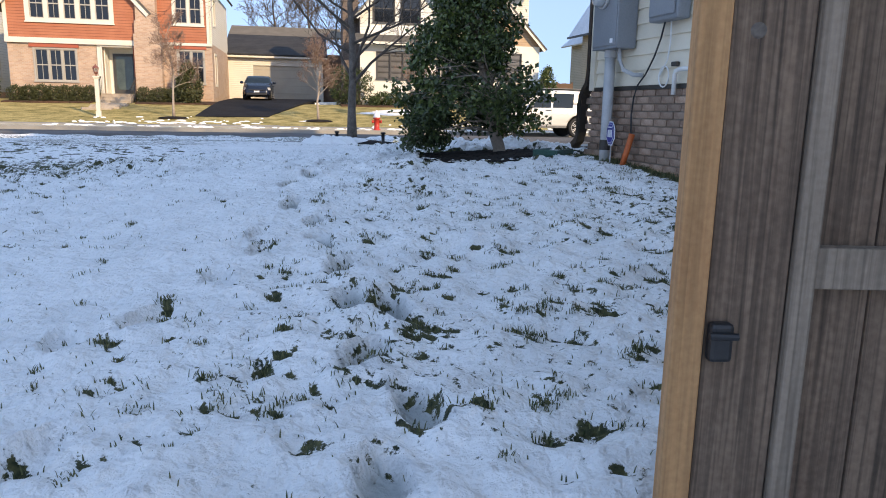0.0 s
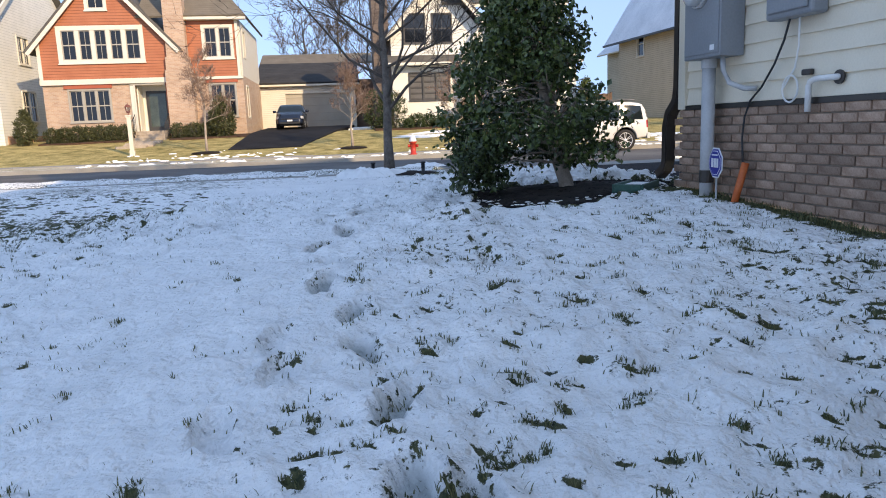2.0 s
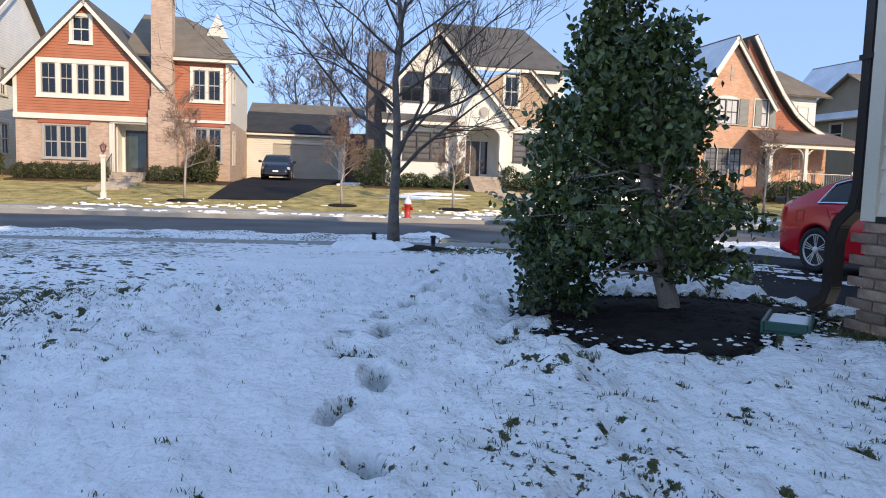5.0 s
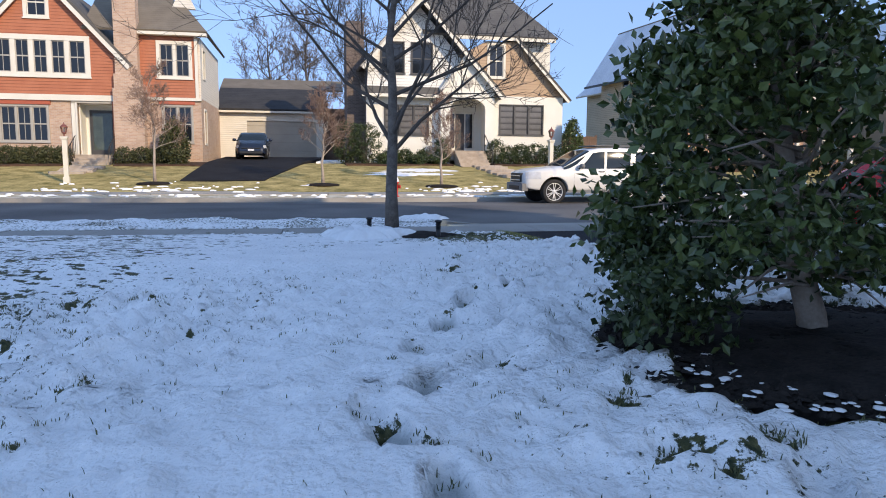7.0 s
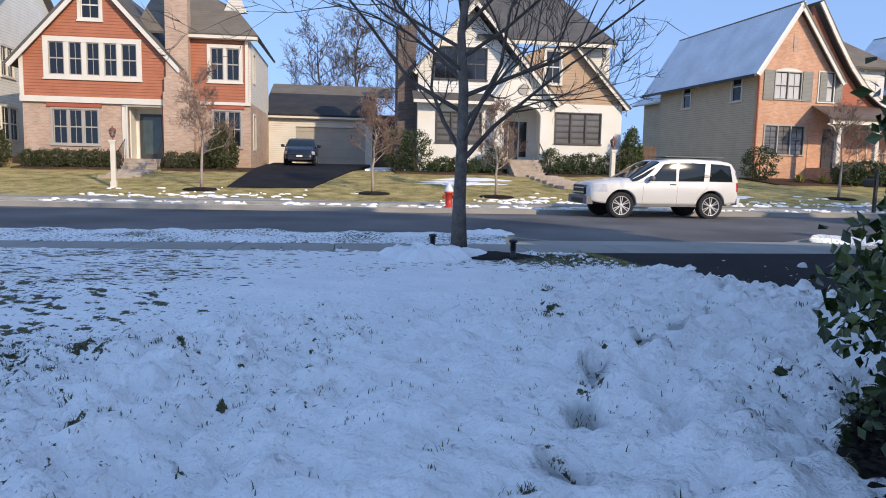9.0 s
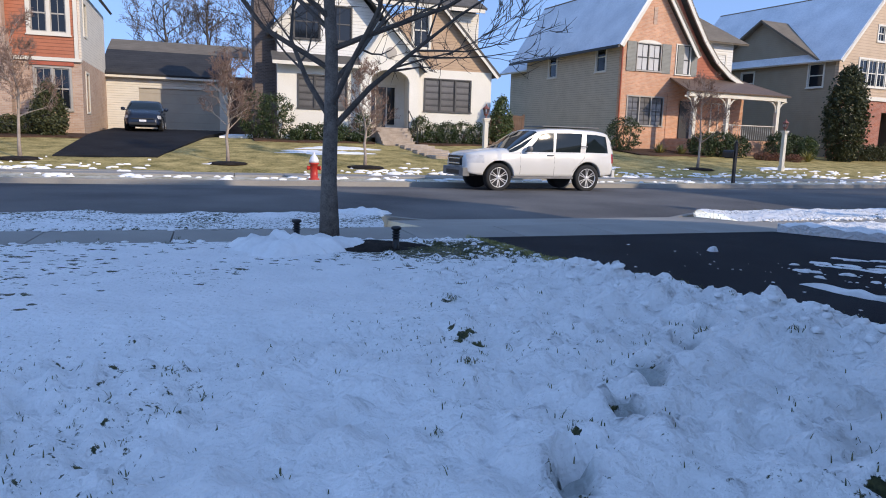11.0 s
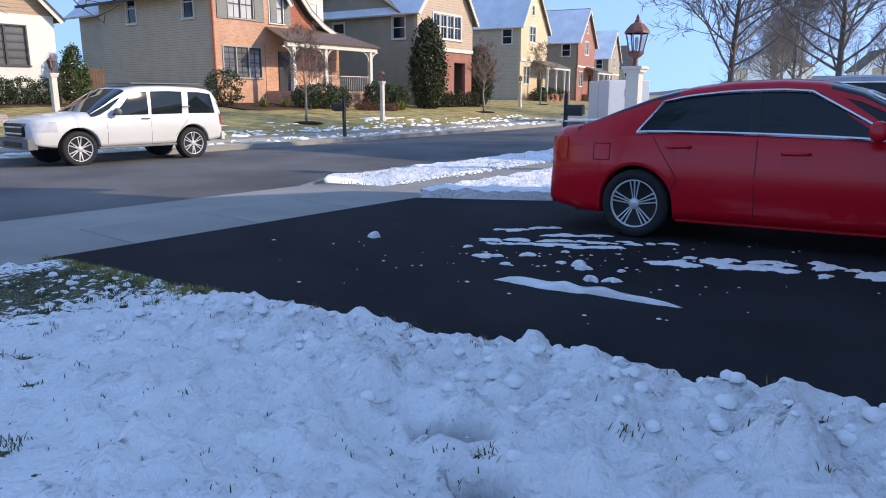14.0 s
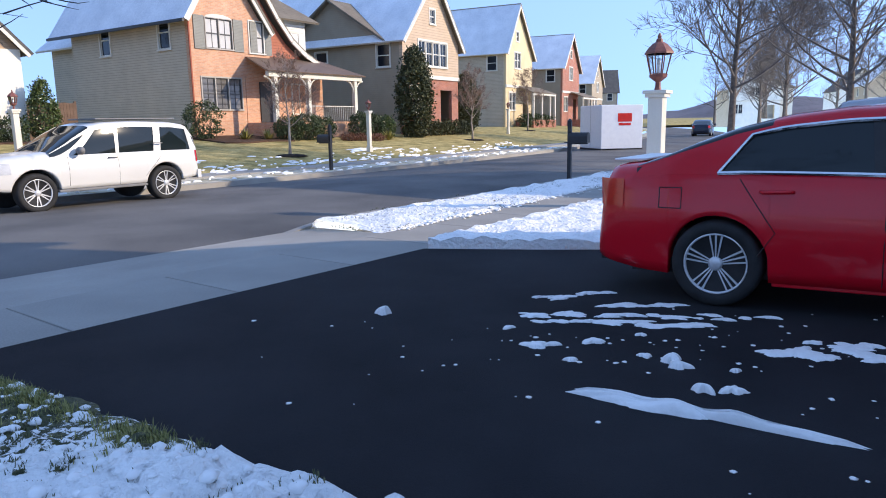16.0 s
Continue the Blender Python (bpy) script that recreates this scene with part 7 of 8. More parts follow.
def grid_patch(fn, us_, vs_, thick=0.0):
    """A bent panel: fn(u, v) gives its points."""
    bm_ = bmesh.new()
    rows_ = [[bm_.verts.new(fn(u, v)) for v in vs_] for u in us_]
    for a, b in zip(rows_, rows_[1:]):
        for i in range(len(vs_) - 1):
            try:
                bm_.faces.new((a[i], a[i + 1], b[i + 1], b[i]))
            except ValueError:
                pass
    return bm_


def car(name, m, label, body_mat, c):
    """A car with its rear axle at x = 0, nose towards +x, wheels on z = 0. c: its measures."""
    t = thing(name, m, label, "car")
    wb, r, hw_, sill = c["wheelbase"], c["tyre"], c["width"] / 2, c["sill"]
    x0, x1 = -c["rear"], wb + c["front"]
    arch = r * c.get("arch", 1.12)

    def top(x):
        return float(np.interp(x, *zip(*c["deck"])))

    def roof(x):
        return float(np.interp(x, *zip(*c["roof"])))

    def belt(x):
        return float(np.interp(x, *zip(*c["belt"])))

    def half(x):
        e = 2 * (x - x0) / (x1 - x0) - 1
        return hw_ * (1 - c.get("nose", 0.13) * abs(e) ** 5 - 0.02 * e * e)

    def under(x):
        z_ = sill + 0.10 * max(0, (abs(x - (x0 + x1) / 2) / ((x1 - x0) / 2)) ** 8)
        for xa in (0, wb):
            d = abs(x - xa)
            if d < arch:
                z_ = max(z_, r + math.sqrt(arch * arch - d * d))
        return z_
    xs_ = sorted({x0, x0 + 0.015, x0 + 0.05, x0 + 0.12, x1 - 0.12, x1 - 0.05, x1 - 0.015, x1, *np.linspace(x0 + 0.2, x1 - 0.2, 30),
                  *(xa + arch * math.sin(a) for xa in (0, wb) for a in np.linspace(-math.pi / 2, math.pi / 2, 17)), *(xa + s_ * (arch + 0.004) for xa in (0, wb) for s_ in (-1, 1))})
    xs_ = [x for x in xs_ if x0 <= x <= x1]

    def section(x):
        zb_, zs, zt, w_ = under(x), belt(x), top(x), half(x)
        zs = min(zs, zt - 0.03)
        zb_ = min(zb_, zs - 0.06)
        end = max(0, 1 - min(x - x0, x1 - x) / 0.12)
        w_ *= 1 - 0.10 * end ** 2
        out = [(0.0, zb_), (w_ * 0.86, zb_)]
        for f in (0.0, 0.12, 0.3, 0.5, 0.7, 0.85, 1.0):
            z_ = zb_ + (zs - zb_) * f
            k = (z_ - sill) / max(0.2, zs - sill)
            bulge = 1 - 0.055 * max(0, 0.45 - k) / 0.45 - 0.05 * max(0, k - 0.62) / 0.38
            crease = 0.006 * math.exp(-((k - 0.78) / 0.05) ** 2)
            out.append((w_ * bulge + crease, z_))
        out += [(w_ * 0.90, zs + (zt - zs) * 0.5), (w_ * 0.78, zs + (zt - zs) * 0.86), (w_ * 0.5, zt - 0.005), (0.0, zt)]
        return out
    bm_ = bmesh.new()
    rings = []
    for x in xs_:
        s = section(x)
        pts = [(y, z_) for y, z_ in s] + [(-y, z_) for y, z_ in s[-2:0:-1]]
        rings.append([bm_.verts.new((x, y, z_)) for y, z_ in pts])
    n = len(rings[0])
    for a, b in zip(rings, rings[1:]):
        for k in range(n):
            bm_.faces.new((a[k], b[k], b[(k + 1) % n], a[(k + 1) % n]))
    bm_.faces.new(rings[0])
    bm_.faces.new(rings[-1][::-1])
    bmesh.ops.recalc_face_normals(bm_, faces=bm_.faces)
    body = part("body", bm_, M[body_mat], t, smooth=True)
    ga, gb = c["roof"][0][0], c["roof"][-1][0]

    def shellp(x, f, off=0.0):
        """Greenhouse surface: f = 0 at the belt, 1 at the roof's edge, 2 at the middle of the roof."""
        zr, zl = roof(x), min(belt(x), top(x)) - 0.01
        wl = half(x) * 0.945
        if zr < zl + 0.02:
            zr = zl + 0.02
        th = c.get("tumble", 0.2)
        if f <= 1:
            y = wl * (1 - th * (zr - zl) / (c["height"] - zl) * f ** 1.3) + off
            return (y, zl + (zr - 0.055 * min(1, (zr - zl) / 0.3) - zl) * f)
        g = f - 1
        ye = wl * (1 - th * (zr - zl) / (c["height"] - zl))
        y = ye * math.cos(g * math.pi / 2) ** 0.8 if g < 1 else 0.0
        return (y + off * (1 - g), zr - 0.055 * min(1, (zr - zl) / 0.3) * (1 - math.sin(min(1, g * 1.6) * math.pi / 2)) + off * g)

    def both(fn_bm, nm, mat, parent, lab=""):
        for sg_ in (1, -1):
            b = fn_bm(sg_)
            bmesh.ops.recalc_face_normals(b, faces=b.faces)
            part(nm, b, M[mat], parent, lab, smooth=True)
    gx = list(np.linspace(ga, gb, 40))
    fr = [0, 0.25, 0.5, 0.75, 1.0]
    both(lambda sg_: grid_patch(lambda x, f: (x, sg_ * shellp(x, f)[0], shellp(x, f)[1]), gx, fr), "side_glass", "car_glass", body, "dark side glass")
    rf = [1.0, 1.12, 1.3, 1.55, 1.8, 2.0]
    ra, rb = c["roof_panel"]
    bm_ = grid_patch(lambda x, f: (x, math.copysign(shellp(x, abs(f), 0.004)[0], f) if abs(f) < 2 else 0.0, shellp(x, abs(f), 0.004)[1]), list(np.linspace(ra, rb, 24)), [-v for v in rf] + rf[-2::-1])
    bmesh.ops.recalc_face_normals(bm_, faces=bm_.faces)
    part("roof", bm_, M[body_mat], body, smooth=True)
    for a_, b_, nm in ((ga, ra, "rear_window"), (rb, gb, "windscreen")):
        bm_ = grid_patch(lambda x, f: (x, math.copysign(shellp(x, abs(f))[0], f) if abs(f) < 2 else 0.0, shellp(x, abs(f))[1]), list(np.linspace(a_, b_, 12)), [-v for v in rf] + rf[-2::-1])
        bmesh.ops.recalc_face_normals(bm_, faces=bm_.faces)
        part(nm, bm_, M[c.get("screen", "car_glass") if nm == "windscreen" else "car_glass"], body, smooth=True)
    # pillars and the frame above and below the side windows
    for (pa, pb, mat) in c["pillars"]:
        both(lambda sg_: grid_patch(lambda u, f: (pa[0] + (pb[0] - pa[0]) * u + (pa[1] - pa[0] + ((pb[1] - pb[0]) - (pa[1] - pa[0])) * u) * f * 0 + (pa[1] - pa[0]) * f * (1 - u) + (pb[1] - pb[0]) * f * u,
             sg_ * shellp(min(gb, max(ga, pa[0] + (pb[0] - pa[0]) * u + (pa[1] - pa[0]) * f * (1 - u) + (pb[1] - pb[0]) * f * u)), f, 0.006)[0],
             shellp(min(gb, max(ga, pa[0] + (pb[0] - pa[0]) * u + (pa[1] - pa[0]) * f * (1 - u) + (pb[1] - pb[0]) * f * u)), f, 0.006)[1]), list(np.linspace(0, 1, 7)), fr), "pillar", mat, body)
    wa, wz = c["windows"]
    both(lambda sg_: grid_patch(lambda x, f: (x, sg_ * shellp(x, f, 0.006)[0], shellp(x, f, 0.006)[1]), list(np.linspace(ga, gb, 40)), [0.88, 1.0]), "roof_rail", body_mat, body)
    for sg_ in (1, -1):
        if c.get("chrome"):
            loop_ = [(x, 0.06) for x in np.linspace(wa, wz, 14)] + [(x, 0.90) for x in np.linspace(wz - c["chrome"][1], wa + c["chrome"][0], 14)]
            pts = [(x, sg_ * shellp(x, f, 0.012)[0], shellp(x, f, 0.012)[1]) for x, f in loop_ + loop_[:1]]
            part("window_trim", tube(bmesh.new(), pts, 0.016, 6), M["chrome"], body, "bright chrome window trim")
        mx, mz = c["mirror"]
        w_ = half(mx)
        mi = part("mirror", lathe(bmesh.new(), [(0.001, -0.1), (0.05, -0.095), (0.085, -0.05), (0.09, 0.02), (0.08, 0.09), (0.05, 0.1), (0.001, 0.1)], 14, Matrix.Translation((mx, sg_ * (w_ + 0.10), mz)) @ Matrix.Diagonal((0.85, 1.0, 0.95, 1)) @ Matrix.Rotation(radians(90), 4, "X")), M[c.get("mirror_mat", body_mat)], body, smooth=True)
        part("mirror_stem", tube(bmesh.new(), [(mx, sg_ * w_ * 0.9, mz - 0.06), (mx, sg_ * (w_ + 0.05), mz - 0.03)], 0.02, 8), M["black_plastic"], mi)
        for hx, hz in c["handles"]:
            y_ = half(hx) * 0.985
            part("handle", tube(bmesh.new(), [(hx - 0.11, sg_ * y_, hz), (hx - 0.09, sg_ * (y_ + 0.03), hz), (hx + 0.09, sg_ * (y_ + 0.03), hz + 0.005), (hx + 0.11, sg_ * y_, hz)], 0.013, 8), M[c.get("handle_mat", body_mat)], body, smooth=True)
        for seam in c["seams"]:
            pts = []
            for (xa, za), (xb, zb_) in zip(seam, seam[1:]):
                for f in np.linspace(0, 1, 6):
                    x, z_ = xa + (xb - xa) * f, za + (zb_ - za) * f
                    s = [p for p in section(x)[2:9]]
                    pts.append((x, sg_ * (float(np.interp(z_, [p[1] for p in s], [p[0] for p in s])) + 0.0005), z_))
            part("seam", tube(bmesh.new(), pts, 0.004, 4), M["black_plastic"], body)
        for xa in (0, wb):
            wheel(t, xa, sg_ * (hw_ * 0.965 - c["tyre_w"] / 2), r, r, c["tyre_w"], 15 if c.get("triple") else c.get("spokes", 14), triple=c.get("triple", False))
        # lamps wrap the corners
        for (xa, xb, za, zb_, mat, nm) in c["lamps"]:
            def lampfn(x, z_, s=sg_):
                q = section(x)[2:9] + [section(x)[9]]
                return (x + (0.006 if x > wb else -0.006), s * (float(np.interp(z_, [p[1] for p in q], [p[0] for p in q])) + 0.005), z_)
            b = grid_patch(lampfn, list(np.linspace(xa, xb, 8)), list(np.linspace(za, zb_, 5)))
            bmesh.ops.recalc_face_normals(b, faces=b.faces)
            part(nm, b, M[mat], body, smooth=True)
    part("sill_trim", boxes((arch + 0.02, wb - arch - 0.02, -hw_ * 0.93, hw_ * 0.93, sill - 0.03, sill + 0.03), bevel=0.01), M[c.get("sill_mat", body_mat)], body)
    part("underbody", boxes((x0 + 0.3, x1 - 0.3, -hw_ * 0.7, hw_ * 0.7, sill - 0.02, sill + 0.35)), M["black_plastic"], body)
    for xa, xb, za, zb_, w_, mat, nm in c.get("extras", ()):
        part(nm, boxes((xa, xb, -w_, w_, za, zb_), bevel=min(0.012, (xb - xa) / 3)), M[mat], body)
    return t


SEDAN = dict(wheelbase=2.85, tyre=0.338, tyre_w=0.23, width=1.78, sill=0.22, rear=1.03, front=0.86, height=1.5,
             deck=[(-1.03, 0.60), (-1.01, 0.82), (-0.97, 1.03), (-0.9, 1.10), (-0.5, 1.13), (0, 1.12), (2.25, 1.06), (2.6, 1.03), (3.2, 0.93), (3.5, 0.82), (3.66, 0.66), (3.71, 0.5)],
             belt=[(-1.03, 0.55), (-0.99, 0.78), (-0.88, 0.98), (-0.4, 1.02), (0.2, 1.03), (1.0, 1.01), (2.3, 0.97), (3.2, 0.82), (3.6, 0.64), (3.71, 0.45)],
             roof=[(-0.66, 1.10), (-0.45, 1.17), (-0.2, 1.27), (0.1, 1.375), (0.45, 1.455), (0.85, 1.495), (1.25, 1.5), (1.55, 1.475), (1.85, 1.39), (2.15, 1.23), (2.5, 1.02)],
             roof_panel=(0.35, 1.62), windows=(0.0, 2.18), chrome=(0.22, 0.70), mirror=(2.02, 1.06), mirror_mat="paint_red", triple=True,
             pillars=[((-0.7, -0.6), (0.0, 0.24), "paint_red"), ((1.02, 0.98), (1.12, 1.08), "black_plastic"), ((2.14, 1.48), (2.5, 1.62), "paint_red")],
             handles=[(0.42, 0.90), (1.42, 0.86)], seams=[[(0.30, 0.42), (0.42, 0.6), (0.16, 0.99)], [(1.1, 0.25), (1.1, 0.97)], [(2.25, 0.25), (2.28, 0.6), (2.2, 0.94)], [(-0.45, 0.76), (-0.45, 0.92), (-0.27, 0.92), (-0.27, 0.76), (-0.45, 0.76)]],
             lamps=[(-1.015, -0.76, 0.76, 0.98, "lamp_red", "tail_light"), (3.25, 3.62, 0.58, 0.74, "lamp_clear", "headlight")], nose=0.22,
             extras=[(-1.04, -0.97, 0.26, 0.36, 0.55, "black_plastic", "valance"), (-0.94, -0.66, 1.122, 1.137, 0.5, "snow", "snow_on_boot")])
SUV = dict(wheelbase=2.85, tyre=0.40, tyre_w=0.26, width=1.9, sill=0.44, rear=0.95, front=0.95, height=1.82, arch=1.2,
           deck=[(-0.95, 0.75), (-0.92, 1.2), (-0.85, 1.25), (2.3, 1.24), (2.7, 1.20), (3.4, 1.13), (3.7, 1.06), (3.86, 0.85), (3.9, 0.6)],
           belt=[(-0.95, 0.7), (-0.9, 1.13), (0, 1.14), (2.3, 1.12), (3.4, 1.02), (3.75, 0.88), (3.9, 0.55)],
           roof=[(-0.93, 1.22), (-0.85, 1.5), (-0.7, 1.74), (-0.3, 1.80), (0.6, 1.83), (1.3, 1.81), (1.65, 1.74), (2.0, 1.55), (2.55, 1.2)],
           roof_panel=(-0.72, 1.66), windows=(-0.7, 2.2), mirror=(1.98, 1.22), mirror_mat="grey_plastic", tumble=0.14, nose=0.1,
           pillars=[((-0.93, -0.78), (-0.72, -0.64), "paint_pearl"), ((0.08, 0.0), (0.26, 0.16), "paint_pearl"), ((1.08, 1.02), (1.16, 1.1), "paint_pearl"), ((2.1, 1.45), (2.55, 1.65), "paint_pearl")],
           handles=[(1.25, 1.05), (0.16, 1.32)], handle_mat="grey_plastic", seams=[[(0.50, 0.6), (0.12, 1.0), (0.1, 1.12)], [(1.12, 0.45), (1.12, 1.1)], [(2.2, 0.5), (2.2, 1.1)]],
           lamps=[(-0.94, -0.84, 0.85, 1.2, "lamp_red", "tail_light"), (3.3, 3.78, 0.80, 1.02, "lamp_clear", "headlight")], sill_mat="grey_plastic", spokes=12,
           extras=[(3.76, 3.865, 0.70, 0.98, 0.46, "black_plastic", "grille"), (3.70, 3.905, 0.42, 0.66, 0.80, "grey_plastic", "front_bumper"), (3.88, 3.915, 0.46, 0.58, 0.5, "black_plastic", "air_intake"), (3.84, 3.875, 0.74, 0.78, 0.44, "chrome", "grille_bar"), (3.84, 3.875, 0.88, 0.92, 0.44, "chrome", "grille_bar"), (-0.98, -0.88, 0.45, 0.66, 0.85, "paint_pearl", "rear_bumper"), (-0.5, 1.4, 1.86, 1.89, 0.62, "grey_plastic", "roof_rack"), (0.5, 2.45, 0.38, 0.43, 0.97, "grey_plastic", "running_board")])
VAN = dict(wheelbase=3.05, tyre=0.34, tyre_w=0.23, width=1.98, sill=0.25, rear=1.05, front=0.98, height=1.74,
           deck=[(-1.05, 0.6), (-1.0, 1.02), (-0.9, 1.1), (2.6, 1.1), (3.2, 1.05), (3.7, 0.92), (3.95, 0.7), (4.03, 0.5)],
           belt=[(-1.05, 0.55), (-0.95, 1.0), (2.6, 0.98), (3.4, 0.85), (3.9, 0.62), (4.03, 0.45)],
           roof=[(-1.0, 1.08), (-0.9, 1.45), (-0.7, 1.68), (0, 1.74), (1.2, 1.74), (1.8, 1.68), (2.3, 1.48), (3.05, 1.08)],
           roof_panel=(-0.72, 1.75), windows=(-0.7, 2.5), chrome=(0.15, 0.75), mirror=(2.55, 1.1), tumble=0.18, screen="car_glass",
           pillars=[((-1.0, -0.8), (-0.75, -0.6), "paint_silver"), ((0.3, 0.28), (0.42, 0.4), "black_plastic"), ((1.45, 1.4), (1.55, 1.5), "black_plastic"), ((2.45, 1.65), (2.75, 1.85), "paint_silver")],
           handles=[(1.3, 0.95), (1.75, 0.95)], seams=[[(1.5, 0.3), (1.5, 0.97)], [(2.5, 0.3), (2.5, 0.95)]],
           lamps=[(-1.0, -0.8, 0.8, 1.05, "lamp_red", "tail_light"), (3.5, 3.9, 0.62, 0.78, "lamp_clear", "headlight")])
HATCH = dict(SEDAN)
HATCH.update(mirror_mat="paint_blue", pillars=[(a, b, "paint_blue" if m_ == "paint_red" else m_) for a, b, m_ in SEDAN["pillars"]],
             extras=[(3.66, 3.73, 0.28, 0.40, 0.6, "black_plastic", "grille"), (3.69, 3.735, 0.43, 0.53, 0.16, "sign_white", "number_plate"), (3.68, 3.73, 0.55, 0.60, 0.5, "black_plastic", "upper_grille")])

CAR_YAW = math.degrees(math.atan2(-0.957, 0.27))
hub = Vector((4.36, 14.16))
head_ = Vector((0.27, -0.957)).normalized()
axle = hub + Vector((-head_.y, head_.x)) * 0.84
car("sedan", pose(axle.x, axle.y, drive_z(14.3), ry=math.degrees(-0.022), rz=CAR_YAW), "glossy red sedan parked on the black driveway, snow on its boot", "paint_red", SEDAN)
suv_yaw = 180 + math.degrees(math.atan(0.22))
car("suv", pose(4.85, 29.1, ROAD_Z + 0.025, rz=suv_yaw), "pearl white off-road vehicle parked at the far kerb", "paint_pearl", SUV)
car("minivan", pose(13.3, 15.9, 0.45, rz=CAR_YAW), "silver minivan parked at the neighbouring house", "paint_silver", VAN)
x, y, z_ = at_house(*H1, 4.75, -5.5)
car("parked_car", pose(x, y, 1.60, ry=-0.0, rz=math.degrees(math.atan2(-0.98, 0.2))), "dark blue car parked before the garage", "paint_blue", HATCH)

car("parked_car", pose(59.5, 46.0, ROAD_Z + 0.05, rz=26), "dark car parked far along the street", "paint_blue", HATCH)

# the driveway across the street
k1 = []
for s, d in ((3.3, -8.9), (8.7, -8.9), (8.6, -4.0), (6.6, 5.0), (5.9, 8.15), (2.6, 8.15), (2.75, 1.0)):
    kx, ky, _ = at_house(*H1, s, d)
    k1.append((kx, ky))
poly_sheet("driveway_across", k1, lambda x, y: max(far_z(x, y) + 0.05, float(np.interp(y - kerb_far_y(x), [3, 9, 14, 20], [0.41, 1.0, 1.45, 1.72]))), M["asphalt_new"], cell=0.8, label="black asphalt driveway rising to the garage", category="driveway")
ap = [at_house(*H1, s, d)[:2] for s, d in ((2.55, 8.1), (5.95, 8.1), (6.6, 11.6), (2.0, 11.6))]
poly_sheet("apron_across", ap, lambda x, y: 0.40 - 0.05 * max(0, min(1, (kerb_far_y(x) + 1.5 - y) / 1.5)), M["concrete"], cell=0.8, label="pale concrete apron of the driveway across the street", category="apron")
poly_sheet("ground_snow_by_garage", [at_house(*H1, s, d)[:2] for s, d in ((8.75, -6), (12.5, -4.5), (11.5, -1.5), (8.2, -0.5))], lambda x, y: far_z(x, y) + 0.10 + 0.03 * noise.noise(Vector((x, y, 0))), M["snow"], cell=0.6, label="patch of snow beside the driveway", category="snow")


# ---------------------------------------------------------------- street furniture
def lamp_post(x, y, z_, height, label, width=0.17, lantern=None, post="white_trim", head="copper"):
    t = thing("lamp_post", pose(x, y, z_, rz=16), label, "lamp post", "lamp posts")
    w_ = width / 2
    hp = height - lantern
    part("post", boxes((-w_, w_, -w_, w_, -0.1, hp - 0.12), bevel=0.01), M[post], t)
    part("base", boxes((-w_ * 1.3, w_ * 1.3, -w_ * 1.3, w_ * 1.3, -0.1, 0.25), bevel=0.01), M[post], t)
    part("cap", boxes((-w_ * 1.35, w_ * 1.35, -w_ * 1.35, w_ * 1.35, hp - 0.12, hp - 0.06), (-w_ * 1.6, w_ * 1.6, -w_ * 1.6, w_ * 1.6, hp - 0.06, hp), bevel=0.008), M[post], t)
    ln_ = part("lantern", lathe(bmesh.new(), [(0.07, 0), (0.05, 0.06), (0.045, 0.14), (0.10, 0.18), (0.15, 0.22), (0.16, 0.26), (0.12, 0.28)], 8, Matrix.Translation((0, 0, hp)) @ Matrix.Scale(lantern / 0.95, 4)), M[head], t, "weathered copper-red lantern")
    s = Matrix.Translation((0, 0, hp)) @ Matrix.Scale(lantern / 0.95, 4)
    part("roof", lathe(bmesh.new(), [(0.25, 0.60), (0.245, 0.63), (0.20, 0.69), (0.13, 0.76), (0.06, 0.80), (0.055, 0.84), (0.03, 0.86), (0.035, 0.89), (0.02, 0.93), (0.001, 0.95)], 8, s), M[head], ln_)
    bm_ = bmesh.new()
    for k in range(8):
        a = k * math.tau / 8
        tube(bm_, [s @ Vector((0.135 * math.cos(a), 0.135 * math.sin(a), 0.26)), s @ Vector((0.215 * math.cos(a), 0.215 * math.sin(a), 0.61))], 0.011, 5)
    part("bars", bm_, M[head], ln_)
    part("glass", lathe(bmesh.new(), [(0.125, 0.27), (0.205, 0.60)], 8, s), M["lamp_glass"], ln_)
    part("candle", lathe(bmesh.new(), [(0.03, 0.26), (0.03, 0.42), (0.04, 0.45), (0.03, 0.52), (0.001, 0.54)], 10, s), M["sign_white"], ln_)
    return t


M["copper"] = material("copper", (0.17, 0.055, 0.04), (0.27, 0.10, 0.07), 0.55, 6, bump=0.1)
lg = bpy.data.materials.new("lamp_glass")
lg.use_nodes = True
lgb = lg.node_tree.nodes["Principled BSDF"]
lgb.inputs["Base Color"].default_value, lgb.inputs["Roughness"].default_value = (0.9, 0.95, 0.93, 1), 0.1
lgb.inputs["Transmission Weight"].default_value, lgb.inputs["IOR"].default_value = 1.0, 1.05
M["lamp_glass"] = lg
lamp_post(10.1, 18.48, 0.44, 2.87, "white lamp post with a copper-red lantern by the sidewalk", 0.25, 0.95)
for s, hh in (((-15.9, 32.6), 2.35), ((3.3, 35.3), 2.45), ((18.3, 39.2), 2.45), ((38.5, 50.0), 2.45)):
    lamp_post(s[0], s[1], far_z(*s) - 0.02, hh, "cream lamp post with a small copper lantern on a lawn", 0.17, 0.55, post="cream_trim")


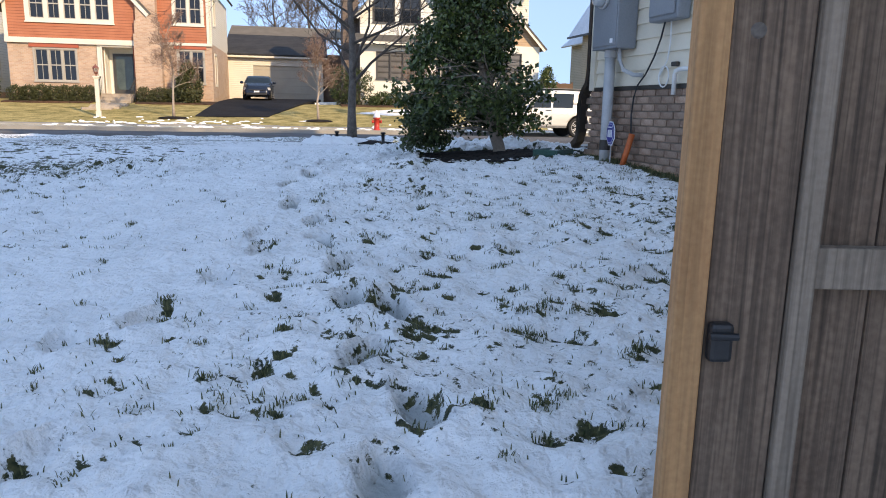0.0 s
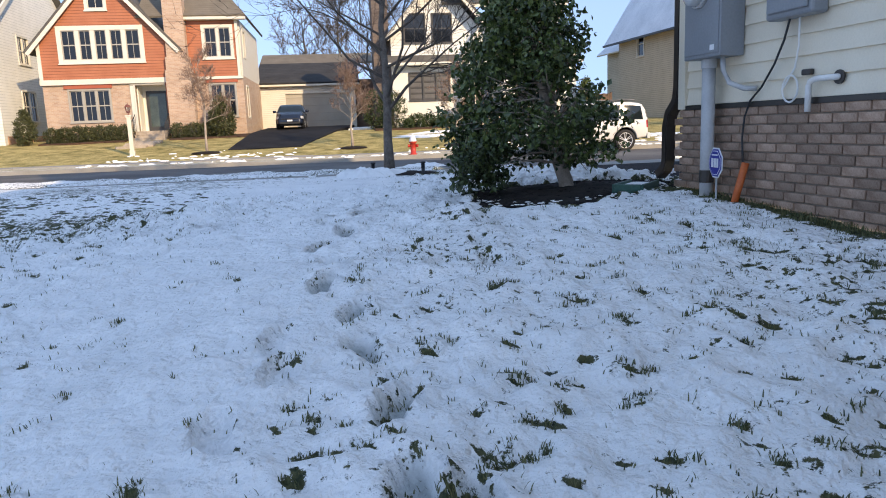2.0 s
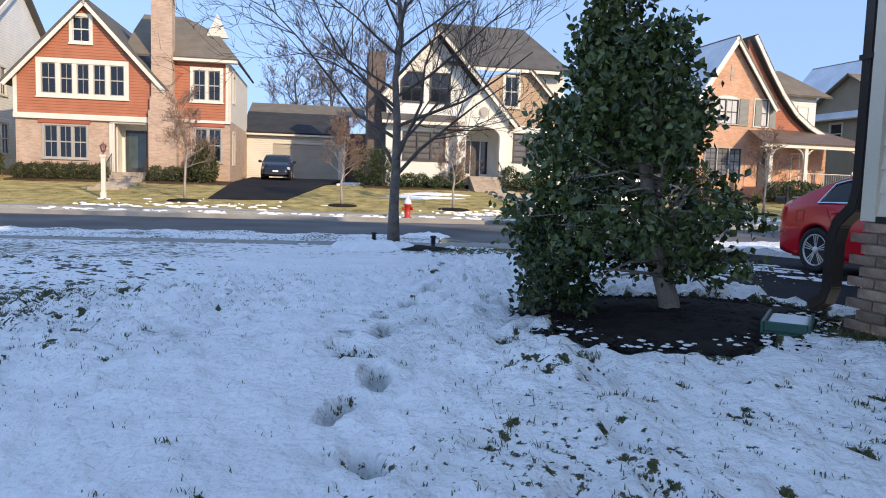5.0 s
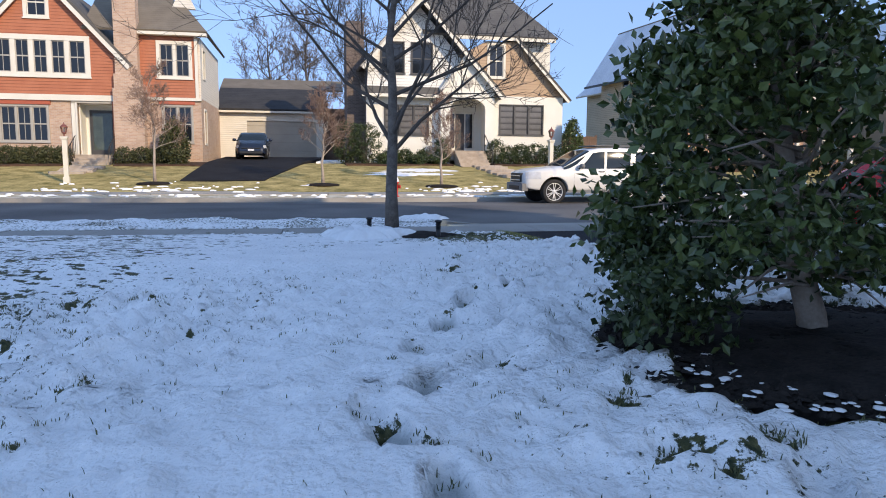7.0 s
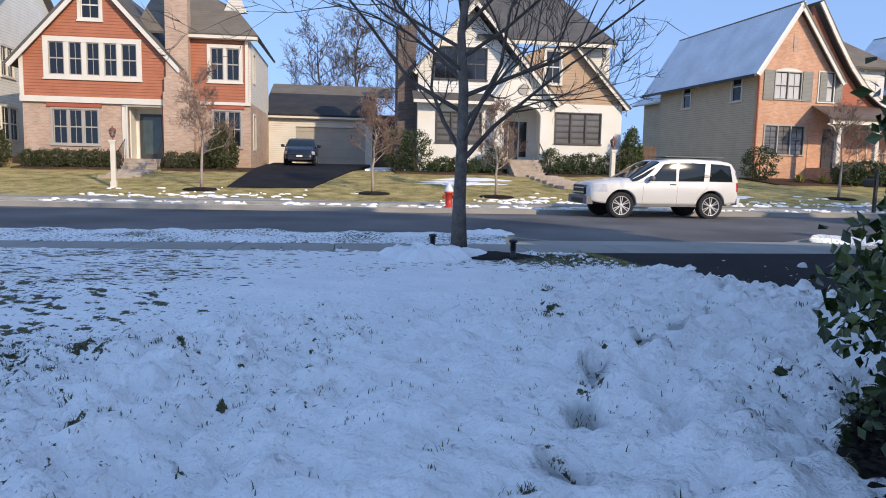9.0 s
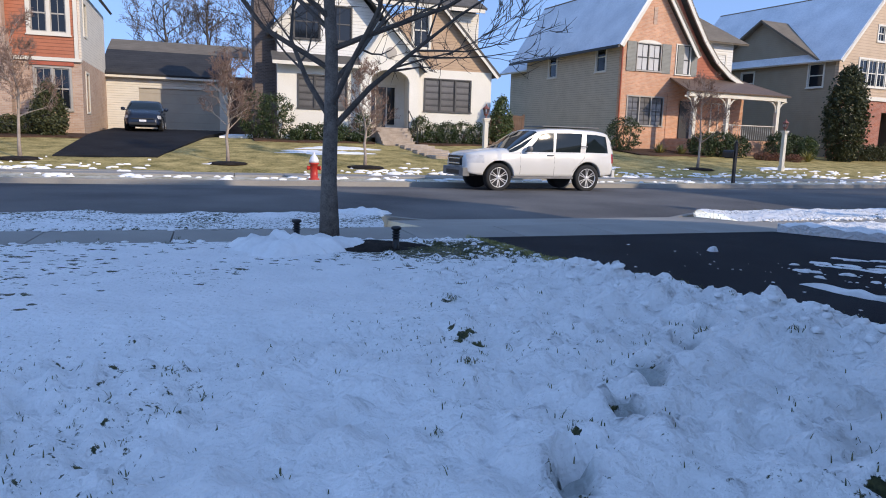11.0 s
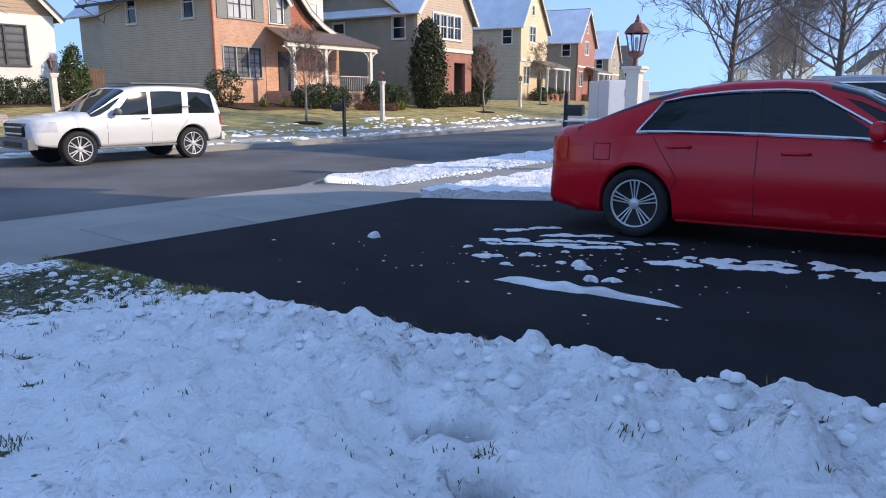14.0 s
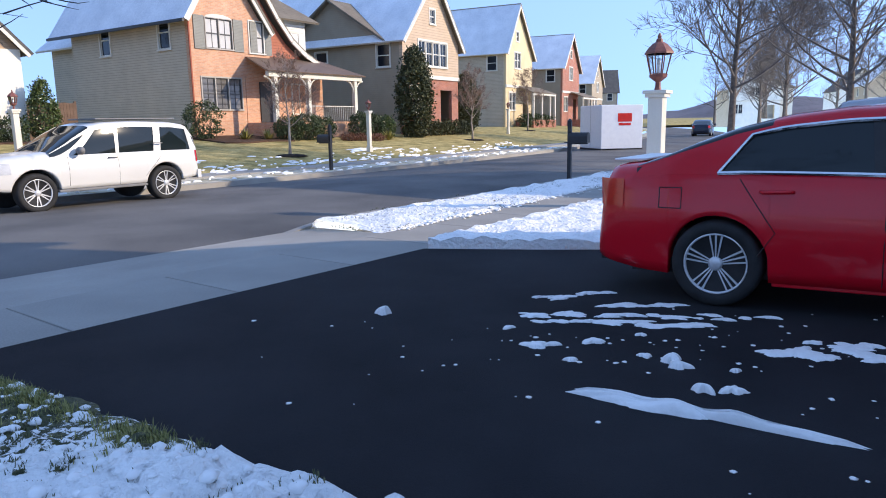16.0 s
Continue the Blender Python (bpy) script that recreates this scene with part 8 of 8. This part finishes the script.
def mailbox(x, y, z_, rz):
    t = thing("mailbox", pose(x, y, z_, rz=rz), "black mailbox on a black post beside the kerb", "mailbox", "mailboxes")
    part("post", boxes((-0.05, 0.05, -0.05, 0.05, -0.2, 1.5), bevel=0.006), M["iron"], t)
    part("finial", lathe(bmesh.new(), [(0.05, 1.5), (0.06, 1.53), (0.03, 1.56), (0.001, 1.6)], 10), M["iron"], t)
    part("bracket", boxes((-0.03, 0.03, -0.5, 0.05, 0.92, 0.98), bevel=0.006), M["iron"], t)
    prof = [(-0.11, 0.98), (0.11, 0.98), (0.11, 1.12)] + [(0.11 * math.cos(a), 1.12 + 0.11 * math.sin(a)) for a in np.linspace(0.2, math.pi - 0.2, 8)] + [(-0.11, 1.12)]
    part("box", prism(bmesh.new(), prof, -0.52, 0.0), M["iron"], t)
    part("tray", boxes((-0.14, 0.14, -0.52, 0.1, 0.955, 0.98)), M["iron"], t)
    return t


mailbox(14.15, 23.75, 0.34, 20)
mailbox(12.2, kerb_far_y(12.2) + 0.7, 0.32, 195)


def hydrant(x, y, z_):
    t = thing("fire_hydrant", pose(x, y, z_), "red fire hydrant with a white top on the far verge", "hydrant")
    part("barrel", lathe(bmesh.new(), [(0.16, 0), (0.16, 0.05), (0.11, 0.06), (0.11, 0.46), (0.15, 0.47), (0.15, 0.52), (0.10, 0.53)], 18), M["hydrant_red"], t, smooth=True)
    part("bonnet", lathe(bmesh.new(), [(0.15, 0.52), (0.14, 0.58), (0.10, 0.68), (0.05, 0.74), (0.035, 0.76), (0.035, 0.82), (0.001, 0.82)], 18), M["sign_white"], t, "white bonnet", smooth=True)
    for a in (0, 90, 180):
        m_ = Matrix.Rotation(radians(a), 4, "Z") @ Matrix.Translation((0.09, 0, 0.36)) @ Matrix.Rotation(radians(90), 4, "Y")
        part("outlet", lathe(bmesh.new(), [(0.055, 0), (0.055, 0.07), (0.07, 0.075), (0.07, 0.11), (0.02, 0.12), (0.001, 0.13)], 12, m_), M["hydrant_red"], t, smooth=True)
    return t


M["hydrant_red"] = material("hydrant_red", (0.42, 0.025, 0.015), (0.55, 0.05, 0.03), 0.45, 6, bump=0.1)
hydrant(-2.95, kerb_far_y(-2.95) + 0.7, 0.32)


def path_light(x, y):
    t = thing("path_light", pose(x, y, lawn_z(x, y) - 0.05), "black cylindrical path light beside the tree bed", "path light", "path lights")
    part("stem", tube(bmesh.new(), [(0, 0, 0), (0, 0, 0.22)], 0.035, 14), M["iron"], t, smooth=True)
    part("louvre", lathe(bmesh.new(), [(0.03, 0.22), (0.048, 0.23), (0.03, 0.245), (0.048, 0.26), (0.03, 0.275), (0.048, 0.29), (0.03, 0.305), (0.048, 0.32)], 14), M["black_plastic"], t)
    part("cap", lathe(bmesh.new(), [(0.055, 0.32), (0.055, 0.345), (0.03, 0.355), (0.001, 0.357)], 14), M["iron"], t, smooth=True)


path_light(-2.5, 16.2)
path_light(-1.40, 15.55)

# bed round the street tree, with a heap of snow on one side
vv, ff = [], []
for i in range(9):
    for k in range(40):
        a = k * math.tau / 40
        r = (0.78 + 0.12 * math.sin(3 * a) + 0.06 * math.sin(8 * a)) * i / 8
        x, y = -1.78 + r * 1.15 * math.cos(a), 15.75 + r * 0.62 * math.sin(a)
        vv.append((x, y, lawn_z(x, y) + 0.12 * (1 - (i / 8) ** 2) - 0.03 * (i / 8) ** 6 + 0.02 * noise.noise(Vector((x, y, 0)) * 8)))
for i in range(8):
    for k in range(40):
        a, b = i * 40 + k, i * 40 + (k + 1) % 40
        ff.append((a, a + 40, b + 40, b))
tagged(sheet("ground_tree_bed", vv, ff, M["mulch"]), "dark mulch bed round the street tree", "mulch bed", kind="structure")


def snow_patch(name, x, y, lx, ly, rz, h, seed, z_fn, label, category="snow", group="snow on the driveway"):
    """Ragged flat patch or heap of left-over snow."""
    rng = random.Random(seed)
    ph = [rng.uniform(0, 6) for _ in range(4)]
    vv, ff = [], []
    segs_, rr = 84, 6
    c_, s_ = math.cos(radians(rz)), math.sin(radians(rz))
    for i in range(rr + 1):
        for k in range(segs_):
            a = k * math.tau / segs_
            rag = 1 + 0.22 * math.sin(3 * a + ph[0]) + 0.16 * math.sin(5 * a + ph[1]) + 0.34 * noise.noise(Vector((3.1 * math.cos(a), 3.1 * math.sin(a), ph[2]))) + 0.26 * noise.noise(Vector((8 * math.cos(a), 8 * math.sin(a), ph[3])))
            rag = max(0.25, rag)
            r = rag * i / rr
            u, v = lx / 2 * r * math.cos(a), ly / 2 * r * math.sin(a)
            px_, py_ = x + u * c_ - v * s_, y + u * s_ + v * c_
            e = i / rr
            z_ = z_fn(px_, py_) + h * (1 - e ** 3) * (0.75 + 0.6 * noise.noise(Vector((px_, py_, seed)) * 6)) - 0.012 * e ** 8 + 0.004
            vv.append((px_ - x, py_ - y, z_ - z_fn(x, y)))
    for i in range(rr):
        for k in range(segs_):
            a, b = i * segs_ + k, i * segs_ + (k + 1) % segs_
            ff.append((a, a + segs_, b + segs_, b))
    ob = sheet(name, vv, ff, M["snow"])
    ob.location = (x, y, z_fn(x, y))
    return tagged(ob, label, category, group)


dz = lambda x, y: drive_z(y)
snow_patch("snow_heap", -2.52, 15.5, 1.5, 0.95, 5, 0.27, 1, lawn_z, "heap of snow beside the street tree", group="snow heaps")
snow_patch("snow_heap", -1.7, 19.8, 0.9, 0.5, 10, 0.12, 2, lambda x, y: 0.36, "heap of snow at the end of the grass strip", group="snow heaps")
snow_patch("snow_ridge", 2.31, 13.20, 1.24, 0.12, -74.5, 0.06, 3, dz, "long narrow ridge of snow on the asphalt")
rng = random.Random(515)
RUNS = (((3.55, 15.38), (4.15, 15.02), 7), ((3.12, 15.1), (4.3, 13.62), 14), ((3.12, 14.8), (3.82, 13.92), 12), ((3.72, 14.85), (4.25, 14.3), 6),
        ((3.5, 13.3), (4.2, 12.6), 9), ((3.75, 13.2), (4.45, 12.2), 10), ((4.1, 12.5), (4.6, 11.6), 8))
for (xa, ya), (xb, yb), n in RUNS:
    along = math.degrees(math.atan2(yb - ya, xb - xa))
    for k in range(n):
        f = (k + rng.uniform(0.1, 0.9)) / n
        x, y = xa + (xb - xa) * f + rng.gauss(0, 0.03), ya + (yb - ya) * f + rng.gauss(0, 0.03)
        wide = xa > 3.4 and ya < 13.4
        lx = rng.uniform(0.08, 0.30) * (1.2 if wide else 1.0)
        if wide:
            x, y = x + rng.gauss(0, 0.09), y + rng.gauss(0, 0.06)
        snow_patch("snow_patch", x, y, lx, lx * (rng.uniform(0.4, 0.8) if wide else rng.uniform(0.22, 0.5)), along + rng.gauss(0, 25 if wide else 9), rng.uniform(0.008, 0.022), 100 + len(bpy.data.objects), dz, "ragged patch of melting snow on the asphalt")
for x, y, lx, h in ((2.41, 15.86, 0.11, 0.07), (2.62, 14.45, 0.17, 0.035), (2.72, 14.38, 0.1, 0.03), (2.95, 14.23, 0.15, 0.03), (2.96, 13.65, 0.14, 0.06), (2.9, 13.56, 0.13, 0.04), (2.65, 13.27, 0.12, 0.05), (2.75, 13.16, 0.14, 0.03),
                    (2.8, 14.87, 0.09, 0.02), (2.55, 14.09, 0.08, 0.02), (2.93, 13.82, 0.09, 0.025), (3.3, 14.1, 0.08, 0.02), (3.05, 13.3, 0.06, 0.02)):
    snow_patch("snow_patch", x, y, lx, lx * 0.7, rng.uniform(-70, 10), h, int(x * 900 + y * 70), dz, "small lump of snow on the asphalt")


def lumps(name, n, where, size, mat, seed, label, category, tall=1.0):
    """Rounded uneven lumps scattered on the ground."""
    rng = random.Random(seed)
    vv, ff = [], []
    for _ in range(n):
        x, y, z_ = where(rng)
        s = size * rng.uniform(0.35, 1.5)
        b = len(vv)
        for zz, rr in ((-0.2, 0.8), (0.25, 1.0), (0.65, 0.6)):
            for k in range(7):
                a = k * math.tau / 7 + rng.uniform(-0.2, 0.2)
                q = s * rr * rng.uniform(0.75, 1.25)
                vv.append((x + q * math.cos(a), y + q * math.sin(a), z_ + tall * s * zz * rng.uniform(0.7, 1.1)))
        vv.append((x, y, z_ + tall * s * 0.75))
        for i in range(2):
            for k in range(7):
                ff.append((b + i * 7 + k, b + i * 7 + (k + 1) % 7, b + (i + 1) * 7 + (k + 1) % 7, b + (i + 1) * 7 + k))
        ff += [(b + 14 + k, b + 14 + (k + 1) % 7, b + 21) for k in range(7)]
    return tagged(sheet(name, vv, ff, mat), label, category, kind="stuff")


def crumbs(rng):
    x = rng.gauss(3.2, 0.8)
    y = 13.6 - (x - 3.2) * 0.6 + rng.gauss(0, 0.8)
    return x, y, drive_z(y)


lumps("snow_crumbs", 110, crumbs, 0.014, M["snow"], 7, "crumbs of snow on the asphalt", "snow", 0.5)


def bank_crumbs(rng):
    y = rng.uniform(9.5, 16)
    u = 0.08 + abs(rng.gauss(0.2, 0.4))
    x = drive_edge_x(y) - u
    return x, y, drive_z(y) + 0.02 if u < 0.2 else max(drive_z(y) + 0.02, lawn_z(x, y) + snow_relief(x, y, u)) - 0.008


lumps("snow_lumps", 900, bank_crumbs, 0.028, M["snow"], 9, "loose lumps of snow along the driveway", "snow")


def bed_snow(rng):
    a = rng.uniform(-2.9, 0.4)
    r = 1.06 - abs(rng.gauss(0, 0.3)) + 0.08 * math.sin(5 * a) + 0.05 * math.sin(13 * a)
    x, y = BED[0] + BED[2] * r * math.cos(a), BED[1] + BED[2] * r * math.sin(a)
    return x, y, lawn_z(x, y) + 0.02


lumps("snow_bits", 230, bed_snow, 0.021, M["snow"], 12, "bits of snow on the mulch", "snow", 0.35)


# ---------------------------------------------------------------- grass through the snow
def blades(name, n, where, label, seed, size=0.06, mat="grass_blade"):
    rng = random.Random(seed)
    vv, ff = [], []
    for _ in range(n):
        x, y, z_, k = where(rng)
        for _ in range(k):
            px_, py_ = x + rng.gauss(0, 0.02), y + rng.gauss(0, 0.02)
            a = rng.uniform(0, math.tau)
            l = size * rng.uniform(0.5, 1.2)
            s = Vector((-math.sin(a), math.cos(a), 0)) * 0.0028
            lean_ = Vector((math.cos(a), math.sin(a), 0)) * l * rng.uniform(0.2, 0.9)
            b = len(vv)
            p = Vector((px_, py_, z_ - 0.01))
            vv += [p - s, p + s, p + lean_ * 0.5 + Vector((0, 0, l * 0.7)) + s * 0.7, p + lean_ * 0.5 + Vector((0, 0, l * 0.7)) - s * 0.7, p + lean_ + Vector((0, 0, l))]
            ff += [(b, b + 1, b + 2, b + 3), (b + 3, b + 2, b + 4)]
    return tagged(sheet(name, vv, ff, M[mat], smooth=False), label, "grass", kind="stuff")


def on_lawn(rng):
    while True:
        y = rng.uniform(1.4, 16.4)
        x = drive_edge_x(y) - 0.1 - rng.random() ** 1.3 * 8.5
        u = drive_edge_x(y) - x
        if sidewalk_y(x) < y + 0.1 or bed_r(x, y) < 1.02:
            continue
        b = bareness(x, y, u)
        if rng.random() < max(0.06, (b - 0.06) * 2.8):
            return x, y, lawn_z(x, y) + snow_relief(x, y, u), rng.choice((1, 1, 2, 3, 6))


def on_tuft(rng):
    while True:
        tx, ty, tr = rng.choice(TUFTS.all)
        x, y = tx + rng.gauss(0, tr * 0.6), ty + rng.gauss(0, tr * 0.6)
        if sidewalk_y(x) > y + 0.1 and bed_r(x, y) > 1.02 and drive_edge_x(y) - x > 0.05:
            return x, y, lawn_z(x, y) + snow_relief(x, y, drive_edge_x(y) - x) + 0.012, rng.choice((3, 5, 8))


blades("grass_clumps", 2 * len(TUFTS.all), on_tuft, "clumps of green grass breaking through the snow", 81, 0.027)
blades("grass_tufts", 9000, on_lawn, "grass blades standing through the snow", 77, 0.028)


def on_footprints(rng):
    fx, fy, ang, deep = rng.choice(FOOTPRINTS)
    x, y = fx + rng.gauss(0, 0.07), fy + rng.gauss(0, 0.10) + 0.06
    return x, y, lawn_z(x, y) - 0.02, rng.choice((2, 4, 8))


blades("trodden_grass", 60, on_footprints, "green grass showing in the footprints", 78, 0.026)


def at_corner(rng):
    if rng.random() < 0.55:
        x, y = rng.gauss(0.02, 0.13), rng.gauss(15.9, 0.35)
    elif rng.random() < 0.5:
        x, y = rng.gauss(0.24, 0.1), rng.gauss(14.65, 0.17)
    else:
        x, y = rng.gauss(-0.7, 0.6), rng.gauss(15.5, 0.3)
    y = min(y, sidewalk_y(x) - 0.08)
    x = min(x, drive_edge_x(y) - 0.12 - 0.1 * rng.random())
    return x, y, lawn_z(x, y) + 0.02, 4


blades("corner_grass", 1100, at_corner, "yellow-green turf at the driveway's corner", 82, 0.045, "turf_blade")


def at_wall(rng):
    y = rng.uniform(1.5, 8.1)
    x = drive_edge_x(y) - abs(rng.gauss(0, 0.10)) - 0.02
    return x, y, lawn_z(x, y) + 0.01, 5


blades("wall_grass", 900, at_wall, "turf along the foot of the brick wall", 79, 0.04)


def on_verge(rng):
    x = rng.choice((rng.uniform(-9, -1.4), rng.uniform(5.2, 13)))
    y = sidewalk_y(x) + WALK_W + rng.random() * 2.2
    return x, y, 0.36, 4


blades("verge_grass", 900, on_verge, "grass through the snow on the kerb strip", 80, 0.03)

# ---------------------------------------------------------------- container and distance
ct = thing("storage_container", pose(32.3, 35.6, 0.22, rz=-30), "white portable storage container on the street", "container")
part("body", boxes((-1.2, 1.2, -0.9, 2.2, 0.1, 2.45), bevel=0.03), M["sign_white"], ct)
part("skid", boxes((-1.2, -1.0, -0.9, 2.2, 0, 0.1), (1.0, 1.2, -0.9, 2.2, 0, 0.1)), M["iron"], ct)
part("emblem", boxes((-0.25, 0.55, -0.915, -0.9, 1.55, 2.0), (-0.2, 0.5, -0.915, -0.9, 1.35, 1.48)), M["lamp_red"], ct, "red lettering block")
part("seam", boxes((-1.205, -1.2, 0.6, 0.63, 0.15, 2.4)), M["grey_trim"], ct)

for i, (x, y, sl, lab, f_, s_) in enumerate(((118, 98, 0.9, "distant grey house", "taupe_siding", "beige_siding"), (128, 80, -1.2, "distant cream house", "white_siding", "beige_siding"), (150, 92, -1.2, "distant brick house", "brick_tan", "taupe_siding"), (138, 60, -1.6, "distant tan house", "tan_shakes", "taupe_siding"), (165, 75, -1.4, "distant white house", "white_siding", "white_siding"), (170, 55, -1.6, "distant grey-brown house", "taupe_siding", "taupe_siding"), (140, 38, -2.2, "distant beige house", "beige_siding", "beige_siding"))):
    house_far(x, y, sl, lab + " at the end of the street", f_, s_, 1.6, 9, 7.5, 4.5, 11.5, 12, triple=False, roof="snow_roof" if i % 2 else "roof_grey")
house_far(74, 20, 0.3, "grey-sided neighbouring house with a snowy roof", "taupe_siding", "taupe_siding", 1.2, 9, 6.5, 4.5, 10.0, 12, triple=False, roof="snow_roof")
rng = random.Random(90)
for i in range(7):
    a = radians(rng.uniform(8, 30))
    d = rng.uniform(75, 115)
    bare_tree("woodland_tree", d * math.cos(a), 12 + d * math.sin(a), 0.8, rng.uniform(7, 11), 0.2, 400 + i, "distant leafless tree beyond the street", bark="bark", twig="twig_red", clear=0.25, spread=0.8, levels=3, limbs=14)
vv, ff = [], []
for i in range(90):
    a = radians(-5 + i * 1.2)
    h_ = 15 + 9 * math.sin(i * 0.31) + 9 * noise.noise(Vector((i * 0.4, 0, 0)))
    for r, z_ in ((600, -5), (760, h_ * 0.75), (900, h_)):
        vv.append((r * math.cos(a), r * math.sin(a), z_))
for i in range(89):
    for k in range(2):
        a = i * 3 + k
        ff.append((a, a + 3, a + 4, a + 1))
M["hill"] = material("hill", (0.075, 0.07, 0.085), (0.14, 0.13, 0.15), 0.95, 0.03, bump=0.2, fine=0.3)
tagged(sheet("backdrop_hills", vv, ff, M["hill"]), "low wooded hills on the horizon", "hills", kind="structure")


# ---------------------------------------------------------------- across the street: garden steps and snow remains
def garden_steps(name, place, s0, d0, d1, width, n, label):
    """Broad stone treads down the bank, each a slab of its own."""
    st = thing(name, pose(0, 0, 0), label, "steps")
    rz = math.degrees(math.atan(place[2]))
    for k in range(n):
        d = d0 + (d1 - d0) * (k + 0.5) / n
        x, y, z_ = at_house(*place, s0 + 0.12 * math.sin(k * 2.1), d)
        half = (d1 - d0) / n / 2
        ob = part("tread", boxes((-width / 2, width / 2, -half - 0.03, half, -0.22, 0.09), bevel=0.02), M["stone_step"], st)
        ob.matrix_world = pose(x, y, z_, rz=rz)
    return st


garden_steps("garden_steps", H2, -1.55, 2.2, 7.4, 1.5, 8, "tan stone garden steps down to the sidewalk")
garden_steps("garden_steps", H1, -2.3, 2.2, 5.4, 1.4, 6, "tan stone garden steps down to the sidewalk")


def far_scrap(rng):
    x = rng.uniform(-16, 32)
    d = rng.choice((rng.gauss(0.9, 0.35), rng.gauss(3.6, 0.25), rng.gauss(4.3, 0.9)))
    if 0.7 < x + 9 < 5.5 and d > 2:
        x += 7
    y = kerb_far_y(x) + max(0.25, d)
    return x, y, far_z(x, y) + 0.005


def flat_scraps(name, n, where, size, seed, label):
    """Thin ragged rags of old snow, long along the street."""
    rng = random.Random(seed)
    vv, ff = [], []
    for _ in range(n):
        x, y, z_ = where(rng)
        s = size * rng.uniform(0.3, 1.0) ** 1.6 * 1.6
        b = len(vv)
        for rr, zz in ((1.0, -0.01), (0.8, 0.025), (0.4, 0.04)):
            for k in range(10):
                a = k * math.tau / 10
                q = s * rr * rng.uniform(0.6, 1.3)
                vv.append((x + q * math.cos(a) * 1.9, y + q * math.sin(a) * 0.55 + 0.2 * q * math.cos(a), z_ + zz))
        for i in range(2):
            for k in range(10):
                ff.append((b + i * 10 + k, b + i * 10 + (k + 1) % 10, b + (i + 1) * 10 + (k + 1) % 10, b + (i + 1) * 10 + k))
        ff.append(tuple(b + 20 + k for k in range(10)))
    return tagged(sheet(name, vv, ff, M["snow"]), label, "snow", kind="stuff")


flat_scraps("snow_scraps", 620, far_scrap, 0.085, 91, "scraps of old snow on the straw-coloured grass")
for i, (x, y, lx, ly, rz, h) in enumerate(((-3.0, 37.6, 3.4, 1.3, 12, 0.06), (-2.4, 39.6, 3.0, 1.5, 12, 0.06), (8.2, 36.8, 2.6, 0.7, 14, 0.05), (-1.35, 33.6, 1.0, 0.5, 12, 0.05), (-6.3, 33.2, 1.0, 0.4, 12, 0.05), (18.5, 40.0, 2.4, 0.8, 20, 0.06))):
    snow_patch("snow_patch", x, y, lx, ly, rz, h, 60 + i, far_z, "melting patch of snow on the lawn across the street", group="snow across the street")


def near_walk(rng):
    x = rng.choice((rng.uniform(-10, -1.6), rng.uniform(5.2, 12)))
    y = sidewalk_y(x) + rng.choice((rng.gauss(0.02, 0.07), WALK_W + rng.gauss(0, 0.09)))
    return x, y, 0.385


lumps("snow_lumps", 420, near_walk, 0.035, M["snow"], 93, "loose snow along the sidewalk's edges", "snow", 0.6)


# ---------------------------------------------------------------- board fence between the houses
def board_fence(x, y, z_, rz, length, height, label):
    t = thing("board_fence", pose(x, y, z_, rz=rz), label, "fence")
    n = int(length / 0.15)
    for k in range(n):
        part("board", boxes((0.15 * k, 0.15 * k + 0.142, 0, 0.022, -0.3, height + 0.015 * math.sin(k * 4.7))), M["fence_wood"], t)
    for zc in (0.35, height - 0.3):
        part("rail", boxes((0, 0.15 * n, 0.022, 0.06, zc, zc + 0.09)), M["fence_wood"], t)
    for xp in (0.0, length / 2, length - 0.1):
        part("post", boxes((xp, xp + 0.1, 0.06, 0.16, -0.4, height + 0.08)), M["fence_wood"], t)
    return t


board_fence(6.1, 49.0, 1.5, 12, 2.3, 1.62, "dark stained wooden board fence between two houses")
